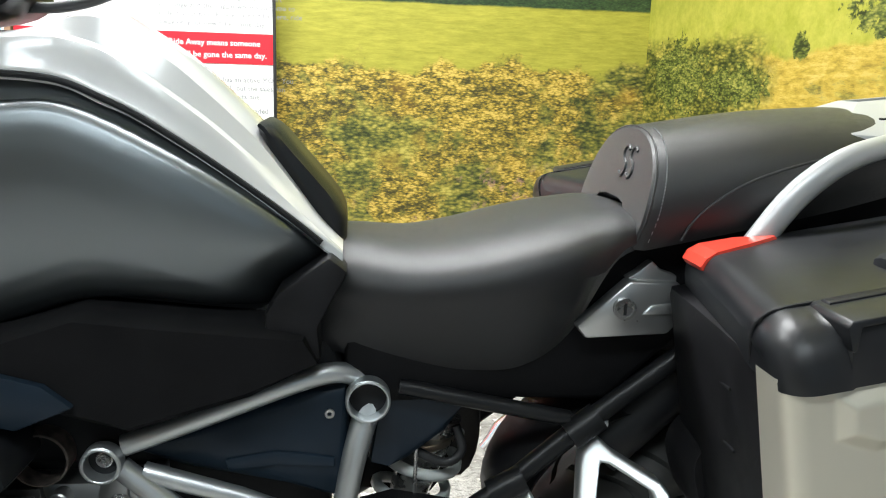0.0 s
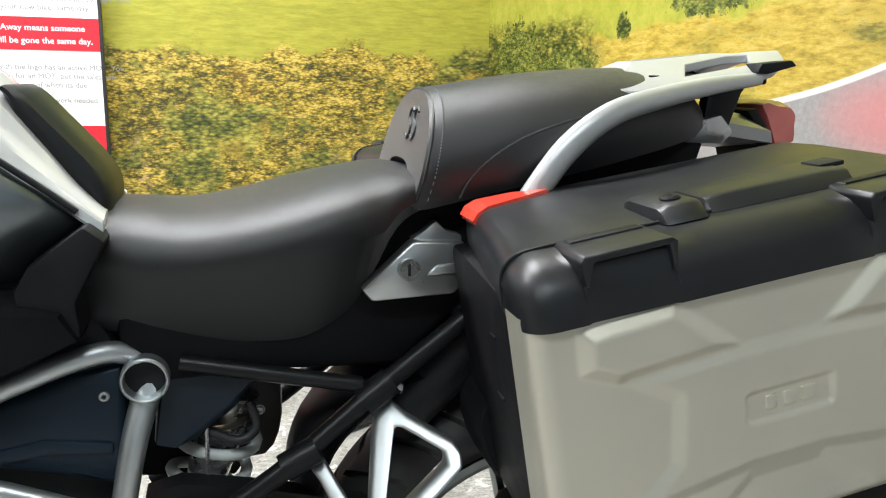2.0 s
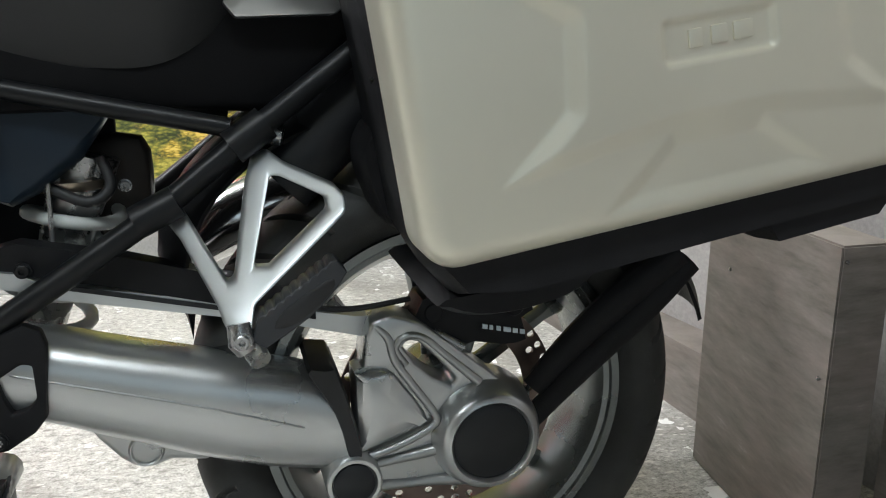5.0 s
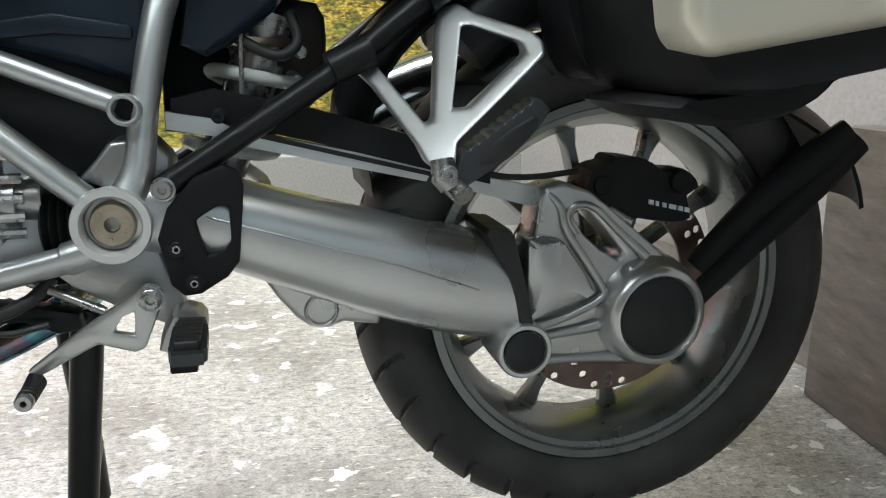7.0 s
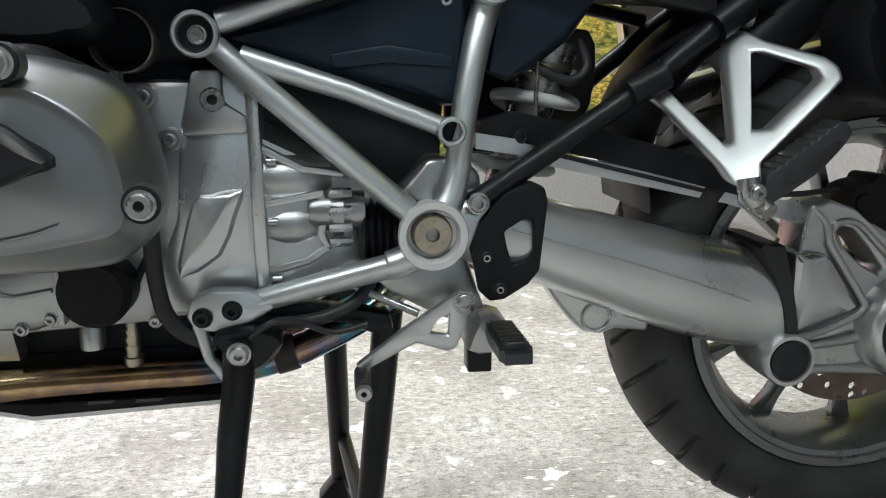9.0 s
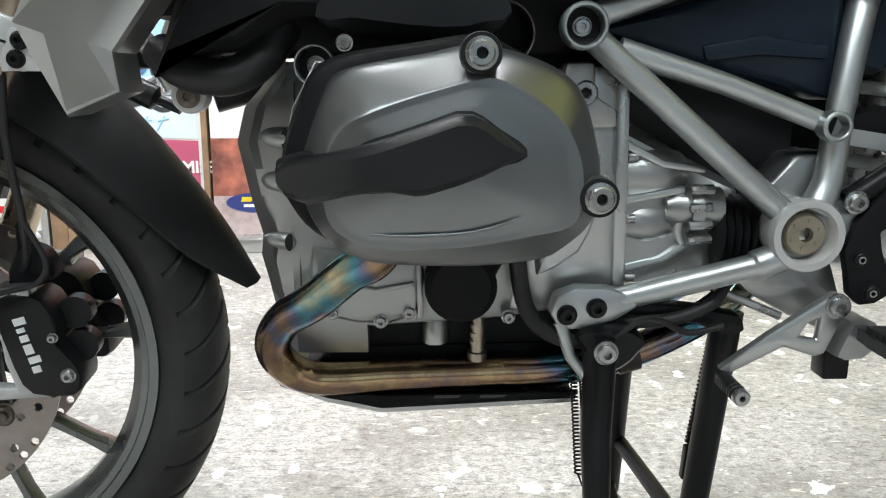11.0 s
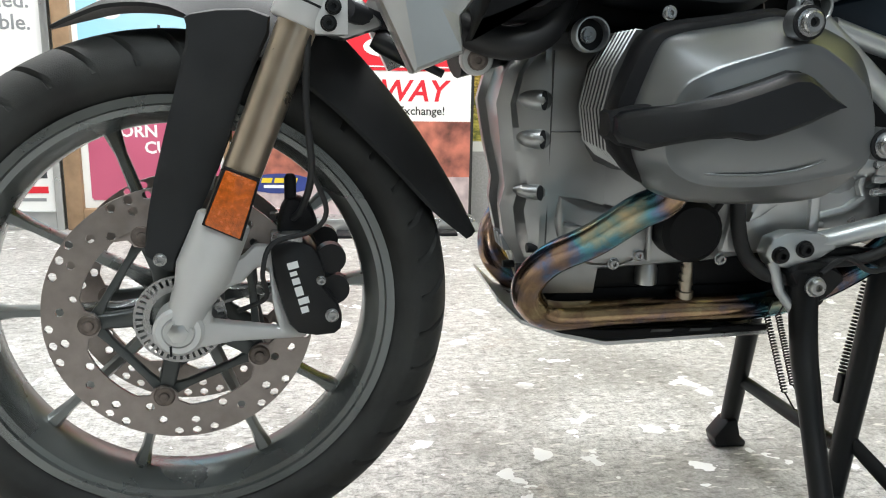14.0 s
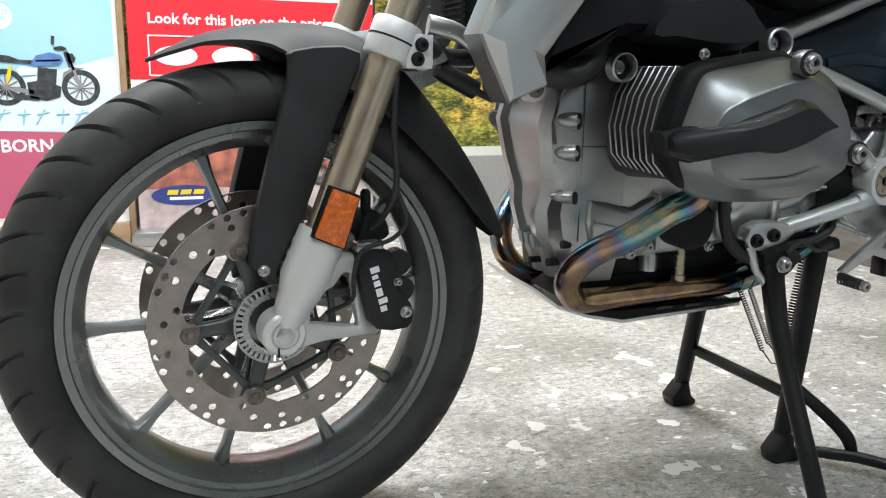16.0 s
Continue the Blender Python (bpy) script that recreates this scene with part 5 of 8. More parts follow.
part("breather_hose", tube(B(), [(-0.755, -0.112, 0.395), (-0.715, -0.116, 0.392), (-0.675, -0.116, 0.396), (-0.640, -0.112, 0.410), (-0.62, -0.10, 0.43)], 0.007, 10, smooth=4), RUBBERB, bike, "black rubber breather hose")
part("switch_cable", tube(B(), [(-0.748, -0.145, 0.385), (-0.725, -0.142, 0.400), (-0.700, -0.128, 0.398), (-0.665, -0.118, 0.380), (-0.625, -0.110, 0.385)], 0.0035, 8, smooth=4), RUBBERB, bike, "thin black stand switch cable")

# engine
bm = B()
secs = []
for z, f, w in ((0.345, -1.078, 0.070), (0.385, -1.092, 0.084), (0.41, -1.104, 0.088), (0.45, -1.112, 0.090), (0.475, -1.108, 0.0905), (0.52, -1.117, 0.090), (0.575, -1.126, 0.089), (0.61, -1.117, 0.087), (0.63, -1.102, 0.084), (0.655, -1.082, 0.078)):
    yr = float(np.interp(z, [0.36, 0.46, 0.50, 0.56, 0.63], [0.022, 0.040, 0.056, 0.068, 0.066]))
    lip = 0.004 if 0.40 < z < 0.62 else 0.001
    half = [(f + 0.007, 0.0), (f + 0.005, yr - 0.020), (f - lip, yr - 0.010), (f - lip, yr + 0.006), (f + 0.010, yr + 0.018), (f + 0.018, w * 0.90), (-1.076, w * 0.985), (-1.0, w)]
    secs.append([(x, -y, z) for x, y in half] + [(x, y, z) for x, y in half[:0:-1]])
ups = [[tuple(np.array(a) * (1 - t) + np.array(c) * t) for a, c in zip(lo_, hi_)] for lo_, hi_ in zip(secs, secs[1:]) for t in (0, 0.5)] + [secs[-1]]
rings(bm, ups)
fc = part("front_engine_cover", bm, CAST, bike, "silver cast front engine cover with scoops", smooth=24)
part("cover_joint", tube(B(), [(-1.068, -0.0880, z) for z in (0.635, 0.52, 0.41)], 0.0010, 6), FIN, fc)
part("cover_joint", tube(B(), [(-1.068, -0.0895, 0.544), (-1.02, -0.0912, 0.544)], 0.0009, 6), FIN, fc)
for z, k in ((0.579, 1.0), (0.535, 1.0), (0.473, 0.8)):
    bm = tube(B(), [(-1.106, -0.074, z + 0.002), (-1.097, -0.079, z + 0.001), (-1.080, -0.083, z), (-1.0765, -0.080, z)], [0.003 * k, 0.0095 * k, 0.0125 * k, 0.0120 * k], 18, smooth=3)
    part("scoop", bm, CAST, fc)
    # solid dark crescent stands for the shade in the scoop's mouth
    part("scoop_hole", puffy(B(), [(-1.0805, z + 0.0085 * k), (-1.0765, z + 0.0105 * k), (-1.0745, z), (-1.0765, z - 0.0105 * k), (-1.0805, z - 0.0085 * k), (-1.0825, z)], [(-0.082, 0.0), (-0.0945, 0.0)], 3), DARK, fc, "dark insert for the shaded scoop mouth")
for i in range(3):
    part("mark_bar", prism(B(), [(-1.106, 0.391), (-1.096, 0.391), (-1.100, 0.409), (-1.110, 0.409)], -0.030 + 0.020 * i, -0.016 + 0.020 * i), PGREY, fc, smooth=False)
for y_, z_, r_ in ((-0.046, 0.372, 0.006), (0.0, 0.366, 0.005), (-0.080, 0.405, 0.006)):
    part("drain_hole", lathe(B(), [(0, -0.012), (r_, -0.012), (r_, 0.012), (0, 0.012)], (-1.088 + 0.14 * abs(y_), y_, z_), 12, "x", full=False), DARK, fc)
bm = prism(B(), [(-1.075, 0.645), (-0.735, 0.645), (-0.735, 0.60), (-0.742, 0.44), (-0.765, 0.398), (-0.86, 0.385), (-1.02, 0.375), (-1.075, 0.42)], -0.085, 0.085, 0.012, 2)
cc = part("crankcase", bm, CAST, bike, "bead-blasted aluminium crankcase")
bm = prism(B(), [(-0.800, 0.650), (-0.742, 0.652), (-0.738, 0.43), (-0.752, 0.412), (-0.785, 0.402), (-0.850, 0.398), (-0.838, 0.46), (-0.822, 0.50), (-0.812, 0.60)], -0.094, -0.05, 0.005, 2)
part("clutch_cover", bm, BRIGHT, cc)
# added block that keeps the depth above the crankcase dark
part("dark_filler", prism(B(), [(-1.02, 0.63), (-0.74, 0.62), (-0.74, 0.70), (-1.02, 0.72)], -0.05, 0.06, 0.008), DARK, cc)
bm = prism(B(), [(-0.798, 0.655), (-0.768, 0.656), (-0.767, 0.622), (-0.745, 0.609), (-0.743, 0.590), (-0.811, 0.588), (-0.806, 0.618)], -0.100, -0.06, 0.006, 2)
part("plug_boss", bm, CAST, cc)
bm = puffy(B(), [(-0.803, 0.522), (-0.787, 0.528), (-0.752, 0.533), (-0.760, 0.505), (-0.778, 0.462), (-0.822, 0.438), (-0.818, 0.475)], [(-0.08, 0), (-0.094, 0.0), (-0.101, 0.004), (-0.103, 0.014)], 2)
part("cast_step", bm, BRIGHT, cc)
part("gearbox_flange", prism(B(), [(-0.746, 0.655), (-0.733, 0.655), (-0.728, 0.42), (-0.742, 0.42)], -0.100, -0.03, 0.003), BRIGHT, cc)
for x, z in ((-0.845, 0.628), (-0.822, 0.585)):
    bm = B()
    lathe(bm, [(0, 0.03), (0.012, 0.03), (0.012, -0.006), (0.010, -0.008), (0, -0.008)], (x, -0.095, z), 20, full=False)
    part("bolt_ear", bm, CAST, cc)
    part("ear_bolt", bolt(B(), x, -0.102, z, 0.006, 0.006), STEEL, cc)
bm = ring_sleeve(B(), -0.778, -0.097, 0.625, 0.0125, 0.005, 0.007)
part("plug_hole", lathe(B(), [(0, -0.002), (0.0055, -0.002), (0.0055, 0), (0, 0)], (-0.778, -0.0985, 0.625), 14, full=False), DARK, cc)
part("timing_plug", bm, STEEL, cc)
for x, z in ((-0.726, 0.432), (-0.728, 0.495), (-0.728, 0.560)):
    bm = B()
    tube(bm, [(x, -0.085, z), (x + 0.010, -0.085, z)], 0.0055, 10)
    part("flange_bolt", bm, STEEL, cc)
bm = B()
secs = []
for x, w, z0, z1 in ((-0.735, 0.086, 0.405, 0.605), (-0.70, 0.084, 0.408, 0.588), (-0.66, 0.078, 0.412, 0.565), (-0.635, 0.070, 0.42, 0.555), (-0.60, 0.060, 0.43, 0.54)):
    secs.append([(x, -w * 0.5, z0), (x, -w, z0 + 0.02), (x, -w, (z0 + z1) / 2), (x, -w * 0.9, z1 - 0.02), (x, -w * 0.4, z1), (x, w * 0.4, z1), (x, w, z1 - 0.02), (x, w, z0 + 0.02), (x, w * 0.5, z0)])
rings(bm, secs)
gb = part("gearbox", bm, BRIGHT, bike, "ribbed cast gearbox housing")
for o, y in (([(-0.737, 0.510), (-0.731, 0.511), (-0.677, 0.521), (-0.668, 0.524), (-0.668, 0.530), (-0.676, 0.529), (-0.731, 0.519), (-0.737, 0.519)], -0.092),
             ([(-0.738, 0.436), (-0.731, 0.446), (-0.690, 0.455), (-0.668, 0.470), (-0.662, 0.464), (-0.685, 0.448), (-0.728, 0.437)], -0.090),
             ([(-0.735, 0.580), (-0.729, 0.577), (-0.690, 0.556), (-0.647, 0.550), (-0.647, 0.543), (-0.692, 0.549), (-0.735, 0.570)], -0.090),
             ([(-0.678, 0.525), (-0.668, 0.528), (-0.664, 0.506), (-0.668, 0.482), (-0.662, 0.466), (-0.669, 0.464), (-0.677, 0.482), (-0.672, 0.506)], -0.089)):
    part("casting_rib", prism(B(), o, y, -0.04, 0.0022, 2), BRIGHT, gb)
for x, z, r in ((-0.70, 0.540, 0.030), (-0.70, 0.488, 0.028)):
    part("casting_bulge", tube(B(), [(x - 0.035, -0.060, z), (x, -0.062, z), (x + 0.032, -0.052, z)], [r * 0.95, r, r * 0.8], 18, smooth=3), CAST, gb)
bm = B()
lathe(bm, [(0, -0.03), (0.018, -0.03), (0.022, -0.02), (0.022, 0.03), (0, 0.03)], (-0.655, -0.072, 0.505), 24, "x", full=False)
lathe(bm, [(0, -0.012), (0.026, -0.012), (0.027, -0.008), (0.027, 0.0), (0, 0.0)], (-0.648, -0.072, 0.503), 24, "x", full=False)
part("clutch_slave", bm, CAST, gb)
for z in (0.527, 0.508, 0.490, 0.474):
    part("slave_bolt", tube(B(), [(-0.664, -0.097, z), (-0.662, -0.097, z), (-0.640, -0.093, z)], [0.004, 0.0055, 0.0055], 8), STEEL, gb)
part("lower_casting", puffy(B(), [(-1.055, 0.470), (-0.985, 0.455), (-0.945, 0.470), (-0.945, 0.395), (-1.01, 0.385), (-1.05, 0.405)], [(-0.07, 0), (-0.088, 0), (-0.094, 0.004), (-0.096, 0.012)], 2), CAST, cc)
for o_ in ([(-1.050, 0.440), (-0.99, 0.425), (-0.950, 0.432), (-0.950, 0.427), (-0.99, 0.420), (-1.050, 0.434)], [(-0.948, 0.475), (-0.942, 0.475), (-0.940, 0.392), (-0.946, 0.392)]):
    part("casting_rib", prism(B(), o_, -0.101, -0.08, 0.0015), CAST, cc)
for x_, z_ in ((-1.035, 0.398), (-0.985, 0.388), (-0.955, 0.398), (-0.85, 0.392)):
    part("case_bolt", bolt(B(), x_, -0.094, z_, 0.006, 0.007), STEEL, cc)
part("oil_sump", prism(B(), [(-1.065, 0.40), (-0.745, 0.40), (-0.745, 0.345), (-0.80, 0.318), (-1.02, 0.318), (-1.065, 0.345)], -0.046, 0.06, 0.012), DARK, bike, "dark engine sump")
part("oil_filter", lathe(B(), [(0, -0.055), (0.030, -0.055), (0.037, -0.048), (0.037, 0.02), (0, 0.02)], (-0.902, -0.075, 0.432), 28, full=False), PLASTIC, bike, "black oil filter can")
bm = lathe(B(), [(0, 0.012), (0.010, 0.010), (0.014, 0), (0.014, -0.02), (0, -0.02)], (-0.927, -0.055, 0.372), 20, "z", full=False)
part("oil_plug", bm, BRIGHT, bike, "grey sump plug")

# left cylinder, and its mirror twin
HEAD = [(-1.043, 0.570), (-1.040, 0.584), (-1.030, 0.612), (-1.020, 0.638), (-1.008, 0.648), (-0.974, 0.6545), (-0.935, 0.661), (-0.902, 0.667), (-0.864, 0.660), (-0.829, 0.645), (-0.811, 0.624), (-0.800, 0.585), (-0.797, 0.565), (-0.798, 0.540), (-0.806, 0.521), (-0.826, 0.502), (-0.843, 0.493), (-0.886, 0.488), (-0.940, 0.488), (-0.987, 0.492), (-1.015, 0.504), (-1.033, 0.525), (-1.041, 0.545)]
RIDGE = [(-1.012, 0.588), (-1.006, 0.599), (-0.996, 0.608), (-0.967, 0.620), (-0.932, 0.631), (-0.902, 0.639), (-0.884, 0.639), (-0.861, 0.627), (-0.838, 0.609), (-0.829, 0.597), (-0.821, 0.575), (-0.820, 0.545), (-0.830, 0.528), (-0.862, 0.521), (-0.912, 0.513), (-0.972, 0.512), (-1.003, 0.521), (-1.016, 0.538), (-1.019, 0.575)]


def polar(outline, c, n):
    """An outline as radii at n even angles about a centre inside it."""
    o = spline(outline, 5, True)
    an = np.array([math.atan2(p[1] - c[1], p[0] - c[0]) for p in o])
    ra = np.array([math.hypot(p[0] - c[0], p[1] - c[1]) for p in o])
    k = np.argsort(an)
    return np.interp(np.linspace(-math.pi, math.pi, n, endpoint=False), an[k], ra[k], period=2 * math.pi)


def head_cover(bm, s):
    """A domed casting: rounded shoulders rise to a crisp ridge, with a gently crowned face inside it."""
    c, n = (-0.925, 0.578), 120
    r0, r1 = polar(HEAD, c, n), polar(RIDGE, c, n)
    th = np.linspace(-math.pi, math.pi, n, endpoint=False)
    loops = []
    for y, w, k in ((0.232, 0, 0.90), (0.240, 0, 0.985), (0.246, 0, 1), (0.252, 0, 1), (0.262, 0.03, 1), (0.270, 0.09, 1), (0.277, 0.19, 1), (0.284, 0.36, 1), (0.2945, 0.66, 1), (0.3040, 0.93, 1), (0.3062, 1.0, 1.0), (0.3064, 1.0, 0.985), (0.3062, 1.0, 0.95), (0.3070, 1.0, 0.88), (0.3110, 1.0, 0.70), (0.3145, 1.0, 0.45), (0.3160, 1.0, 0.2)):
        r = (r0 * (1 - w) + r1 * w) * k
        x = c[0] + r * np.cos(th)
        drop = 0.22 * np.maximum(0, -0.985 - x) * (y > 0.25)
        loops.append([(a, s * (y - d), c[1] + q * math.sin(t)) for a, d, q, t in zip(x, drop, r, th)])
    rings(bm, loops)
    return bm


TRIM = [(-1.056, 0.572, 0.556), (-1.050, 0.577, 0.548), (-1.030, 0.5815, 0.5435), (-1.000, 0.588, 0.553), (-0.978, 0.594, 0.558), (-0.965, 0.598, 0.558), (-0.947, 0.604, 0.555), (-0.938, 0.607, 0.556), (-0.917, 0.6145, 0.5625), (-0.905, 0.6145, 0.5668), (-0.897, 0.611, 0.570), (-0.885, 0.602, 0.576), (-0.874, 0.593, 0.581), (-0.868, 0.587, 0.585)]
for s in (-1, 1):
    hd = part("cylinder_head_cover", head_cover(B(), s), COVER, bike, "grey painted cylinder head cover")
    bm = tube(B(), [(-1.005, s * 0.298, 0.526), (-0.97, s * 0.309, 0.523), (-0.92, s * 0.3105, 0.524), (-0.89, s * 0.3115, 0.529), (-0.868, s * 0.3125, 0.537)], [0.0006, 0.0012, 0.0014, 0.0012, 0.0006], 10, smooth=4)
    part("cover_crease", bm, COVER, hd)
    for nm, mat, grow, face, lb in (("cover_trim", PLASTIC2, 0.0, 0.3335, "black plastic head guard"), ("trim_gap", DARK, 0.003, 0.3195, "")):
        loops = []
        for x, zt, zb in TRIM:
            zt, zb = zt + grow, zb - grow
            k = min(0.0075, (zt - zb) * 0.35)
            yf = face - 0.72 * max(0.0, -0.982 - x)
            x += grow * (1 if x > -0.88 else -1 if x < -1.05 else 0)
            loops.append([(x, s * y, z) for y, z in ((0.235, zt), (yf - 0.010, zt), (yf - 0.006, zt - k * 0.2), (yf, zt - k), (yf, zb + k * 0.8), (yf - 0.006, zb + k * 0.15), (yf - 0.010, zb), (0.235, zb))])
        bm = B()
        rings(bm, loops)
        part(nm, bm, mat, hd, lb)
    for x, z, y in ((-0.899, 0.658, 0.300), (-0.807, 0.551, 0.296)):
        bm = B()
        lathe(bm, [(0, 0), (0.0158, 0), (0.0158, s * 0.013), (0.0145, s * 0.0165), (0, s * 0.0165)], (x, s * (y - 0.005), z), 24, full=False)
        part("bolt_boss", bm, COVER, hd)
        bm = B()
        if s < 0:
            # flat dark ring in place of the shade in the bolt's recess
            part("bolt_recess_shade", lathe(B(), [(0.0115, -0.001), (0.0150, -0.001), (0.0152, 0.001), (0.0115, 0.001)], (x, -y - 0.0112, z), 24), DARK, hd)
            bolt(bm, x, -y - 0.011, z, 0.0098, 0.009, 24)
            part("head_bolt", bm, STEEL, hd, "steel torx cover bolt")
            part("bolt_socket", lathe(B(), [(0, -0.0006), (0.0042, -0.0006), (0.0048, 0.0004), (0, 0.0004)], (x, -y - 0.0152, z), 6, full=False), DARK, hd)
    bm = puffy(B(), [(-1.056, 0.558), (-1.053, 0.589), (-1.041, 0.620), (-1.029, 0.645), (-1.004, 0.659), (-0.950, 0.667), (-0.900, 0.674), (-0.870, 0.664), (-0.830, 0.640), (-0.812, 0.600), (-0.810, 0.550), (-0.830, 0.507), (-0.900, 0.494), (-0.990, 0.498), (-1.030, 0.515), (-1.049, 0.538)], [(s * 0.232, 0.006), (s * 0.238, 0.0), (s * 0.254, 0.0), (s * 0.262, 0.004), (s * 0.264, 0.012)], 3)
    part("cylinder_head", bm, PLASTIC, bike, "black cylinder head casting")
    for i in range(8):
        y = s * (0.112 + 0.0172 * i)
        k = -i * 0.0020
        # fin sides coloured dark for the shade between them, edges left pale
        bm = prism(B(), [(-1.042 + k, 0.575), (-1.034 + k, 0.615), (-1.014 + k, 0.652), (-0.86, 0.652), (-0.85, 0.52), (-1.020 + k, 0.520), (-1.036 + k, 0.537)], y - 0.0014, y + 0.0014)
        fn = part("cooling_fin", bm, FIN, bike)
        part("fin_edge", tube(B(), [(-1.008 + k, y, 0.6515), (-1.014 + k, y, 0.6525), (-1.034 + k, y, 0.615), (-1.0425 + k, y, 0.575), (-1.036 + k, y, 0.537), (-1.020 + k, y, 0.520)], 0.0013, 6), CAST, fn)
    bm = puffy(B(), [(-1.034, 0.560), (-1.028, 0.622), (-0.99, 0.640), (-0.87, 0.645), (-0.86, 0.51), (-0.99, 0.500), (-1.026, 0.525)], [(s * 0.06, -0.004), (s * 0.08, 0.0), (s * 0.150, 0.006), (s * 0.232, 0.010)], 2)
    part("cylinder_base", bm, FIN, bike, "dark cast cylinder foot")
    part("cylinder", tube(B(), [(-0.955, s * 0.08, 0.583), (-0.955, s * 0.235, 0.583)], 0.064, 24), DARK, bike, "dark finned cylinder barrel")
    ex = [(-0.968, s * 0.232, 0.512), (-0.983, s * 0.225, 0.486), (-1.006, s * 0.213, 0.471), (-1.041, s * 0.185, 0.437), (-1.076, s * 0.150, 0.408), (-1.094, s * 0.122, 0.375), (-1.088, s * 0.102, 0.345), (-1.056, s * 0.086, 0.322), (-0.971, s * 0.074, 0.320), (-0.876, s * 0.070, 0.321), (-0.779, s * 0.070, 0.326), (-0.70, s * 0.066, 0.345), (-0.62, s * 0.06, 0.385), (-0.58, s * 0.055, 0.42)]
    eh = part("exhaust_header", tube(B(), ex, [0.0185] * 11 + [0.018, 0.018, 0.018], 22, smooth=6), HEADER, bike, "heat-blued steel exhaust header")
    part("header_clamp", tube(B(), [(-0.728, s * 0.068, 0.338), (-0.705, s * 0.067, 0.344)], 0.022, 18), BROWN, eh)
bm = B()
tube(bm, [(-0.881, -0.070, 0.334), (-0.881, -0.071, 0.346)], 0.011, 12)
tube(bm, [(-0.881, -0.071, 0.346), (-0.880, -0.072, 0.372), (-0.880, -0.073, 0.394)], [0.0080, 0.007, 0.005], 12)
for i in range(4):
    tube(bm, [(-0.881, -0.071, 0.354 + 0.009 * i), (-0.881, -0.071, 0.359 + 0.009 * i)], 0.0090 - 0.0008 * i, 12)
part("exhaust_sensor", bm, BRASS, bike, "steel oxygen sensor on the header")
part("sensor_lead", tube(B(), [(-0.880, -0.073, 0.394), (-0.870, -0.085, 0.43), (-0.850, -0.095, 0.47)], 0.004, 8, smooth=3), RUBBERB, bike)
bm = tube(B(), [(-0.845, -0.112, 0.500), (-0.842, -0.115, 0.440), (-0.830, -0.12, 0.400), (-0.80, -0.122, 0.378), (-0.75, -0.12, 0.372)], 0.009, 12, smooth=4)
part("coolant_hose", bm, RUBBERB, bike, "black rubber hose")
bm = B()
rows = [(-1.118, 0.338), (-1.094, 0.318), (-1.044, 0.300), (-0.986, 0.287), (-0.90, 0.291), (-0.774, 0.297)]
plate3(bm, [(x, -0.088 + (0.03 if x < -1.1 else 0), z) for x, z in rows], [(x, -0.088 + (0.03 if x < -1.1 else 0), z - 0.005) for x, z in rows], 0.176)
sk = part("skid_plate", bm, BRIGHT, bike, "silver aluminium skid plate")
bm = prism(B(), [(-1.075, 0.318), (-0.99, 0.291), (-0.785, 0.299), (-0.70, 0.330), (-0.70, 0.350), (-1.03, 0.345)], -0.050, 0.050, 0.004)
part("sump_guard", bm, PLASTIC, sk)
part("guard_lip", prism(B(), [(-1.085, 0.314), (-1.044, 0.299), (-0.986, 0.288), (-0.774, 0.298), (-0.770, 0.304), (-0.985, 0.302), (-1.040, 0.306)], -0.0885, -0.080, 0.0015), PLASTIC, sk)
for x in (-0.915, -0.865):
    part("drain_slot", prism(B(), [(x - 0.014, 0.2985), (x + 0.012, 0.2990), (x + 0.016, 0.302), (x - 0.012, 0.302)], -0.0900, -0.0885), FIN, sk)

# bodywork: tank, shrouds and panels
TANKLINE = [(-1.06, 0.98), (-1.00, 1.05), (-0.93, 1.076), (-0.866, 1.084), (-0.800, 1.083), (-0.702, 1.038), (-0.598, 0.974), (-0.536, 0.926), (-0.565, 0.904), (-0.592, 0.880), (-0.601, 0.856), (-0.678, 0.862), (-0.746, 0.870), (-0.808, 0.867), (-0.884, 0.841), (-1.02, 0.80), (-1.08, 0.88)]
bm = B()
rr_ = polar(TANKLINE, (-0.80, 0.955), 140)
tt_ = np.linspace(-math.pi, math.pi, 140, endpoint=False)
ks_ = [1.0, 1.0, 0.992, 0.975, 0.955, 0.93] + [0.90 - 0.05 * i for i in range(17)]
ys_ = [0.10] + list(np.interp(ks_[1:], [0.1, 0.38, 0.62, 0.82, 0.93, 0.975, 0.992, 1.0], [-0.153, -0.152, -0.149, -0.144, -0.138, -0.132, -0.127, -0.116]))
rings(bm, [[(-0.80 + r * k * math.cos(t), float(y), 0.955 + r * k * math.sin(t)) for r, t in zip(rr_, tt_)] for y, k in zip(ys_, ks_)])
for v in bm.verts:
    # the flank tucks in towards the knees and has a flat facet before the seat
    if v.co.y < -0.05:
        v.co.y += 1.25 * max(0.0, 1.045 - v.co.z) ** 2 + 0.42 * max(0.0, (v.co.x + 0.64) * 0.753 - (v.co.z - 0.891) * 0.659)
tk = part("fuel_tank", bm, TANK, bike, "slate grey metallic fuel tank side")
lo = [(-1.02, 1.046), (-0.93, 1.076), (-0.866, 1.084), (-0.800, 1.083), (-0.702, 1.038), (-0.598, 0.974), (-0.532, 0.924)]
hi = [(-1.02, 1.085), (-0.93, 1.112), (-0.871, 1.118), (-0.803, 1.112), (-0.703, 1.056), (-0.598, 0.983), (-0.528, 0.926)]
bm = plate3(B(), [tuple(v) for v in spline([(x, -0.082, z) for x, z in hi], 4)], [tuple(v) for v in spline([(x, -0.122, z) for x, z in lo], 4)], 0.05)
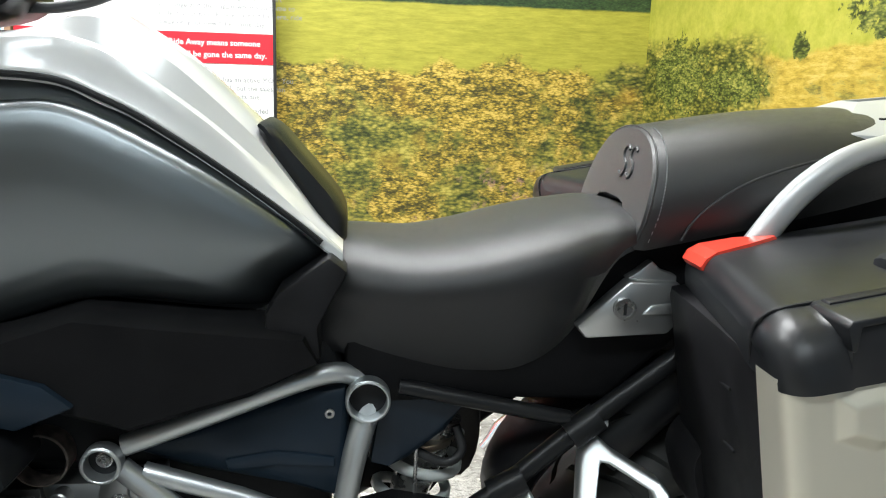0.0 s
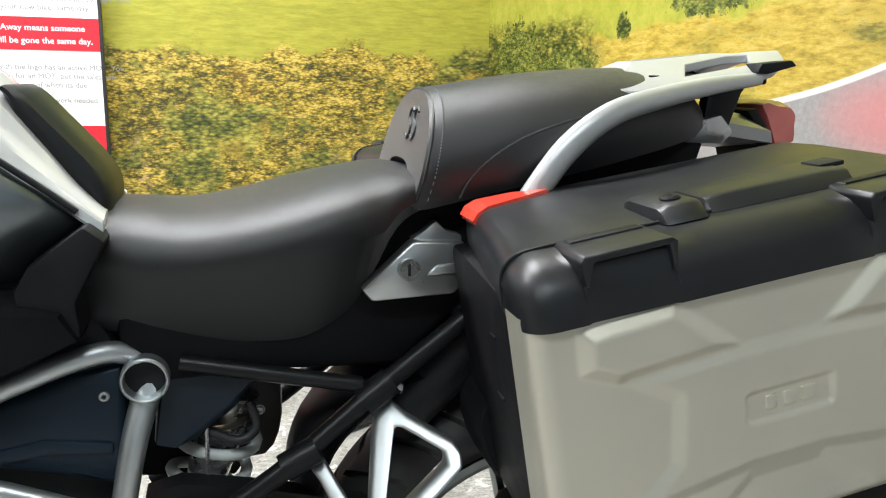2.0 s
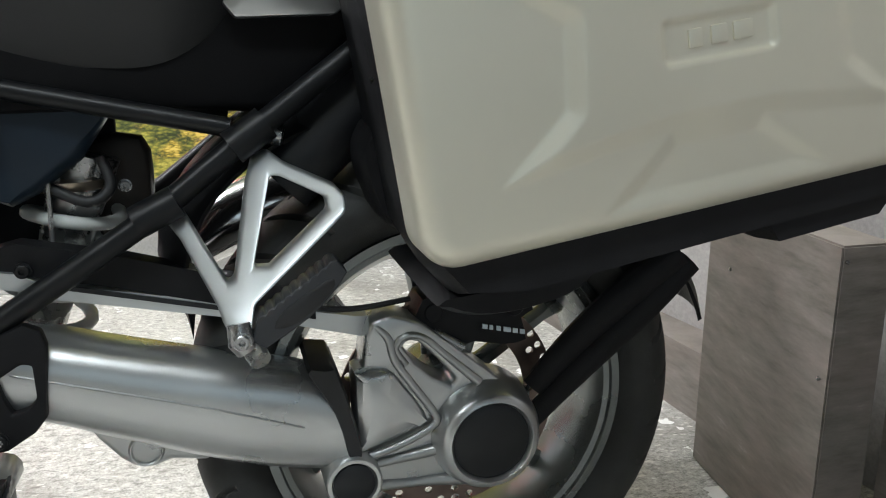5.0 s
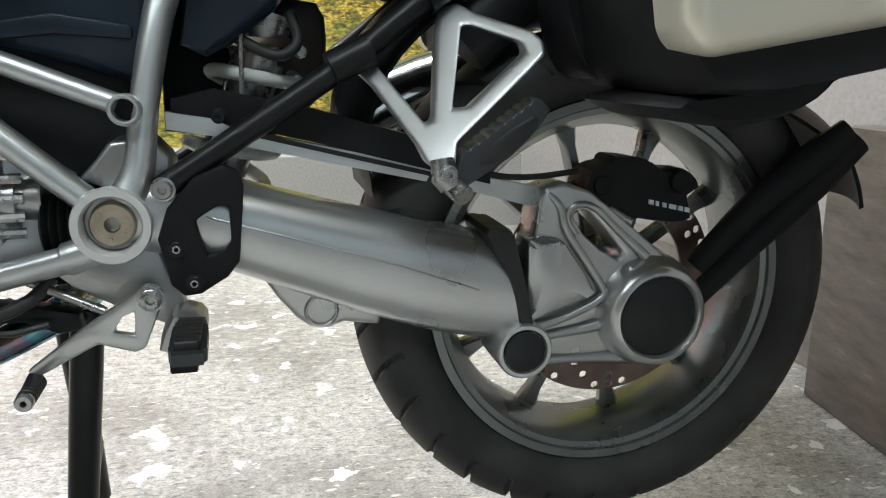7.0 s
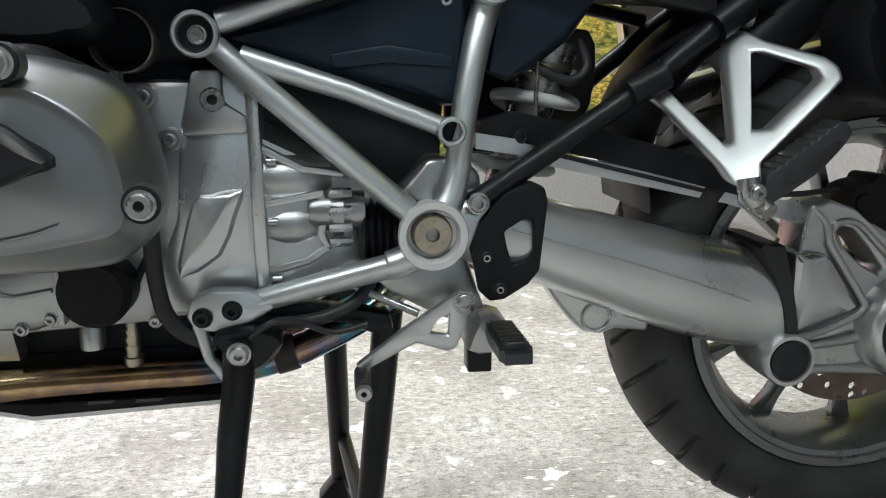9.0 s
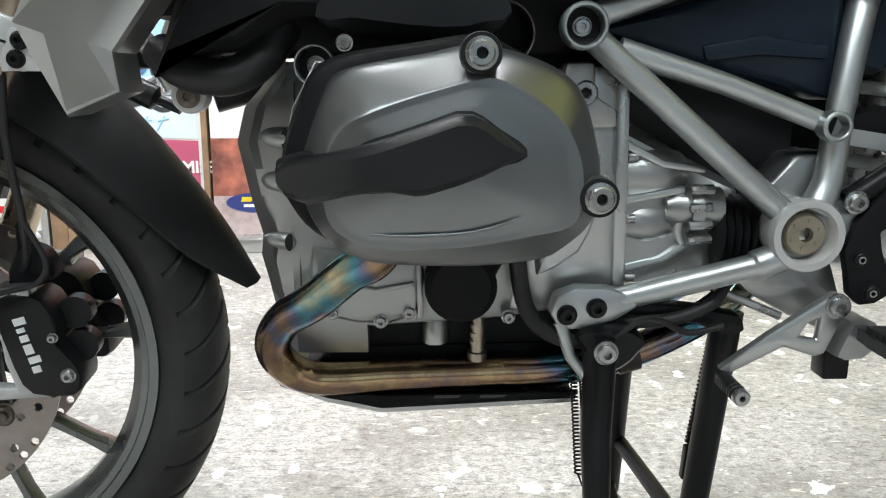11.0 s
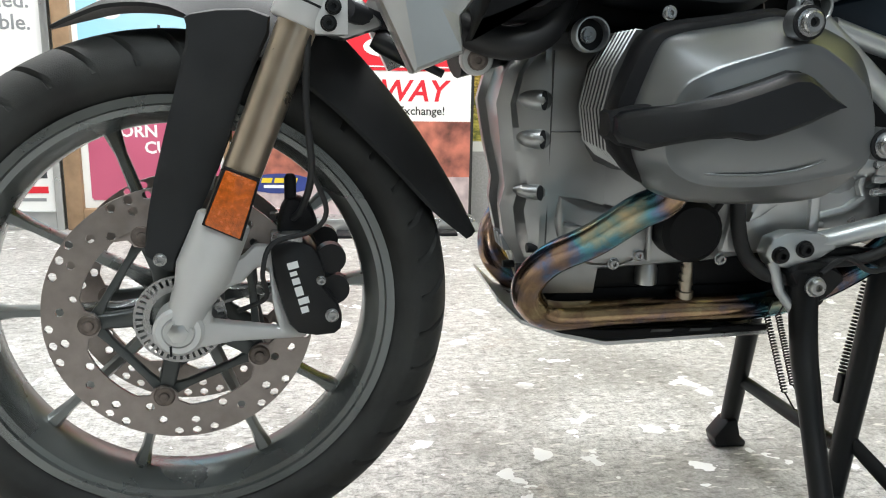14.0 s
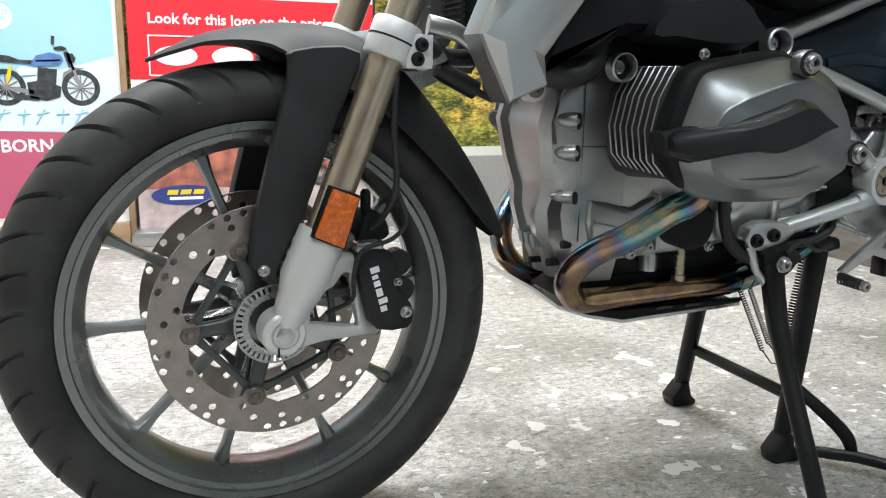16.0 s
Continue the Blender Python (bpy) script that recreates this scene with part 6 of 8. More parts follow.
part("tank_shoulder", bm, TANK, tk)
loops = []
for x, e0, mid, top in spline([(-1.06, 1.075, 1.100, 1.104), (-0.93, 1.112, 1.146, 1.150), (-0.88, 1.117, 1.149, 1.152), (-0.83, 1.115, 1.153, 1.164), (-0.80, 1.109, 1.150, 1.176), (-0.77, 1.095, 1.141, 1.176), (-0.74, 1.082, 1.123, 1.158), (-0.70, 1.058, 1.095, 1.131), (-0.66, 1.032, 1.065, 1.095), (-0.62, 1.004, 1.030, 1.056), (-0.58, 0.974, 0.989, 1.005), (-0.55, 0.951, 0.958, 0.964), (-0.522, 0.928, 0.932, 0.935)], 3):
    half = [(0.116, e0 - 0.012), (0.115, e0 - 0.001), (0.113, e0 + 0.002), (0.109, e0 + (mid - e0) * 0.55), (0.103, mid - 0.004), (0.094, mid), (0.090, mid + (top - mid) * 0.25), (0.082, mid + (top - mid) * 0.8), (0.070, top - 0.001), (0.030, top + 0.004)]
    loops.append([(x, -y, z) for y, z in half] + [(x, y, z) for y, z in half[::-1]])
bm = B()
rings(bm, loops)
tt = part("tank_top", bm, WHITE, bike, "gloss white tank top panel", smooth=26)
part("panel_gap", tube(B(), [(x, -0.117, z - 0.004) for x, z in ((-0.93, 1.110), (-0.88, 1.115), (-0.83, 1.113), (-0.80, 1.107), (-0.77, 1.094), (-0.74, 1.080), (-0.70, 1.056), (-0.66, 1.030), (-0.62, 1.002), (-0.58, 0.972), (-0.545, 0.944))], 0.0035, 8, smooth=3), DARK, tt)
bm = puffy(B(), [(-0.618, 1.062), (-0.600, 1.060), (-0.572, 1.030), (-0.526, 0.975), (-0.518, 0.940), (-0.524, 0.918), (-0.545, 0.945), (-0.600, 1.020)], [(0.07, 0.008), (0.05, 0), (-0.055, 0), (-0.068, 0.004), (-0.072, 0.012)], 3)
part("tank_pad", bm, PLASTIC2, bike, "black rubber tank pad")
bm = puffy(B(), [(-0.800, 0.872), (-0.700, 0.862), (-0.588, 0.852), (-0.560, 0.845), (-0.545, 0.812), (-0.620, 0.772), (-0.748, 0.734), (-0.860, 0.765), (-0.980, 0.790), (-0.960, 0.830), (-0.880, 0.846)], [(-0.06, 0.004), (-0.12, 0), (-0.148, 0.003), (-0.156, 0.010)], 0)
part("side_panel", bm, MATT, bike, "black lower tank panel")
bm = prism(B(), [(-0.604, 0.866), (-0.590, 0.890), (-0.536, 0.930), (-0.516, 0.914), (-0.548, 0.852), (-0.545, 0.815), (-0.566, 0.812), (-0.604, 0.848)], -0.147, -0.08, 0.004)
part("seat_junction", bm, PLASTIC, bike, "black corner trim between tank and seat")
bm = prism(B(), [(-0.92, 0.82), (-0.83, 0.795), (-0.80, 0.77), (-0.86, 0.745), (-0.92, 0.76)], -0.165, -0.13, 0.004)
part("panel_lip", bm, NAVY, bike)
bm = puffy(B(), [(-0.765, 0.690), (-0.66, 0.720), (-0.575, 0.752), (-0.516, 0.762), (-0.513, 0.700), (-0.520, 0.618), (-0.540, 0.618), (-0.590, 0.634), (-0.708, 0.660)], [(-0.03, 0.004), (-0.07, 0), (-0.082, 0.004), (-0.086, 0.012)], 0)
ab = part("airbox_panel", bm, NAVY, bike, "dark airbox side panel")
bm = B()
bolt(bm, -0.537, -0.083, 0.727, 0.006, 0.006)
part("panel_bolt", bm, STEEL, ab)
part("panel_crease", prism(B(), [(-0.66, 0.672), (-0.60, 0.682), (-0.53, 0.672), (-0.53, 0.658), (-0.60, 0.662), (-0.655, 0.655)], -0.090, -0.075, 0.004), NAVY, ab)
bm = puffy(B(), [(-0.490, 0.655), (-0.480, 0.760), (-0.375, 0.755), (-0.365, 0.735), (-0.395, 0.690), (-0.440, 0.655), (-0.465, 0.643)], [(-0.02, 0.004), (-0.055, 0), (-0.066, 0.005), (-0.07, 0.012)], 0)
part("battery_cover", bm, NAVY, bike, "dark battery side cover")
bm = prism(B(), [(-1.10, 0.66), (-0.52, 0.66), (-0.50, 0.74), (-0.56, 0.86), (-0.95, 0.90), (-1.16, 0.88), (-1.17, 0.74)], -0.075, 0.075, 0.015)
part("airbox", bm, DARK, bike, "dark plastic airbox")
bm = prism(B(), [(-0.52, 0.735), (-0.33, 0.74), (-0.20, 0.735), (-0.08, 0.85), (0.18, 0.95), (0.20, 1.02), (-0.15, 0.95), (-0.52, 0.85)], -0.085, 0.085, 0.012)
part("under_seat_tray", bm, MATT, bike, "black under-seat moulding")
bm = B()
rows = spline([(-0.30, 0.50, 0.085, 0, -0.0), (-0.335, 0.58, 0.085, 0.03, -0.01), (-0.30, 0.67, 0.085, 0.03, -0.02), (-0.20, 0.745, 0.085, 0.02, -0.03), (-0.05, 0.765, 0.085, 0.0, -0.035), (0.12, 0.72, 0.085, -0.02, -0.03)], 4)
arch(bm, rows)
part("rear_inner_guard", bm, PLASTIC, bike, "black rear inner mudguard")
part("silencer", tube(B(), [(-0.30, 0.13, 0.55), (-0.20, 0.15, 0.60), (0.22, 0.17, 0.70)], [0.03, 0.05, 0.055], 24, smooth=4), CHROME, bike, "chromed exhaust silencer")
part("canister", tube(B(), [(-0.20, -0.045, 0.66), (-0.10, -0.05, 0.76)], 0.042, 24), PLASTIC2, bike, "black charcoal canister")

bm = prism(B(), [(-0.80, 0.60), (-0.735, 0.60), (-0.66, 0.545), (-0.64, 0.405), (-0.545, 0.405), (-0.53, 0.70), (-0.80, 0.70)], -0.045, 0.045, 0.01)
part("gearbox_back", bm, DARK, bike, "dark moulding behind the gearbox")
bm = B()
lathe(bm, [(0.0, -0.004)] + [(0.040 if i % 2 else 0.030, 0.00425 * i) for i in range(18)] + [(0.0, 0.076)], (-0.630, -0.062, 0.478), 20, "x", full=False)
part("shaft_bellows", bm, RUBBERB, bike, "black rubber shaft bellows")

# shock absorber
part("shock_tunnel", prism(B(), [(-0.52, 0.56), (-0.40, 0.548), (-0.380, 0.575), (-0.374, 0.69), (-0.375, 0.77), (-0.52, 0.77)], 0.047, 0.060, 0.003), DARK, bike, "black moulding behind the shock")
bm = coil(B(), (-0.475, 0.0, 0.460), (-0.405, 0.0, 0.660), 0.046, 0.0075, 5.2, 18, 10)
sh = part("shock_spring", bm, SPRING, bike, "off-white rear shock spring")
part("shock_body", tube(B(), [(-0.49, 0.0, 0.42), (-0.44, 0, 0.56), (-0.40, 0.0, 0.69)], [0.022, 0.024, 0.035], 18), STEEL, bike)
bm = puffy(B(), [(-0.400, 0.700), (-0.346, 0.704), (-0.336, 0.665), (-0.341, 0.615), (-0.360, 0.584), (-0.395, 0.590), (-0.404, 0.640)], [(0.045, 0.0), (0.028, 0.0), (0.022, 0.003), (0.020, 0.008)], 2)
ap = part("actuator_plate", bm, BROWN, bike, "weathered dark brown actuator plate")
part("plate_screw", bolt(B(), -0.366, 0.021, 0.650, 0.006, 0.005), STEEL, ap)
part("shock_collar", lathe(B(), [(0.030, -0.006), (0.048, -0.006), (0.050, -0.003), (0.050, 0.004), (0.030, 0.006)], (-0.425, 0.0, 0.660), 32, "z"), FORKTUBE, bike, "gold shock collar")
part("shock_rod", tube(B(), [(-0.430, -0.058, 0.672), (-0.432, -0.058, 0.575)], 0.0025, 8), STEEL, bike)
part("shock_hose", tube(B(), [(-0.380, -0.045, 0.690), (-0.372, -0.052, 0.660), (-0.395, -0.055, 0.645), (-0.440, -0.050, 0.665)], 0.006, 10, smooth=4), RUBBERB, bike, "black shock hose")

# radiator shroud and front inner parts
for s in (-1, 1):
    bm = puffy(B(), [(-1.205, 0.93), (-1.238, 0.80), (-1.259, 0.725), (-1.2765, 0.684), (-1.268, 0.665), (-1.239, 0.607), (-1.191, 0.627), (-1.1945, 0.660), (-1.148, 0.722), (-1.08, 0.80), (-1.05, 0.93)], [(s * 0.165, 0.0), (s * 0.195, 0.0), (s * 0.214, 0.0), (s * 0.2195, 0.0025), (s * 0.2215, 0.007), (s * 0.225, 0.022)], 0)
    part("radiator_shroud", bm, BRIGHT, bike, "silver radiator shroud", smooth=20)
    bm = puffy(B(), [(-1.180, 0.640), (-1.165, 0.655), (-1.10, 0.662), (-1.06, 0.690), (-0.99, 0.688), (-0.92, 0.706), (-0.90, 0.80), (-1.08, 0.86), (-1.13, 0.77), (-1.165, 0.70)], [(s * 0.06, 0.004), (s * 0.13, 0), (s * 0.165, 0.005), (s * 0.175, 0.015)], 0)
    part("radiator_cowl", bm, PLASTIC, bike, "black radiator cowl")
    core = part("radiator_core", box(B(), -1.195, -1.17, s * 0.09 - 0.045, s * 0.09 + 0.045, 0.695, 0.83), DARK, bike, "dark finned radiator core")
    for i in range(16):
        part("fin", box(B(), -1.20, -1.19, s * 0.09 - 0.045, s * 0.09 + 0.045, 0.70 + 0.008 * i, 0.7025 + 0.008 * i), DARK, core, smooth=False)
bm = tube(B(), [(-1.19, -0.12, 0.665), (-1.16, -0.135, 0.645), (-1.12, -0.14, 0.640), (-1.090, -0.135, 0.656), (-1.07, -0.12, 0.690)], 0.0175, 16, smooth=4)
part("radiator_hose", bm, RUBBERB, bike, "black radiator hose")
bm = prism(B(), [(-1.168, 0.655), (-1.135, 0.662), (-1.128, 0.640), (-1.145, 0.622), (-1.160, 0.632)], -0.10, -0.09, 0.003)
rt = part("radiator_tab", bm, SILVER, bike)
bm = B()
bolt(bm, -1.146, -0.099, 0.638, 0.009, 0.006)
part("tab_bolt", bm, RUST, rt)
bm = B()
tube(bm, [(-1.21, -0.02, 0.66), (-1.26, -0.05, 0.66), (-1.30, -0.09, 0.672)], 0.012, 12)
tube(bm, [(-1.17, 0.0, 0.62), (-1.10, 0.02, 0.64)], 0.02, 12)
part("steering_damper", tube(B(), [(-1.270, -0.055, 0.645), (-1.262, -0.055, 0.641), (-1.216, -0.055, 0.618), (-1.212, -0.055, 0.616), (-1.190, -0.055, 0.606)], [0.011, 0.013, 0.013, 0.005, 0.005], 14), PLASTIC2, bike, "black steering damper")
part("yoke_arm", tube(B(), [(-1.285, -0.06, 0.700), (-1.245, -0.06, 0.692), (-1.215, -0.06, 0.668), (-1.195, -0.06, 0.628)], [0.014, 0.012, 0.011, 0.009], 12, smooth=4, flat=0.6), BRIGHT, bike, "silver curved control arm")
part("telelever_arm", bm, PLASTIC2, bike, "black front control arm")
bm = B()
bolt(bm, -1.003, -0.250, 0.667, 0.0055, 0.006)
part("cowl_bolt", bm, STEEL, bike)
lug_ = lathe(B(), [(0, -0.012), (0.016, -0.012), (0.0175, -0.010), (0.0175, 0.01), (0, 0.01)], (-1.162, -0.115, 0.623), 24, full=False)
prism(lug_, [(-1.178, 0.630), (-1.146, 0.632), (-1.140, 0.668), (-1.185, 0.668)], -0.122, -0.108, 0.003)
lug_ = part("shroud_lug", lug_, PALE, bike, "pale grey shroud mount with a rusty bolt")
part("lug_bolt", bolt(B(), -1.162, -0.127, 0.622, 0.009, 0.006), RUST, lug_)
bm = puffy(B(), [(-1.035, 0.690), (-0.98, 0.676), (-0.90, 0.672), (-0.86, 0.695), (-0.88, 0.735), (-0.93, 0.750), (-1.01, 0.735)], [(-0.09, 0.004), (-0.12, 0), (-0.175, 0.002), (-0.19, 0.012)], 3)
part("throttle_body_cover", bm, PLASTIC2, bike, "black throttle body cover")
part("intake_band", tube(B(), [(-0.985, -0.15, 0.715), (-0.965, -0.155, 0.735)], 0.030, 22), STEEL, bike, "steel intake clamp band")
bm = tube(B(), [(-1.00, -0.36, 1.235), (-0.93, -0.22, 1.22), (-0.90, -0.05, 1.20), (-0.90, 0.05, 1.20), (-0.93, 0.22, 1.22), (-1.00, 0.36, 1.235)], 0.013, 14, smooth=4)
part("handlebar", bm, BLACKSTEEL, bike, "black handlebar")
part("throttle_cable", tube(B(), [(-0.96, -0.02, 1.175), (-0.912, 0.0, 1.180), (-0.870, 0.0, 1.183), (-0.846, 0.0, 1.184), (-0.815, 0.0, 1.190), (-0.783, 0.0, 1.202), (-0.74, 0.02, 1.225), (-0.78, 0.06, 1.26), (-0.88, 0.08, 1.24), (-0.91, 0.05, 1.21)], 0.0065, 10, smooth=4), RUBBERB, bike, "black control cable")
part("bar_clamp", puffy(B(), [(-0.945, 1.165), (-0.885, 1.172), (-0.865, 1.195), (-0.89, 1.222), (-0.94, 1.225)], [(0.06, 0.006), (0.05, 0), (-0.05, 0), (-0.06, 0.006)], 3), BLACKSTEEL, bike, "black handlebar clamp")


def seat_loft(bm, rows, n=26, e=2.7, arch_top=0.0, x_arch=0.0, dome=0.06, tuck=0.93):
    """Upholstery: stations of (x, half width, top, bottom), a soft superellipse above and straight flanks below."""
    loops = []
    for x, w, zt, zb, lean in rows:
        lp = []
        zs = zt - min(dome, (zt - zb) * (0.5 if dome < 0.07 else 0.8))
        for i in range(n):
            a = math.pi * i / (n - 1)
            c, s = math.cos(a), math.sin(a)
            lp.append((x + lean * (1 - s), -w * math.copysign(abs(c) ** (2 / e), c), zs + (zt - zs) * abs(s) ** (2 / e)))
        for i in range(11):
            f = 1 - 0.2 * i
            up = arch_top * max(0.0, 1 - (abs(f) / 0.72) ** 4) * max(0.0, min(1.0, (x_arch - x) / 0.10)) if arch_top else 0.0
            lp.append((x + lean * 1.6, w * tuck * f, zb + up))
        loops.append(lp)
    rings(bm, loops)
    return bm


rows = spline([(-0.560, 0.085, 0.915, 0.850, -0.02), (-0.535, 0.105, 0.934, 0.825, -0.03), (-0.500, 0.118, 0.935, 0.800, -0.025), (-0.440, 0.138, 0.931, 0.786, -0.01), (-0.380, 0.152, 0.940, 0.780, 0), (-0.310, 0.158, 0.957, 0.785, 0), (-0.250, 0.148, 0.970, 0.825, 0), (-0.205, 0.128, 0.975, 0.900, 0), (-0.165, 0.105, 0.968, 0.920, 0), (-0.145, 0.085, 0.950, 0.925, 0)], 5)
part("rider_seat", seat_loft(B(), rows, e=3.1, tuck=0.56), VINYL, bike, "black grained vinyl rider seat")
rows = [(-0.164, 0.117, 1.0605, 0.940, 0), (-0.1635, 0.1235, 1.0655, 0.937, 0), (-0.160, 0.1265, 1.0680, 0.935, 0)] + [tuple(v) for v in spline([(-0.150, 0.1285, 1.070, 0.934, 0), (-0.050, 0.134, 1.086, 0.962, 0), (0.050, 0.130, 1.096, 0.985, 0), (0.120, 0.115, 1.098, 1.000, 0), (0.165, 0.100, 1.090, 1.010, 0), (0.190, 0.085, 1.068, 1.015, 0)], 5)]


def rake(x, z):
    """How far the pillion seat's front leans forward at its foot."""
    return x - 0.25 * (1.066 - z) * max(0.0, min(1.0, (-0.03 - x) / 0.13))


bm = seat_loft(B(), rows, e=2.35, arch_top=0.045, x_arch=-0.06, dome=0.105)
for v in bm.verts:
    v.co.x = rake(v.co.x, v.co.z)
ps = part("pillion_seat", bm, VINYL, bike, "black vinyl pillion seat with stitched seam")
def flank(x, w, zt, zb, k=1.006, e=2.35, n=30):
    """The seat's section at a station, from the near foot over the top to the far foot."""
    zs = zt - min(0.105, (zt - zb) * 0.8)
    arc = [(-w * k * math.copysign(abs(math.cos(a)) ** (2 / e), math.cos(a)), zs + (zt - zs) * k * math.sin(a) ** (2 / e)) for a in (math.pi * (i + 0.3) / n for i in range(n))]
    return [(rake(x, z), y, z) for y, z in [(-w * 0.95, zb + 0.01)] + arc]


part("piping", tube(B(), flank(-0.1600, 0.1265, 1.0680, 0.935)[:26], 0.0012, 6), VINYL, ps)
path = spline(flank(-0.150, 0.1285, 1.070, 0.934)[:15], 6)
bm = B()
for a, q in zip(path[::2], path[1::2]):
    tube(bm, [tuple(a), tuple(q)], 0.0007, 4)
tagged(part("stitching", bm, PGREY, ps, "grey stitches"), kind="stuff")
seam = []
for x, z in ((-0.122, 0.948), (-0.115, 0.970), (-0.095, 0.995), (-0.06, 1.018), (0.0, 1.038), (0.06, 1.048), (0.11, 1.054)):
    t = (x + 0.15) / 0.10 if x < -0.05 else 0
    w, zt, zb = (0.1285 + 0.0055 * t, 1.070 + 0.016 * t, 0.934 + 0.028 * t) if x < -0.05 else (0.134 - 0.04 * max(0.0, x + 0.05) ** 1.2, 1.086 + 0.10 * (x + 0.05), 0.962 + 0.23 * (x + 0.05))
    zs = zt - min(0.105, (zt - zb) * 0.8)
    c = (1 - min(1.0, max(0.0, (z - zs) / (zt - zs))) ** 2.35) ** (1 / 2.35)
    seam.append((rake(x, z), -w * c - 0.0003, z))
bm = tube(B(), seam, 0.0016, 6, smooth=4)
part("seam", bm, VINYL, ps)
for q in range(2):
    bm = B()
    y0 = -0.046 + 0.026 * q
    pts = spline([(0.019, 0.046), (0.010, 0.052), (0.001, 0.046), (0.003, 0.032), (0.017, 0.024), (0.019, 0.010), (0.010, 0.002), (0.0, 0.008)], 3)
    tube(bm, [(rake(-0.1645, 1.006 + v * 0.75), y0 + (0.019 - u) * 0.95, 1.006 + v * 0.75) for u, v in pts], 0.0020, 8)
    part("embossed_mark", bm, VINYL, ps)

# lock plate, grab rail, rack and tail
bm = prism(B(), [(-0.252, 0.842), (-0.240, 0.827), (-0.142, 0.832), (-0.125, 0.850), (-0.130, 0.894), (-0.192, 0.897)], -0.114, -0.090, 0.004, 2)
lp = part("seat_lock_plate", bm, BRIGHT, bike, "silver plate with the seat lock")
part("lock_barrel", lathe(B(), [(0.002, -0.006), (0.009, -0.006), (0.010, -0.008), (0.013, -0.008), (0.013, 0.002), (0.002, 0.002)], (-0.198, -0.1145, 0.865), 28), STEEL, lp, "chrome lock barrel")
part("plate_fold", prism(B(), [(-0.192, 0.896), (-0.178, 0.905), (-0.162, 0.918), (-0.150, 0.906), (-0.130, 0.900), (-0.130, 0.878), (-0.165, 0.886)], -0.100, -0.070, 0.003, 2), BRIGHT, lp)
part("plate_rib", prism(B(), [(-0.176, 0.856), (-0.165, 0.868), (-0.128, 0.872), (-0.128, 0.858)], -0.118, -0.108, 0.003, 2), BRIGHT, lp)
part("key_slot", box(B(), -0.1996, -0.1964, -0.1218, -0.112, 0.858, 0.872), DARK, lp)
for s in (-1, 1):
    bm = tube(B(), [(-0.095, s * 0.150, 0.905), (-0.060, s * 0.152, 0.958), (-0.022, s * 0.153, 1.008), (0.030, s * 0.148, 1.044), (0.10, s * 0.132, 1.063), (0.185, s * 0.108, 1.078), (0.26, s * 0.092, 1.087)], [0.015, 0.0155, 0.0155, 0.0145, 0.013, 0.011, 0.008], 16, smooth=4, flat=0.8)
    part("grab_rail", bm, RAIL, bike, "silver passenger grab rail")
OUT = [(0.05, 0.098), (0.10, 0.112), (0.17, 0.108), (0.24, 0.098), (0.285, 0.084), (0.318, 0.060), (0.330, 0.030), (0.330, -0.030), (0.318, -0.060), (0.285, -0.084), (0.24, -0.098), (0.17, -0.108), (0.10, -0.112), (0.05, -0.098)]
HOL = [[(0.160, k * 0.082), (0.178, k * 0.050), (0.245, k * 0.034), (0.278, k * 0.036), (0.262, k * 0.066)] for k in (-1, 1)] + [[(0.12, -0.020), (0.24, -0.016), (0.24, 0.016), (0.12, 0.020)]]
bm = prism(B(), OUT, -0.006, 0.006, 0.0025, 2, holes=HOL)
for v in bm.verts:
    x, y = v.co.x, v.co.z
    v.co = Vector((x, y, 1.103 + (x - 0.10) * 0.10 - 0.034 * (abs(y) / 0.1) ** 1.4 + v.co.y))
part("luggage_rack", bm, RAIL, bike, "silver luggage rack plate with slots", smooth=25)
part("rack_underside", box(B(), 0.115, 0.285, -0.075, 0.075, 1.080, 1.089, 0.003), PLASTIC, bike, "black moulding under the rack")
for s in (-1, 1):
    part("rack_arm", prism(B(), [(0.193, 1.022), (0.199, 1.080), (0.260, 1.088), (0.246, 1.068), (0.230, 1.020)], s * 0.066 - 0.012, s * 0.066 + 0.008, 0.003), BLACKSTEEL, bike, "black rack support")
    part("rack_pad", prism(B(), [(0.250, 1.094), (0.256, 1.106), (0.300, 1.111), (0.308, 1.104), (0.266, 1.093)], s * 0.082 - 0.018, s * 0.082 + 0.016, 0.002), PLASTIC, bike, "black rack end pad")
bm = puffy(B(), [(0.155, 1.036), (0.21, 1.050), (0.265, 1.042), (0.300, 1.023), (0.302, 1.003), (0.233, 0.998), (0.160, 1.000)], [(0.075, 0.010), (0.06, 0), (-0.05, 0), (-0.07, 0.008), (-0.075, 0.016)], 0)
tl = part("tail_unit", bm, CAST, bike, "grey tail moulding", smooth=20)
part("tail_step", prism(B(), [(0.165, 1.030), (0.215, 1.042), (0.235, 1.020), (0.220, 1.004), (0.165, 1.006)], -0.086, -0.06, 0.004), BRIGHT, tl)
part("tail_lamp", puffy(B(), [(0.290, 1.054), (0.330, 1.058), (0.350, 1.040), (0.348, 1.004), (0.315, 1.000)], [(0.065, 0.008), (0.05, 0), (-0.045, 0), (-0.06, 0.008)], 3), REDLENS, tl, "red tail lamp lens")
part("lamp_bezel", prism(B(), [(0.268, 1.046), (0.282, 1.050), (0.306, 1.020), (0.306, 1.000), (0.296, 1.000), (0.294, 1.018)], -0.062, 0.062, 0.003), PLASTIC, tl, "black lamp bezel")
part("number_bracket", prism(B(), [(0.30, 1.0), (0.33, 1.0), (0.40, 0.80), (0.38, 0.78)], -0.06, 0.06, 0.004), PLASTIC, bike, "black tail bracket")


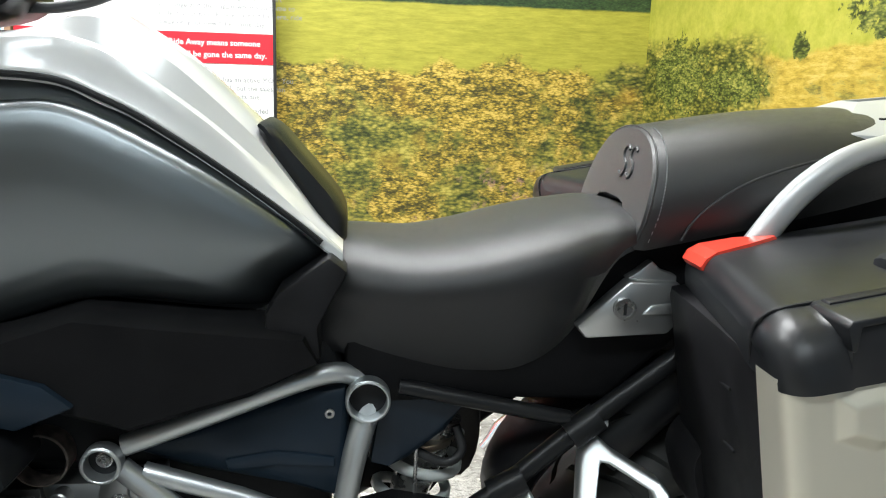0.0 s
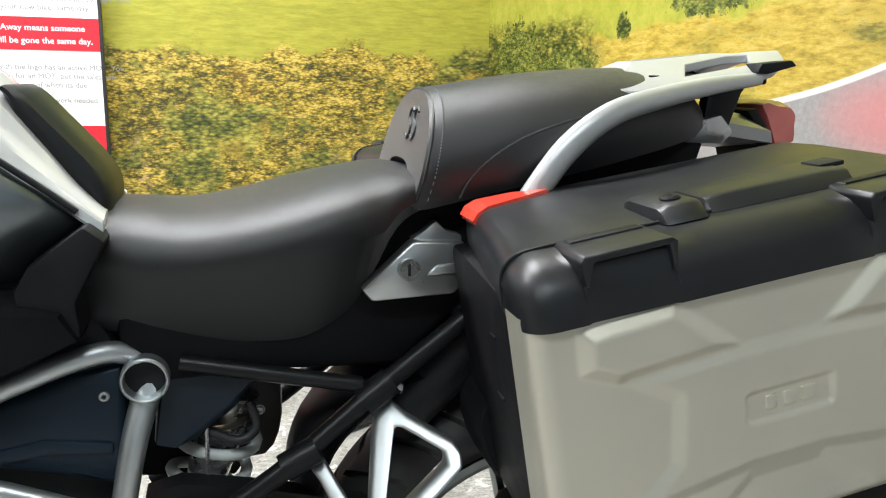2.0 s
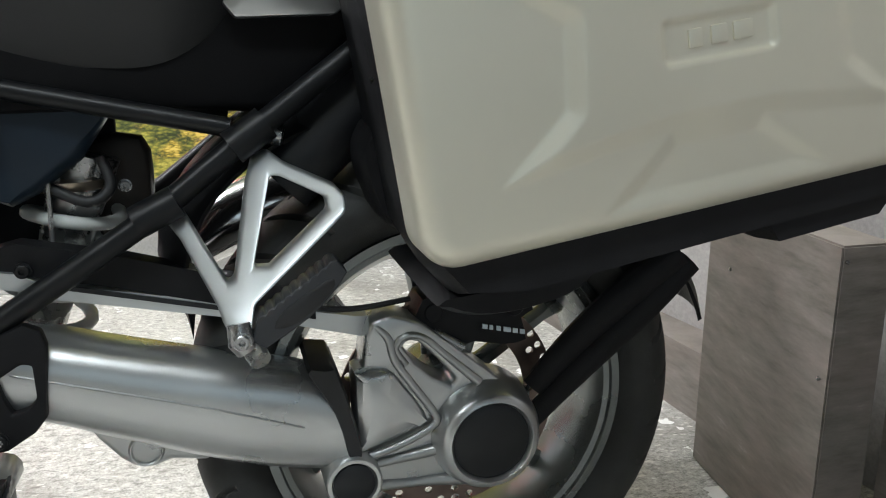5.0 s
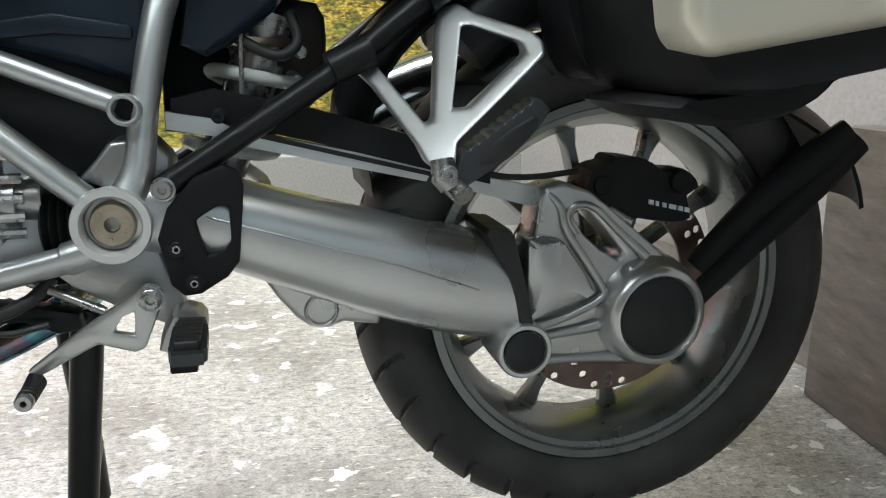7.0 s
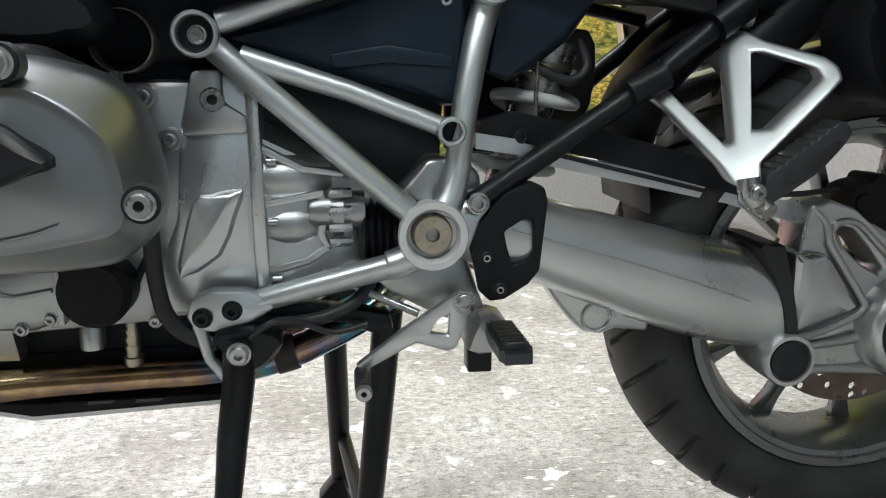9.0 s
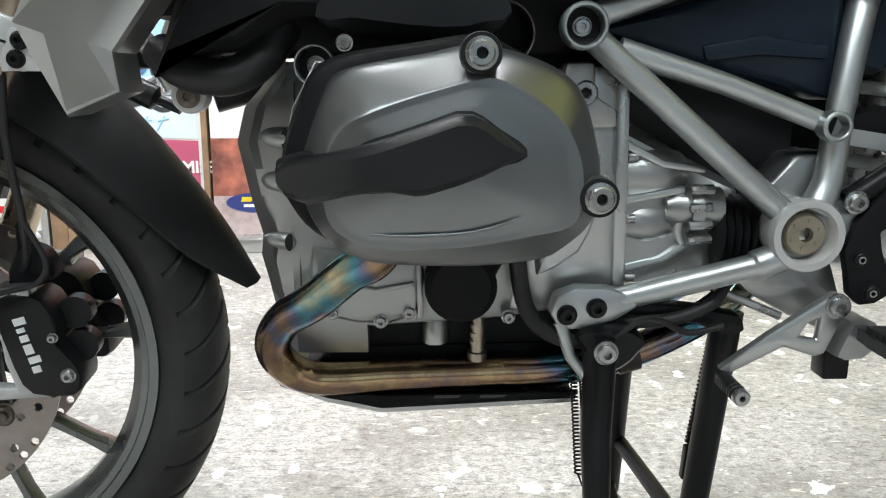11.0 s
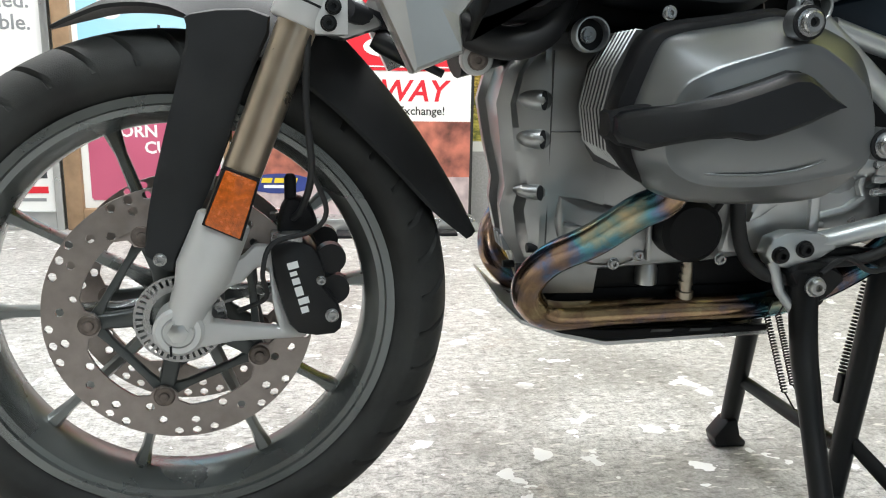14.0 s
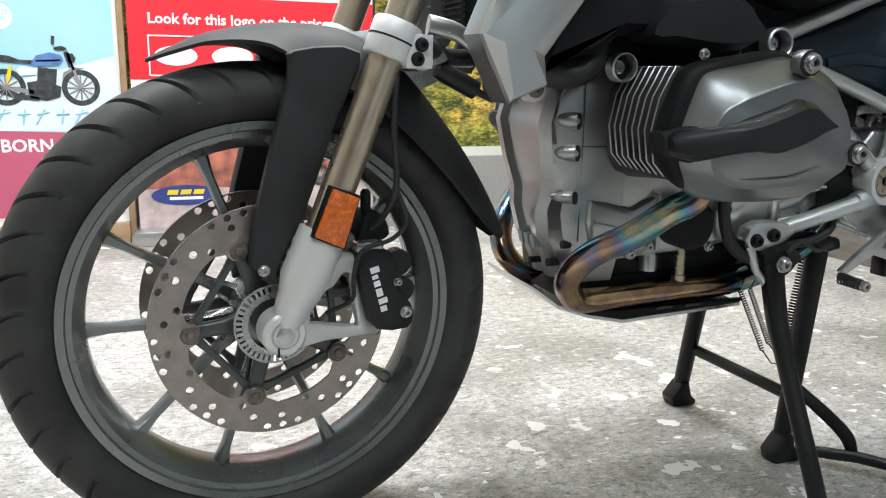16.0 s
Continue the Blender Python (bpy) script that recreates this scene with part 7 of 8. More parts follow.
# ---- side cases ----
def polygon_depth(o, u, v):
    """How far points lie inside an outline; negative outside."""
    best, odd = np.full(u.shape, 9.0), np.zeros(u.shape, bool)
    for (ax, az), (bx, bz) in zip(o, o[1:] + o[:1]):
        t = np.clip(((u - ax) * (bx - ax) + (v - az) * (bz - az)) / ((bx - ax) ** 2 + (bz - az) ** 2), 0, 1)
        best = np.minimum(best, np.hypot(u - ax - t * (bx - ax), v - az - t * (bz - az)))
        if az != bz:
            odd ^= ((az > v) != (bz > v)) & (u < (bx - ax) * (v - az) / (bz - az) + ax)
    return np.where(odd, best, -best)


def pressing(u, v):
    """Relief of the case's skin: two raised wings, a middle field, a lower step and a sunken badge."""
    mirror = lambda o: [(0.468 - a, b) for a, b in o][::-1]
    ease = lambda d, w: np.clip(d / w, 0, 1)
    wing = [(0.042, 0.239), (0.132, 0.245), (0.196, 0.190), (0.073, 0.182), (0.040, 0.198)]
    field = [(0.073, 0.186), (0.195, 0.192), (0.273, 0.192), (0.395, 0.186), (0.346, 0.153), (0.351, 0.097), (0.408, 0.050), (0.272, 0.067), (0.196, 0.067), (0.060, 0.050), (0.117, 0.097), (0.122, 0.153)]
    foot = [(0.132, 0.014), (0.196, 0.067), (0.272, 0.067), (0.336, 0.014)]
    h = np.maximum(0.0085 * ease(polygon_depth(wing, u, v), 0.013), 0.0085 * ease(polygon_depth(mirror(wing), u, v), 0.013))
    h = np.maximum(h, 0.0048 * ease(polygon_depth(field, u, v), 0.013))
    h = h - 0.0040 * ease(polygon_depth(foot, u, v), 0.012)
    badge = [(0.191, 0.116), (0.195, 0.112), (0.280, 0.112), (0.284, 0.116), (0.283, 0.142), (0.280, 0.145), (0.195, 0.145), (0.191, 0.142)]
    return h - 0.0035 * ease(polygon_depth(badge, u, v), 0.004)


def side_case(s, name_label):
    """A hard pannier: black shell, pressed outer skin, lid with buckles, handle and reflector."""
    case = thing("side_case", name_label, "pannier", group="side cases")
    M = pose(-0.128, 0, 0.640, 0, -9.8, 0)
    if s > 0:
        M = Matrix.Translation((0, 0.10, 0.015)) @ Matrix.Diagonal((1, -1, 1, 1)) @ M

    def P(nm, bm, mat, par, label="", smooth=True):
        return part(nm, bm, mat, par, label, smooth, m=M)

    L = 0.470
    bm = B()
    loops = []
    for y, du, d in ((-0.118, 0.046, 0.006), (-0.128, 0.041, 0), (-0.20, 0.037, 0), (-0.30, 0.029, 0), (-0.362, 0.025, 0), (-0.385, 0.027, 0.002), (-0.400, 0.030, 0.006)):
        o = inset([(-0.020, 0.245), (-0.018, 0.0), (0.0, -0.028), (0.05, -0.038), (L - 0.02, -0.03), (L, 0.0), (L, 0.252), (-0.018, 0.252)], d)
        loops.append([(u + (du if u < 0.2 else 0), y, v) for u, v in o])
    rings(bm, loops)
    sh_ = P("shell", bm, PLASTIC, case, "black plastic case shell")
    # the pressed skin: one sheet whose raised panels have sloping shoulders
    nu, nv = (189, 103) if s < 0 else (40, 24)
    uu, vv = np.meshgrid(np.linspace(0, L, nu), np.linspace(0, 0.254, nv))
    r = 0.030
    for side in (0, 1):
        pu = r - (uu if side == 0 else L - uu)
        pv = r - vv
        inside = (pu > 0) & (pv > 0)
        k = np.where(inside, np.maximum(pu, pv) / np.maximum(np.hypot(pu, pv), 1e-9), 1.0)
        uu = np.where(inside, (r - pu * k) if side == 0 else L - (r - pu * k), uu)
        vv = np.where(inside, r - pv * k, vv)
    edge = np.minimum(np.minimum(uu, L - uu), vv)
    for cu_ in (r, L - r):
        corner = ((uu < r) if cu_ == r else (uu > L - r)) & (vv < r)
        edge = np.where(corner, r - np.hypot(uu - cu_, vv - r), edge)
    q_ = 1 - np.clip(edge / 0.020, 0, 1)
    yy = -0.420 + 0.016 * (1 - np.sqrt(np.maximum(0.0, 1 - q_ ** 2)))
    yy -= pressing(uu, vv)
    bm = B()
    vs_ = [[bm.verts.new((float(uu[j, i]), float(yy[j, i]), float(vv[j, i]))) for i in range(nu)] for j in range(nv)]
    for j in range(nv - 1):
        for i in range(nu - 1):
            bm.faces.new((vs_[j][i], vs_[j][i + 1], vs_[j + 1][i + 1], vs_[j + 1][i]))
    rim_ = [vs_[nv - 1][0]] + [vs_[j][0] for j in range(nv - 2, 0, -1)] + [vs_[0][i] for i in range(nu)] + [vs_[j][nu - 1] for j in range(1, nv)]
    back = [bm.verts.new((v.co.x, -0.372, v.co.z)) for v in rim_]
    for i in range(len(rim_) - 1):
        bm.faces.new((rim_[i], rim_[i + 1], back[i + 1], back[i]))
    skin = P("outer_skin", bm, ALU, case, "champagne grey pressed outer skin", smooth=75)
    for i, w_ in enumerate((0.011, 0.013, 0.016)):
        P("embossed_mark", box(B(), 0.213 + 0.018 * i, 0.213 + 0.018 * i + w_, -0.4232, -0.4180, 0.123, 0.136, 0.001), ALU, skin)
    # lid: cross-sections from the front end to the rear one, with two buckle recesses
    prof = [(-0.124, 0.25), (-0.124, 0.284), (-0.130, 0.296), (-0.148, 0.301), (-0.20, 0.303), (-0.26, 0.302), (-0.32, 0.301), (-0.355, 0.2995), (-0.385, 0.2965), (-0.402, 0.292), (-0.414, 0.284), (-0.4225, 0.273), (-0.427, 0.259), (-0.4280, 0.250), (-0.4275, 0.2435), (-0.38, 0.2435)]
    BOXY = [(-0.385, 0.2975), (-0.402, 0.2975), (-0.413, 0.2972), (-0.4200, 0.2955), (-0.4230, 0.290), (-0.4242, 0.260), (-0.4245, 0.2435), (-0.38, 0.2435)]
    RECESS = ((0.055, 0.133), (0.327, 0.405))
    stations = sorted({0.0, 0.0015, 0.004, 0.008, 0.013, 0.019, 0.026, 0.04, 0.17, 0.235, 0.29, L - 0.026, L - 0.013, L - 0.006, L - 0.002, L} | {e + d for pair in RECESS for e, d in ((pair[0], -0.003), (pair[0], 0.001), (pair[1], -0.001), (pair[1], 0.003))})
    loops = []
    for u in stations:
        d = min(u, L - u)
        k = 1 - math.sqrt(max(0.0, 1 - (1 - min(1.0, d / 0.026)) ** 2))
        sunk = any(a_ < u < b_ for a_, b_ in RECESS)
        lp_ = []
        for y, v in (prof if not sunk else prof[:8] + BOXY):
            front = max(0.0, min(1.0, (-0.30 - y) / 0.1))
            rise = max(0.0, min(1.0, (v - 0.250) / 0.045))
            y2 = y + 0.026 * k * front
            u2 = u + (0.042 * max(0.0, min(1.0, (y + 0.40) / 0.28))) * max(0.0, 1 - u / 0.2)
            lp_.append((u2, y2, v - 0.026 * k * rise))
        loops.append(lp_)
    bm = B()
    rings(bm, loops)
    lid = P("lid", bm, PLASTIC2, case, "black plastic lid with a satin sheen", smooth=50)
    bm = tube(B(), [(0.0055, -0.352, 0.247), (0.0040, -0.358, 0.275), (0.010, -0.364, 0.291), (0.030, -0.368, 0.2985), (0.10, -0.370, 0.2990), (0.34, -0.370, 0.2990)], 0.0016, 6, smooth=4)
    P("lid_seam", bm, DARK, lid)
    for u, _ in RECESS:
        lip = [(u - 0.006, 0.2960), (u - 0.002, 0.3005), (u + 0.076, 0.3015), (u + 0.081, 0.2980), (u + 0.0795, 0.272), (u + 0.0755, 0.271), (u + 0.0735, 0.2955), (u + 0.006, 0.2940), (u + 0.001, 0.274), (u - 0.003, 0.275)]
        bk = P("lid_buckle", prism(B(), lip, -0.4285, -0.368, 0.0018, 2), PLASTIC2, lid, "black moulded lid buckle")
        P("buckle_hinge", prism(B(), [(u + 0.004, 0.3000), (u + 0.074, 0.3008), (u + 0.072, 0.3030), (u + 0.006, 0.3022)], -0.385, -0.372, 0.001), PLASTIC, bk)
    bm = B()
    loops = []
    for u, y0, y1, h in ((0.150, -0.372, -0.306, 0.300), (0.153, -0.378, -0.304, 0.309), (0.160, -0.380, -0.303, 0.3125), (0.186, -0.380, -0.303, 0.3135), (0.193, -0.378, -0.304, 0.3115), (0.197, -0.374, -0.306, 0.303)):
        loops.append([(u, y0, 0.294), (u, y0 - 0.004, 0.298), (u, y0 + 0.006, h - 0.002), (u, y0 + 0.014, h), (u, y1 - 0.010, h), (u, y1, h - 0.003), (u, y1 + 0.004, 0.296)])
    rings(bm, loops)
    P("latch", bm, PLASTIC2, lid, "black moulded latch")
    P("latch_lock", lathe(B(), [(0.002, 0.003), (0.0075, 0.003), (0.0095, 0.001), (0.0095, -0.003), (0.002, -0.003)], (0.174, -0.352, 0.3135), 20, "z"), PLASTIC, lid)
    bm = B()
    loops = []
    for u, y0, y1, h in ((0.198, -0.366, -0.306, 0.300), (0.203, -0.370, -0.303, 0.309), (0.215, -0.372, -0.302, 0.3115), (0.330, -0.372, -0.302, 0.3125), (0.352, -0.371, -0.302, 0.3105), (0.358, -0.368, -0.305, 0.300)):
        loops.append([(u, y0, 0.294), (u, y0 - 0.003, 0.298), (u, y0 + 0.006, h - 0.002), (u, y0 + 0.012, h), (u, y1 - 0.010, h), (u, y1, h - 0.003), (u, y1 + 0.004, 0.296)])
    rings(bm, loops)
    hn = P("carry_handle", bm, PLASTIC2, lid, "black carry handle")
    P("handle_slot", prism(B(), [(0.338, 0.309), (0.366, 0.309), (0.366, 0.3135), (0.338, 0.3135)], -0.345, -0.318, 0.001), DARK, hn)
    if s < 0:
        bm = B()
        rows_ = [(0.0300, 0.2930, -0.150, -0.199), (0.0370, 0.3010, -0.149, -0.199), (0.050, 0.3056, -0.149, -0.197), (0.090, 0.3062, -0.151, -0.187), (0.127, 0.3058, -0.168, -0.172)]
        rings(bm, [[(u, ya, v), (u, yb, v), (u + 0.003, yb, v - 0.006), (u + 0.003, ya, v - 0.006)] for u, v, ya, yb in rows_])
        P("reflector", bm, RED, case, "red reflector on the lid edge", smooth=False)
    for v in (0.135, 0.20):
        P("shell_slot", tube(B(), [(0.0085, -0.300, v), (0.0135, -0.268, v - 0.005)], 0.0016, 6), PLASTIC2, sh_)
    P("mount_hook", puffy(B(), [(0.005, 0.045), (0.012, 0.075), (0.035, 0.085), (0.05, -0.015), (0.018, -0.010)], [(-0.115, 0), (-0.185, 0), (-0.192, 0.004)], 3), PLASTIC, sh_)
    P("shell_foot", puffy(B(), [(0.02, -0.03), (0.03, -0.050), (0.07, -0.060), (0.12, -0.058), (0.15, -0.042), (0.15, -0.03)], [(-0.19, 0.004), (-0.21, 0), (-0.36, 0), (-0.375, 0.006)], 3), PLASTIC, sh_)
    P("shell_foot", puffy(B(), [(0.29, -0.025), (0.30, -0.05), (0.40, -0.05), (0.42, -0.02)], [(-0.20, 0.004), (-0.36, 0), (-0.392, 0.006)], 0), PLASTIC, sh_)
    return case


side_case(-1, "champagne grey hard side case with black lid on the motorcycle")
side_case(1, "black-lidded hard side case on the far flank of the motorcycle")

# ---- banners, posters, plinth ----


def rect(bm, x0, x1, z0, z1, y, t=0.002):
    return box(bm, x0, x1, y - t, y, z0, z1)


def writing(name, text, x, z, size, y, mat, parent, align="LEFT", shear=0.0, bold=0.0):
    """Flat printed words in the built-in font, turned into a mesh."""
    cu = bpy.data.curves.new(name, "FONT")
    cu.body, cu.size, cu.align_x, cu.shear, cu.extrude, cu.offset = text, size, align, shear, 0.0004, bold
    cu.resolution_u = 2
    tmp = bpy.data.objects.new(name, cu)
    scene.collection.objects.link(tmp)
    dg = bpy.context.evaluated_depsgraph_get()
    me = bpy.data.meshes.new_from_object(tmp.evaluated_get(dg))
    bpy.data.objects.remove(tmp)
    me.transform(pose(x, y, z, 90, 0, 0))
    me.materials.clear()
    me.materials.append(mat)
    ob = new(name, me)
    ob.parent = parent
    return ob


BY = 2.08
banner = thing("pull_up_banner", "white and red roller banner standing on the floor before the mural", "banner")
part("sheet", rect(B(), -1.70, -0.805, 0.05, 2.02, BY, 0.003), PAPER, banner, smooth=False)
part("edge_strip", box(B(), -0.806, -0.795, BY - 0.006, BY + 0.01, 0.05, 2.02, 0.001), PBLACK, banner, "black banner edge")
bs = part("base", prism(B(), [(-1.73, 0.0), (-0.78, 0.0), (-0.78, 0.035), (-0.80, 0.055), (-1.71, 0.055), (-1.73, 0.035)], BY - 0.09, BY + 0.05, 0.006), BRIGHT, banner, "silver cassette base")
part("base_foot", box(B(), -1.32, -1.22, BY - 0.20, BY - 0.05, 0.0, 0.012, 0.003), PLASTIC, banner)
part("base_foot", box(B(), -0.95, -0.87, BY - 0.17, BY - 0.05, 0.0, 0.012, 0.003), PLASTIC, banner)
q = BY - 0.003
for z0, z1 in ((1.148, 1.256), (0.600, 0.893), (1.62, 1.95)):
    part("red_band", rect(B(), -1.70, -0.806, z0, z1, q), PRED, banner, "red printed band", smooth=False)
part("picture", rect(B(), -1.70, -0.806, 0.20, 0.413, q), PROCK, banner, "printed red rock landscape", smooth=False)
part("picture_road", rect(B(), -1.70, -0.806, 0.055, 0.20, q), PROAD, banner, smooth=False)
q2 = q - 0.0026
writing("headline", "Same Day Ride Away means someone", -0.850, 1.212, 0.029, q2, PWHITE, banner, "RIGHT", 0, 0.0004)
writing("headline", "eye on and it will be gone the same day.", -0.828, 1.170, 0.029, q2, PWHITE, banner, "RIGHT", 0, 0.0004)
for i, t in enumerate(("more than when dropping off your part", "exchange and then again when you come to", "collect your bike. Ride your Part Ex here, ride", "away on your new bike. Same day.")):
    writing("paragraph", t, -1.205, 1.370 - 0.030 * i, 0.027, q - 0.0006, PGREY, banner)
for i, t in enumerate(("bike with the logo has an active MOT. You", "to return for an MOT, but the salesman", "will inform you of when its due.")):
    writing("paragraph", t, -1.185, 1.083 - 0.030 * i, 0.026, q - 0.0006, PGREY, banner)
writing("paragraph", "the MOT and any work needed", -0.825, 0.972, 0.026, q - 0.0006, PGREY, banner, "RIGHT")
writing("paragraph_title", "MOT", -1.20, 1.122, 0.028, q - 0.0006, PRED, banner)
writing("headline", "Look for this logo on the price card", -1.632, 0.798, 0.052, q2, PWHITE, banner, "LEFT", 0, 0.0012)
for x0, x1, z0, z1 in ((-1.635, -0.86, 0.752, 0.757), (-1.635, -0.86, 0.612, 0.617), (-1.635, -1.630, 0.612, 0.757), (-0.865, -0.86, 0.612, 0.757)):
    part("logo_box", rect(B(), x0, x1, z0, z1, q2, 0.001), PWHITE, banner, smooth=False)
for k in range(3):
    bm = B()
    prism(bm, [(-1.54 + 0.2 * k + 0.075 * math.cos(a), 0.685 + 0.035 * math.sin(a)) for a in (2 * math.pi * i / 24 for i in range(24))], q2 - 0.001, q2)
    part("logo_mark", bm, PWHITE, banner, smooth=False)
writing("headline", "RIDE AWAY", -0.905, 0.490, 0.110, q - 0.0006, PRED, banner, "RIGHT", 0.22, 0.002)
writing("headline", "with Finance & Part Exchange!", -0.905, 0.438, 0.044, q - 0.0006, PBLACK, banner, "RIGHT", 0, 0.0004)


def picture_bike(parent, x, z, s, mat, mat2, y, flip=1):
    """A small flat printed motorcycle: wheels, frame, tank and seat shapes."""
    for k in (-1, 1):
        bm = B()
        o = [(x + flip * s * (0.36 * k + 0.19 * math.cos(a)), z + s * (0.19 + 0.19 * math.sin(a))) for a in (2 * math.pi * i / 26 for i in range(26))]
        h = [(x + flip * s * (0.36 * k + 0.135 * math.cos(a)), z + s * (0.19 + 0.135 * math.sin(a))) for a in (2 * math.pi * i / 26 for i in range(26))]
        prism(bm, o, y - 0.001, y, 0, holes=[h])
        part("printed_wheel", bm, PBIKE, parent, smooth=False)
        bm = B()
        for j in range(6):
            a = math.pi * j / 6
            c0, c1 = x + flip * s * 0.36 * k, z + s * 0.19
            tube(bm, [(c0 - s * 0.13 * math.cos(a), y - 0.001, c1 - s * 0.13 * math.sin(a)), (c0 + s * 0.13 * math.cos(a), y - 0.001, c1 + s * 0.13 * math.sin(a))], s * 0.008, 4)
        part("printed_spokes", bm, PGREY, parent, smooth=False)
    def poly(nm, pts, m):
        part(nm, prism(B(), [(x + flip * s * a, z + s * b) for a, b in pts], y - 0.002, y - 0.001), m, parent, smooth=False)
    poly("printed_engine", [(-0.14, 0.08), (0.02, 0.05), (0.15, 0.09), (0.17, 0.20), (0.12, 0.22), (0.14, 0.38), (-0.04, 0.40), (-0.06, 0.26), (-0.16, 0.24)], mat)
    poly("printed_tank", [(-0.12, 0.43), (-0.08, 0.41), (0.16, 0.42), (0.21, 0.47), (0.19, 0.53), (0.08, 0.555), (-0.05, 0.52)], mat2)
    poly("printed_stripe", [(-0.07, 0.455), (0.17, 0.465), (0.185, 0.485), (-0.05, 0.475)], PPALE)
    poly("printed_seat", [(-0.50, 0.49), (-0.42, 0.45), (-0.26, 0.44), (-0.11, 0.43), (-0.08, 0.47), (-0.22, 0.475), (-0.30, 0.51), (-0.49, 0.535)], PBIKE)
    poly("printed_side_cover", [(-0.22, 0.31), (-0.06, 0.32), (-0.05, 0.39), (-0.20, 0.41), (-0.25, 0.37)], PPALE)
    poly("printed_fork", [(0.225, 0.58), (0.255, 0.58), (0.375, 0.19), (0.345, 0.19)], PGREY)
    poly("printed_fork_cover", [(0.215, 0.56), (0.265, 0.56), (0.305, 0.40), (0.255, 0.40)], PBIKE)
    poly("printed_lamp", [(0.25, 0.46), (0.31, 0.45), (0.33, 0.50), (0.30, 0.55), (0.25, 0.54)], PBIKE)
    poly("printed_bars", [(0.12, 0.585), (0.22, 0.575), (0.25, 0.60), (0.20, 0.625), (0.13, 0.61)], PBIKE)
    poly("printed_mirror", [(0.10, 0.64), (0.13, 0.63), (0.14, 0.72), (0.11, 0.73)], PBIKE)
    poly("printed_shock", [(-0.32, 0.40), (-0.28, 0.41), (-0.33, 0.22), (-0.37, 0.21)], PYELLOW)
    poly("printed_arm", [(-0.37, 0.21), (-0.10, 0.16), (-0.10, 0.12), (-0.37, 0.16)], PGREY)
    poly("printed_exhaust", [(-0.60, 0.30), (-0.26, 0.13), (-0.05, 0.09), (-0.05, 0.05), (-0.28, 0.07), (-0.60, 0.20)], PBIKE)
    poly("printed_guard", [(0.18, 0.27), (0.20, 0.35), (0.30, 0.405), (0.42, 0.40), (0.30, 0.375), (0.22, 0.32)], PGREY)


picture_bike(banner, -1.10, 0.195, 0.22, PPURPLE, PPURPLE, q2 - 0.0012, -1)
bm = prism(B(), [(-1.53 + 0.125 * math.cos(a), 0.175 + 0.038 * math.sin(a)) for a in (2 * math.pi * i / 32 for i in range(32))], q2 - 0.001, q2)
ov = part("oval_mark", bm, PNAVY, banner, "navy blue oval logo", smooth=False)
for k in range(3):
    part("oval_letter", prism(B(), [(-1.60 + 0.047 * k, 0.178), (-1.562 + 0.047 * k, 0.178), (-1.556 + 0.047 * k, 0.196), (-1.594 + 0.047 * k, 0.196)], q2 - 0.003, q2 - 0.001), PYELLOW, banner, smooth=False)
part("oval_bar", rect(B(), -1.59, -1.47, 0.158, 0.169, q2 - 0.001, 0.001), PWHITE, banner, smooth=False)

PY = 2.10
poster = thing("poster_board", "blue and magenta poster in a brown timber frame on the floor", "poster")
part("sheet", rect(B(), -2.245, -1.735, 0.08, 1.90, PY, 0.003), PAPER, poster, smooth=False)
part("sky_panel", rect(B(), -2.225, -1.750, 0.50, 1.88, PY - 0.003, 0.0012), PBLUE, poster, "sky blue printed panel", smooth=False)
part("pale_field", prism(B(), [(-2.225, 0.42), (-1.750, 0.41), (-1.750, 0.68), (-2.0, 0.61), (-2.225, 0.56)], PY - 0.0055, PY - 0.0042), PPALE, poster, smooth=False)
part("lower_panel", prism(B(), [(-2.218, 0.118), (-2.210, 0.110), (-1.755, 0.110), (-1.750, 0.118), (-1.750, 0.402), (-2.218, 0.420)], PY - 0.006, PY - 0.0035), PPINK, poster, "magenta lower panel", smooth=False)
part("frame_post", box(B(), -2.305, -2.245, PY - 0.03, PY + 0.03, 0.0, 1.95, 0.004), WOOD, poster)
part("frame_post", box(B(), -1.735, -1.712, PY - 0.02, PY + 0.03, 0.0, 1.95, 0.004), WOOD, poster)
part("frame_rail", box(B(), -2.245, -1.735, PY - 0.03, PY + 0.03, 0.0, 0.08, 0.004), WOOD, poster)
writing("slogan", "BORN", -2.14, 0.345, 0.062, PY - 0.0068, PWHITE, poster, "LEFT", 0, 0.0015)
writing("slogan", "CUSTOMISED", -2.02, 0.285, 0.062, PY - 0.0068, PWHITE, poster, "LEFT", 0, 0.0015)
part("text_bar", rect(B(), -1.90, -1.77, 0.236, 0.262, PY - 0.006, 0.001), PWHITE, poster, smooth=False)
bm = prism(B(), [(-2.11 + 0.045 * math.cos(a), 0.805 + 0.045 * math.sin(a)) for a in (2 * math.pi * i / 32 for i in range(32))], PY - 0.005, PY - 0.003)
part("round_badge", bm, PWHITE, poster, smooth=False)
writing("badge_text", "FASTER\nSONS", -2.11, 0.812, 0.022, PY - 0.0055, PBLUE, poster, "CENTER", 0, 0.0005)
picture_bike(poster, -1.985, 0.505, 0.33, PBIKE, PBIKEBLUE, PY - 0.0056, 1)
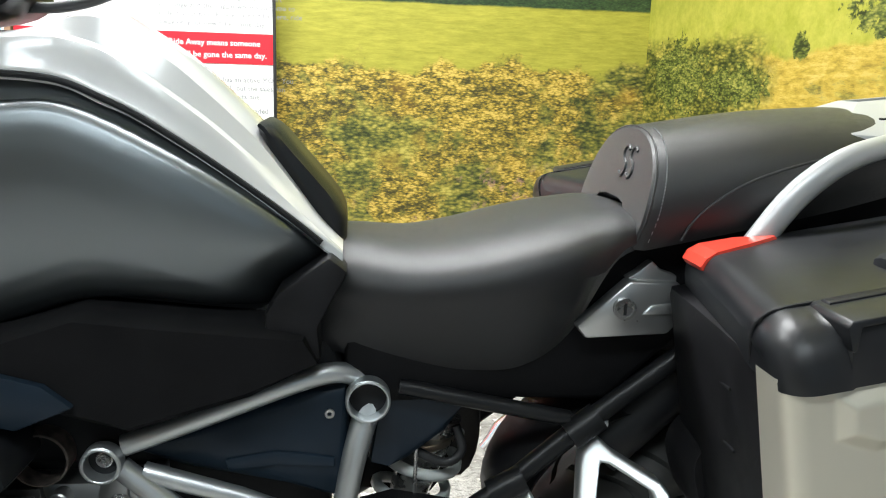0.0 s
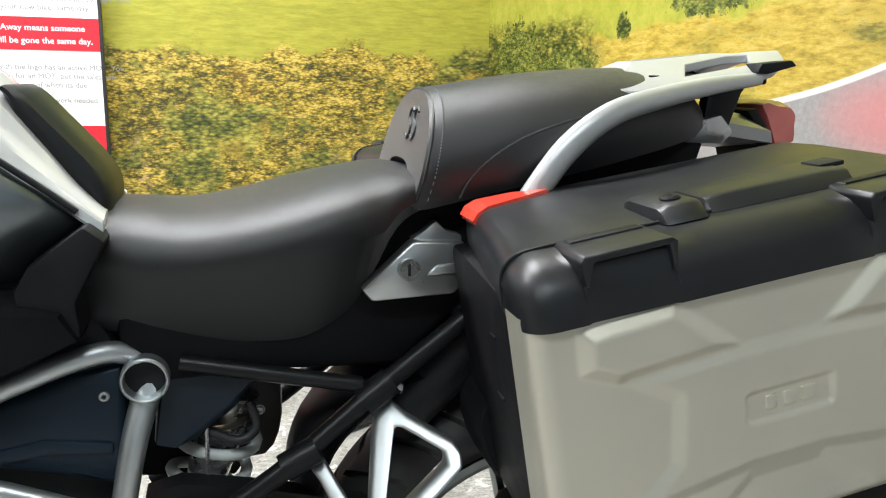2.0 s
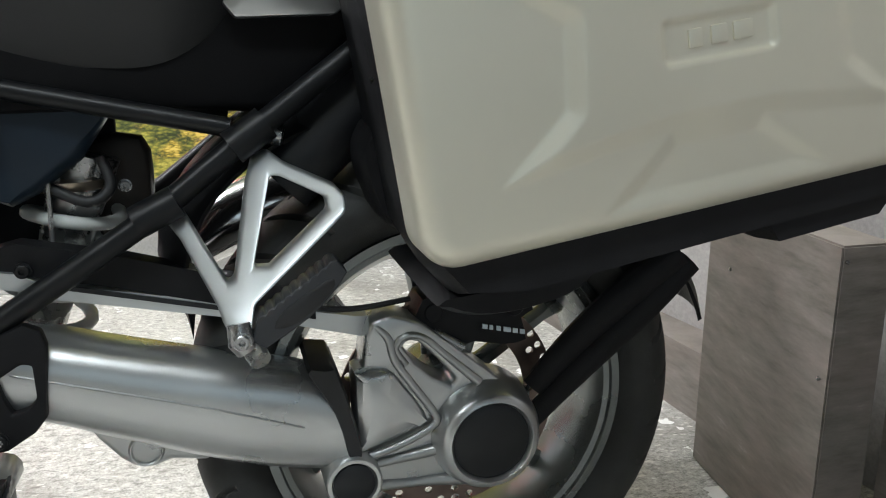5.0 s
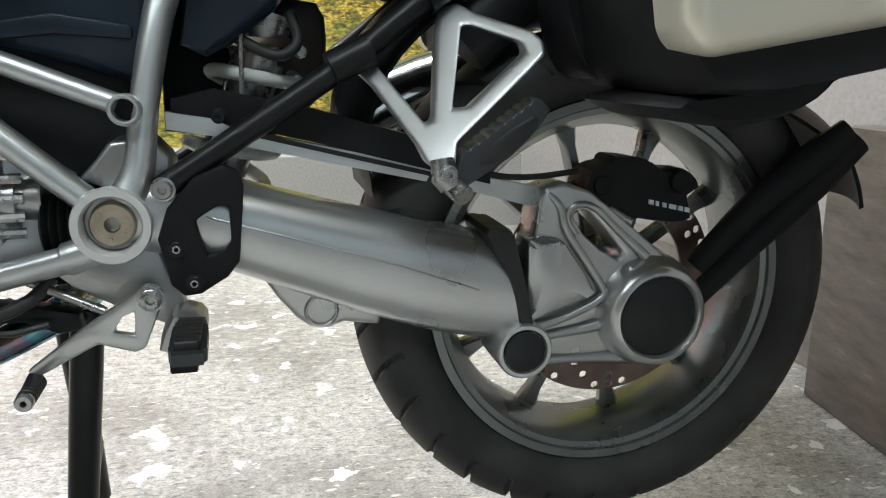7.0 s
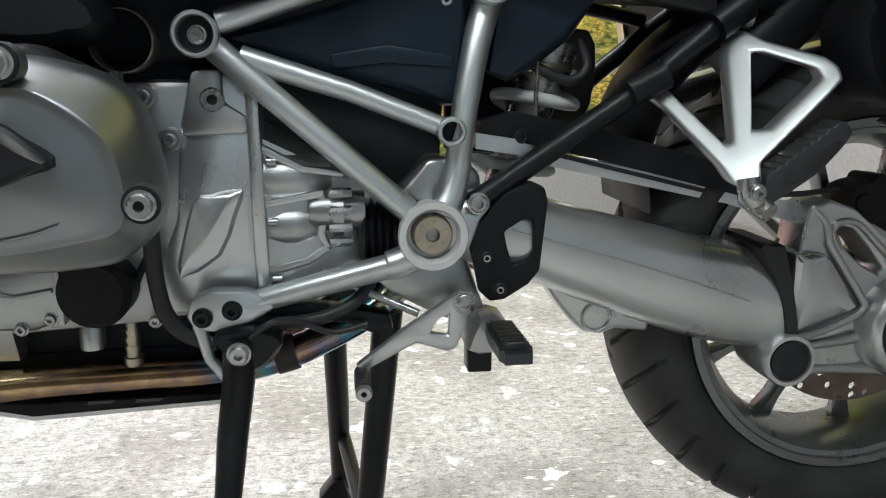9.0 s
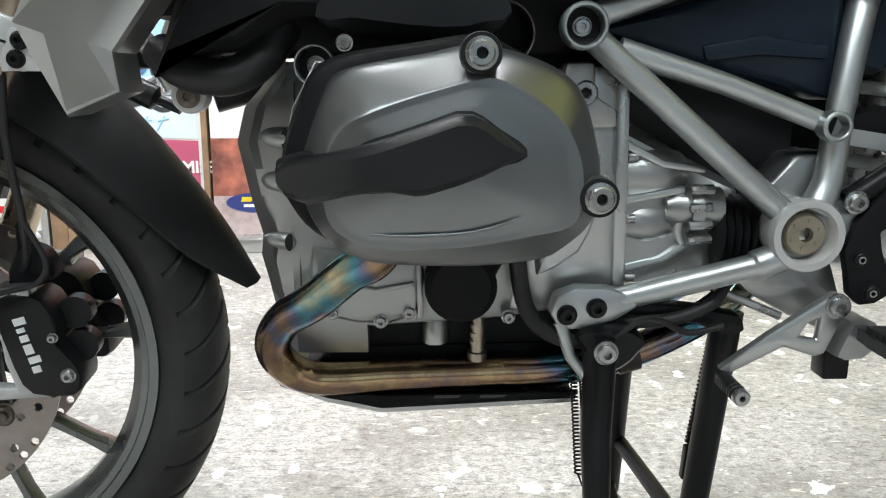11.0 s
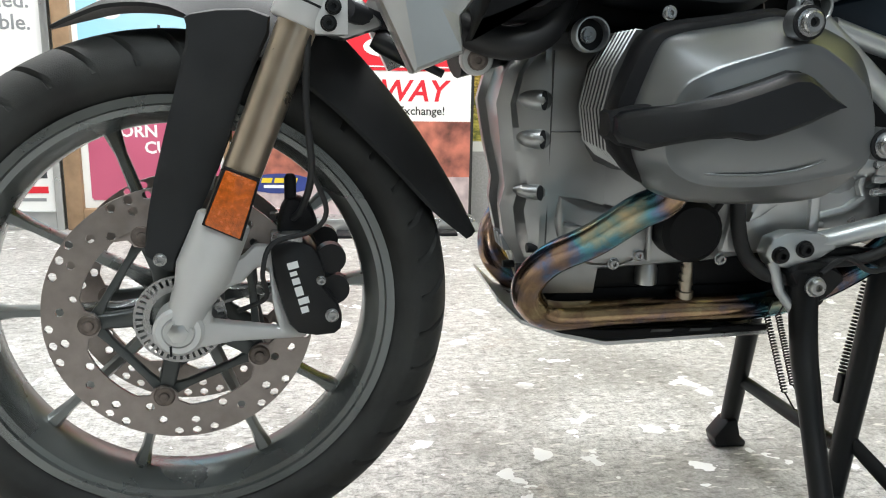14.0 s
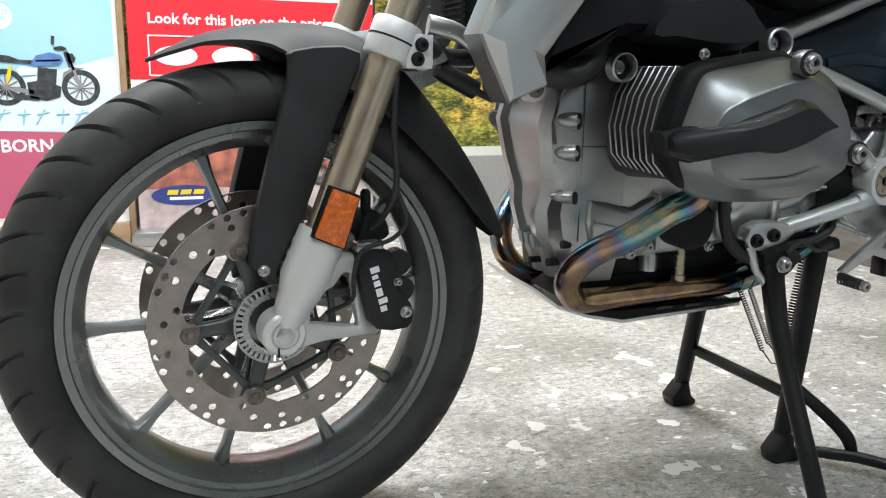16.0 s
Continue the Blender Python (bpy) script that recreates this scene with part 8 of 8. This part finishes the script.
for i in range(6):
    bm = B()
    x = -2.20 + 0.062 * i
    tube(bm, [(x, PY - 0.006, 0.475), (x + 0.04, PY - 0.006, 0.478 + 0.006 * (i % 2))], 0.0035, 4)
    tube(bm, [(x + 0.025, PY - 0.006, 0.492), (x + 0.015 - 0.02 * (i % 2), PY - 0.006, 0.440)], 0.0035, 4)
    part("brush_mark", bm, PBLUE, poster, smooth=False)

board = thing("notice_board", "white printed board in an aluminium frame against the wall", "poster")
part("sheet", rect(B(), -2.90, -2.325, 0.07, 1.9, PY, 0.003), PAPER, board, smooth=False)
part("frame_edge", box(B(), -2.345, -2.318, PY - 0.02, PY + 0.02, 0.0, 1.92, 0.003), BRIGHT, board)
part("frame_foot", box(B(), -2.92, -2.345, PY - 0.02, PY + 0.02, 0.0, 0.07, 0.003), BRIGHT, board)
part("picture", rect(B(), -2.90, -2.37, 0.19, 0.36, PY - 0.003, 0.001), PBIKE, board, smooth=False)
part("picture_top", rect(B(), -2.90, -2.37, 0.36, 0.55, PY - 0.003, 0.001), PGREY, board, smooth=False)
part("mark_bar", rect(B(), -2.55, -2.37, 0.135, 0.160, PY - 0.003, 0.001), PRED, board, smooth=False)
part("text_bar", rect(B(), -2.55, -2.38, 0.105, 0.117, PY - 0.003, 0.001), PGREY, board, smooth=False)
for i, t in enumerate(("ed.", "ned.", "able.")):
    writing("slogan", t, -2.38, 0.868 - 0.075 * i, 0.075, PY - 0.0036, PGREY, board, "RIGHT", 0, 0.001)

# slate-look plinth beside the rear wheel
plinth = thing("plinth", "low plinth clad in grey-brown slate-look boards beside the wall", "plinth")
bm = B()
lo = [(0.575, -0.03), (0.665, -0.03), (0.725, 0.37), (0.632, 0.37)]
v0 = [bm.verts.new((x, y, 0.0)) for x, y in lo]
v1 = [bm.verts.new((x, y, 0.535)) for x, y in lo]
bm.faces.new(v0)
bm.faces.new(v1)
for i in range(4):
    bm.faces.new((v0[i], v0[(i + 1) % 4], v1[(i + 1) % 4], v1[i]))
bmesh.ops.recalc_face_normals(bm, faces=bm.faces)
bmesh.ops.bevel(bm, geom=list(bm.edges), offset=0.003, segments=2, affect="EDGES")
part("body", bm, STONE, plinth)
for x, y, z in ((0.583, -0.032, 0.512), (0.574, -0.012, 0.330), (0.618, 0.28, 0.42)):
    bm = B()
    lathe(bm, [(0, -0.001), (0.003, -0.001), (0.003, 0.002), (0, 0.002)], (x, y, z), 10, full=False)
    part("screw", bm, STEEL, plinth)
plinth2 = thing("plinth", "pinkish slate-look plinth standing against the printed wall", "plinth")
bm = box(B(), 0.675, 1.0, -0.62, -0.04, 0.0, 0.56, 0.004)
part("body", bm, STONE, plinth2)
sk_ = B()
v0 = [sk_.verts.new(c) for c in ((side_x(2.1) - 0.02, 2.1, 0), (side_x(0.38) - 0.12, 0.38, 0), (side_x(0.38), 0.38, 0), (side_x(2.1), 2.1, 0))]
v1 = [sk_.verts.new((v.co.x, v.co.y, 0.16)) for v in v0]
sk_.faces.new(v0)
sk_.faces.new(v1)
for i in range(4):
    sk_.faces.new((v0[i], v0[(i + 1) % 4], v1[(i + 1) % 4], v1[i]))
tagged(part("baseboard", sk_, STONE, smooth=False), "slate-look kerb along the printed wall", "baseboard", kind="structure")

# ceiling light fittings
first = None
DIFF = bpy.data.materials.new("lit opal diffuser")
DIFF.use_nodes = True
DIFF.node_tree.nodes["Principled BSDF"].inputs["Emission Color"].default_value = (1.0, 0.97, 0.92, 1)
DIFF.node_tree.nodes["Principled BSDF"].inputs["Emission Strength"].default_value = 4.0
for px_, py_, watts in PANELS:
    if first is None:
        first = thing("ceiling_light", "white flat ceiling light panel", "ceiling light", group="ceiling lights", at=(px_, py_, 2.98))
        part("frame", box(B(), -0.62, 0.62, -0.32, 0.32, -0.02, 0.018, 0.003), WHITE, first)
        part("diffuser", box(B(), -0.58, 0.58, -0.28, 0.28, -0.024, -0.021), DIFF, first)
    else:
        copy_thing(first, pose(px_, py_, 2.98))
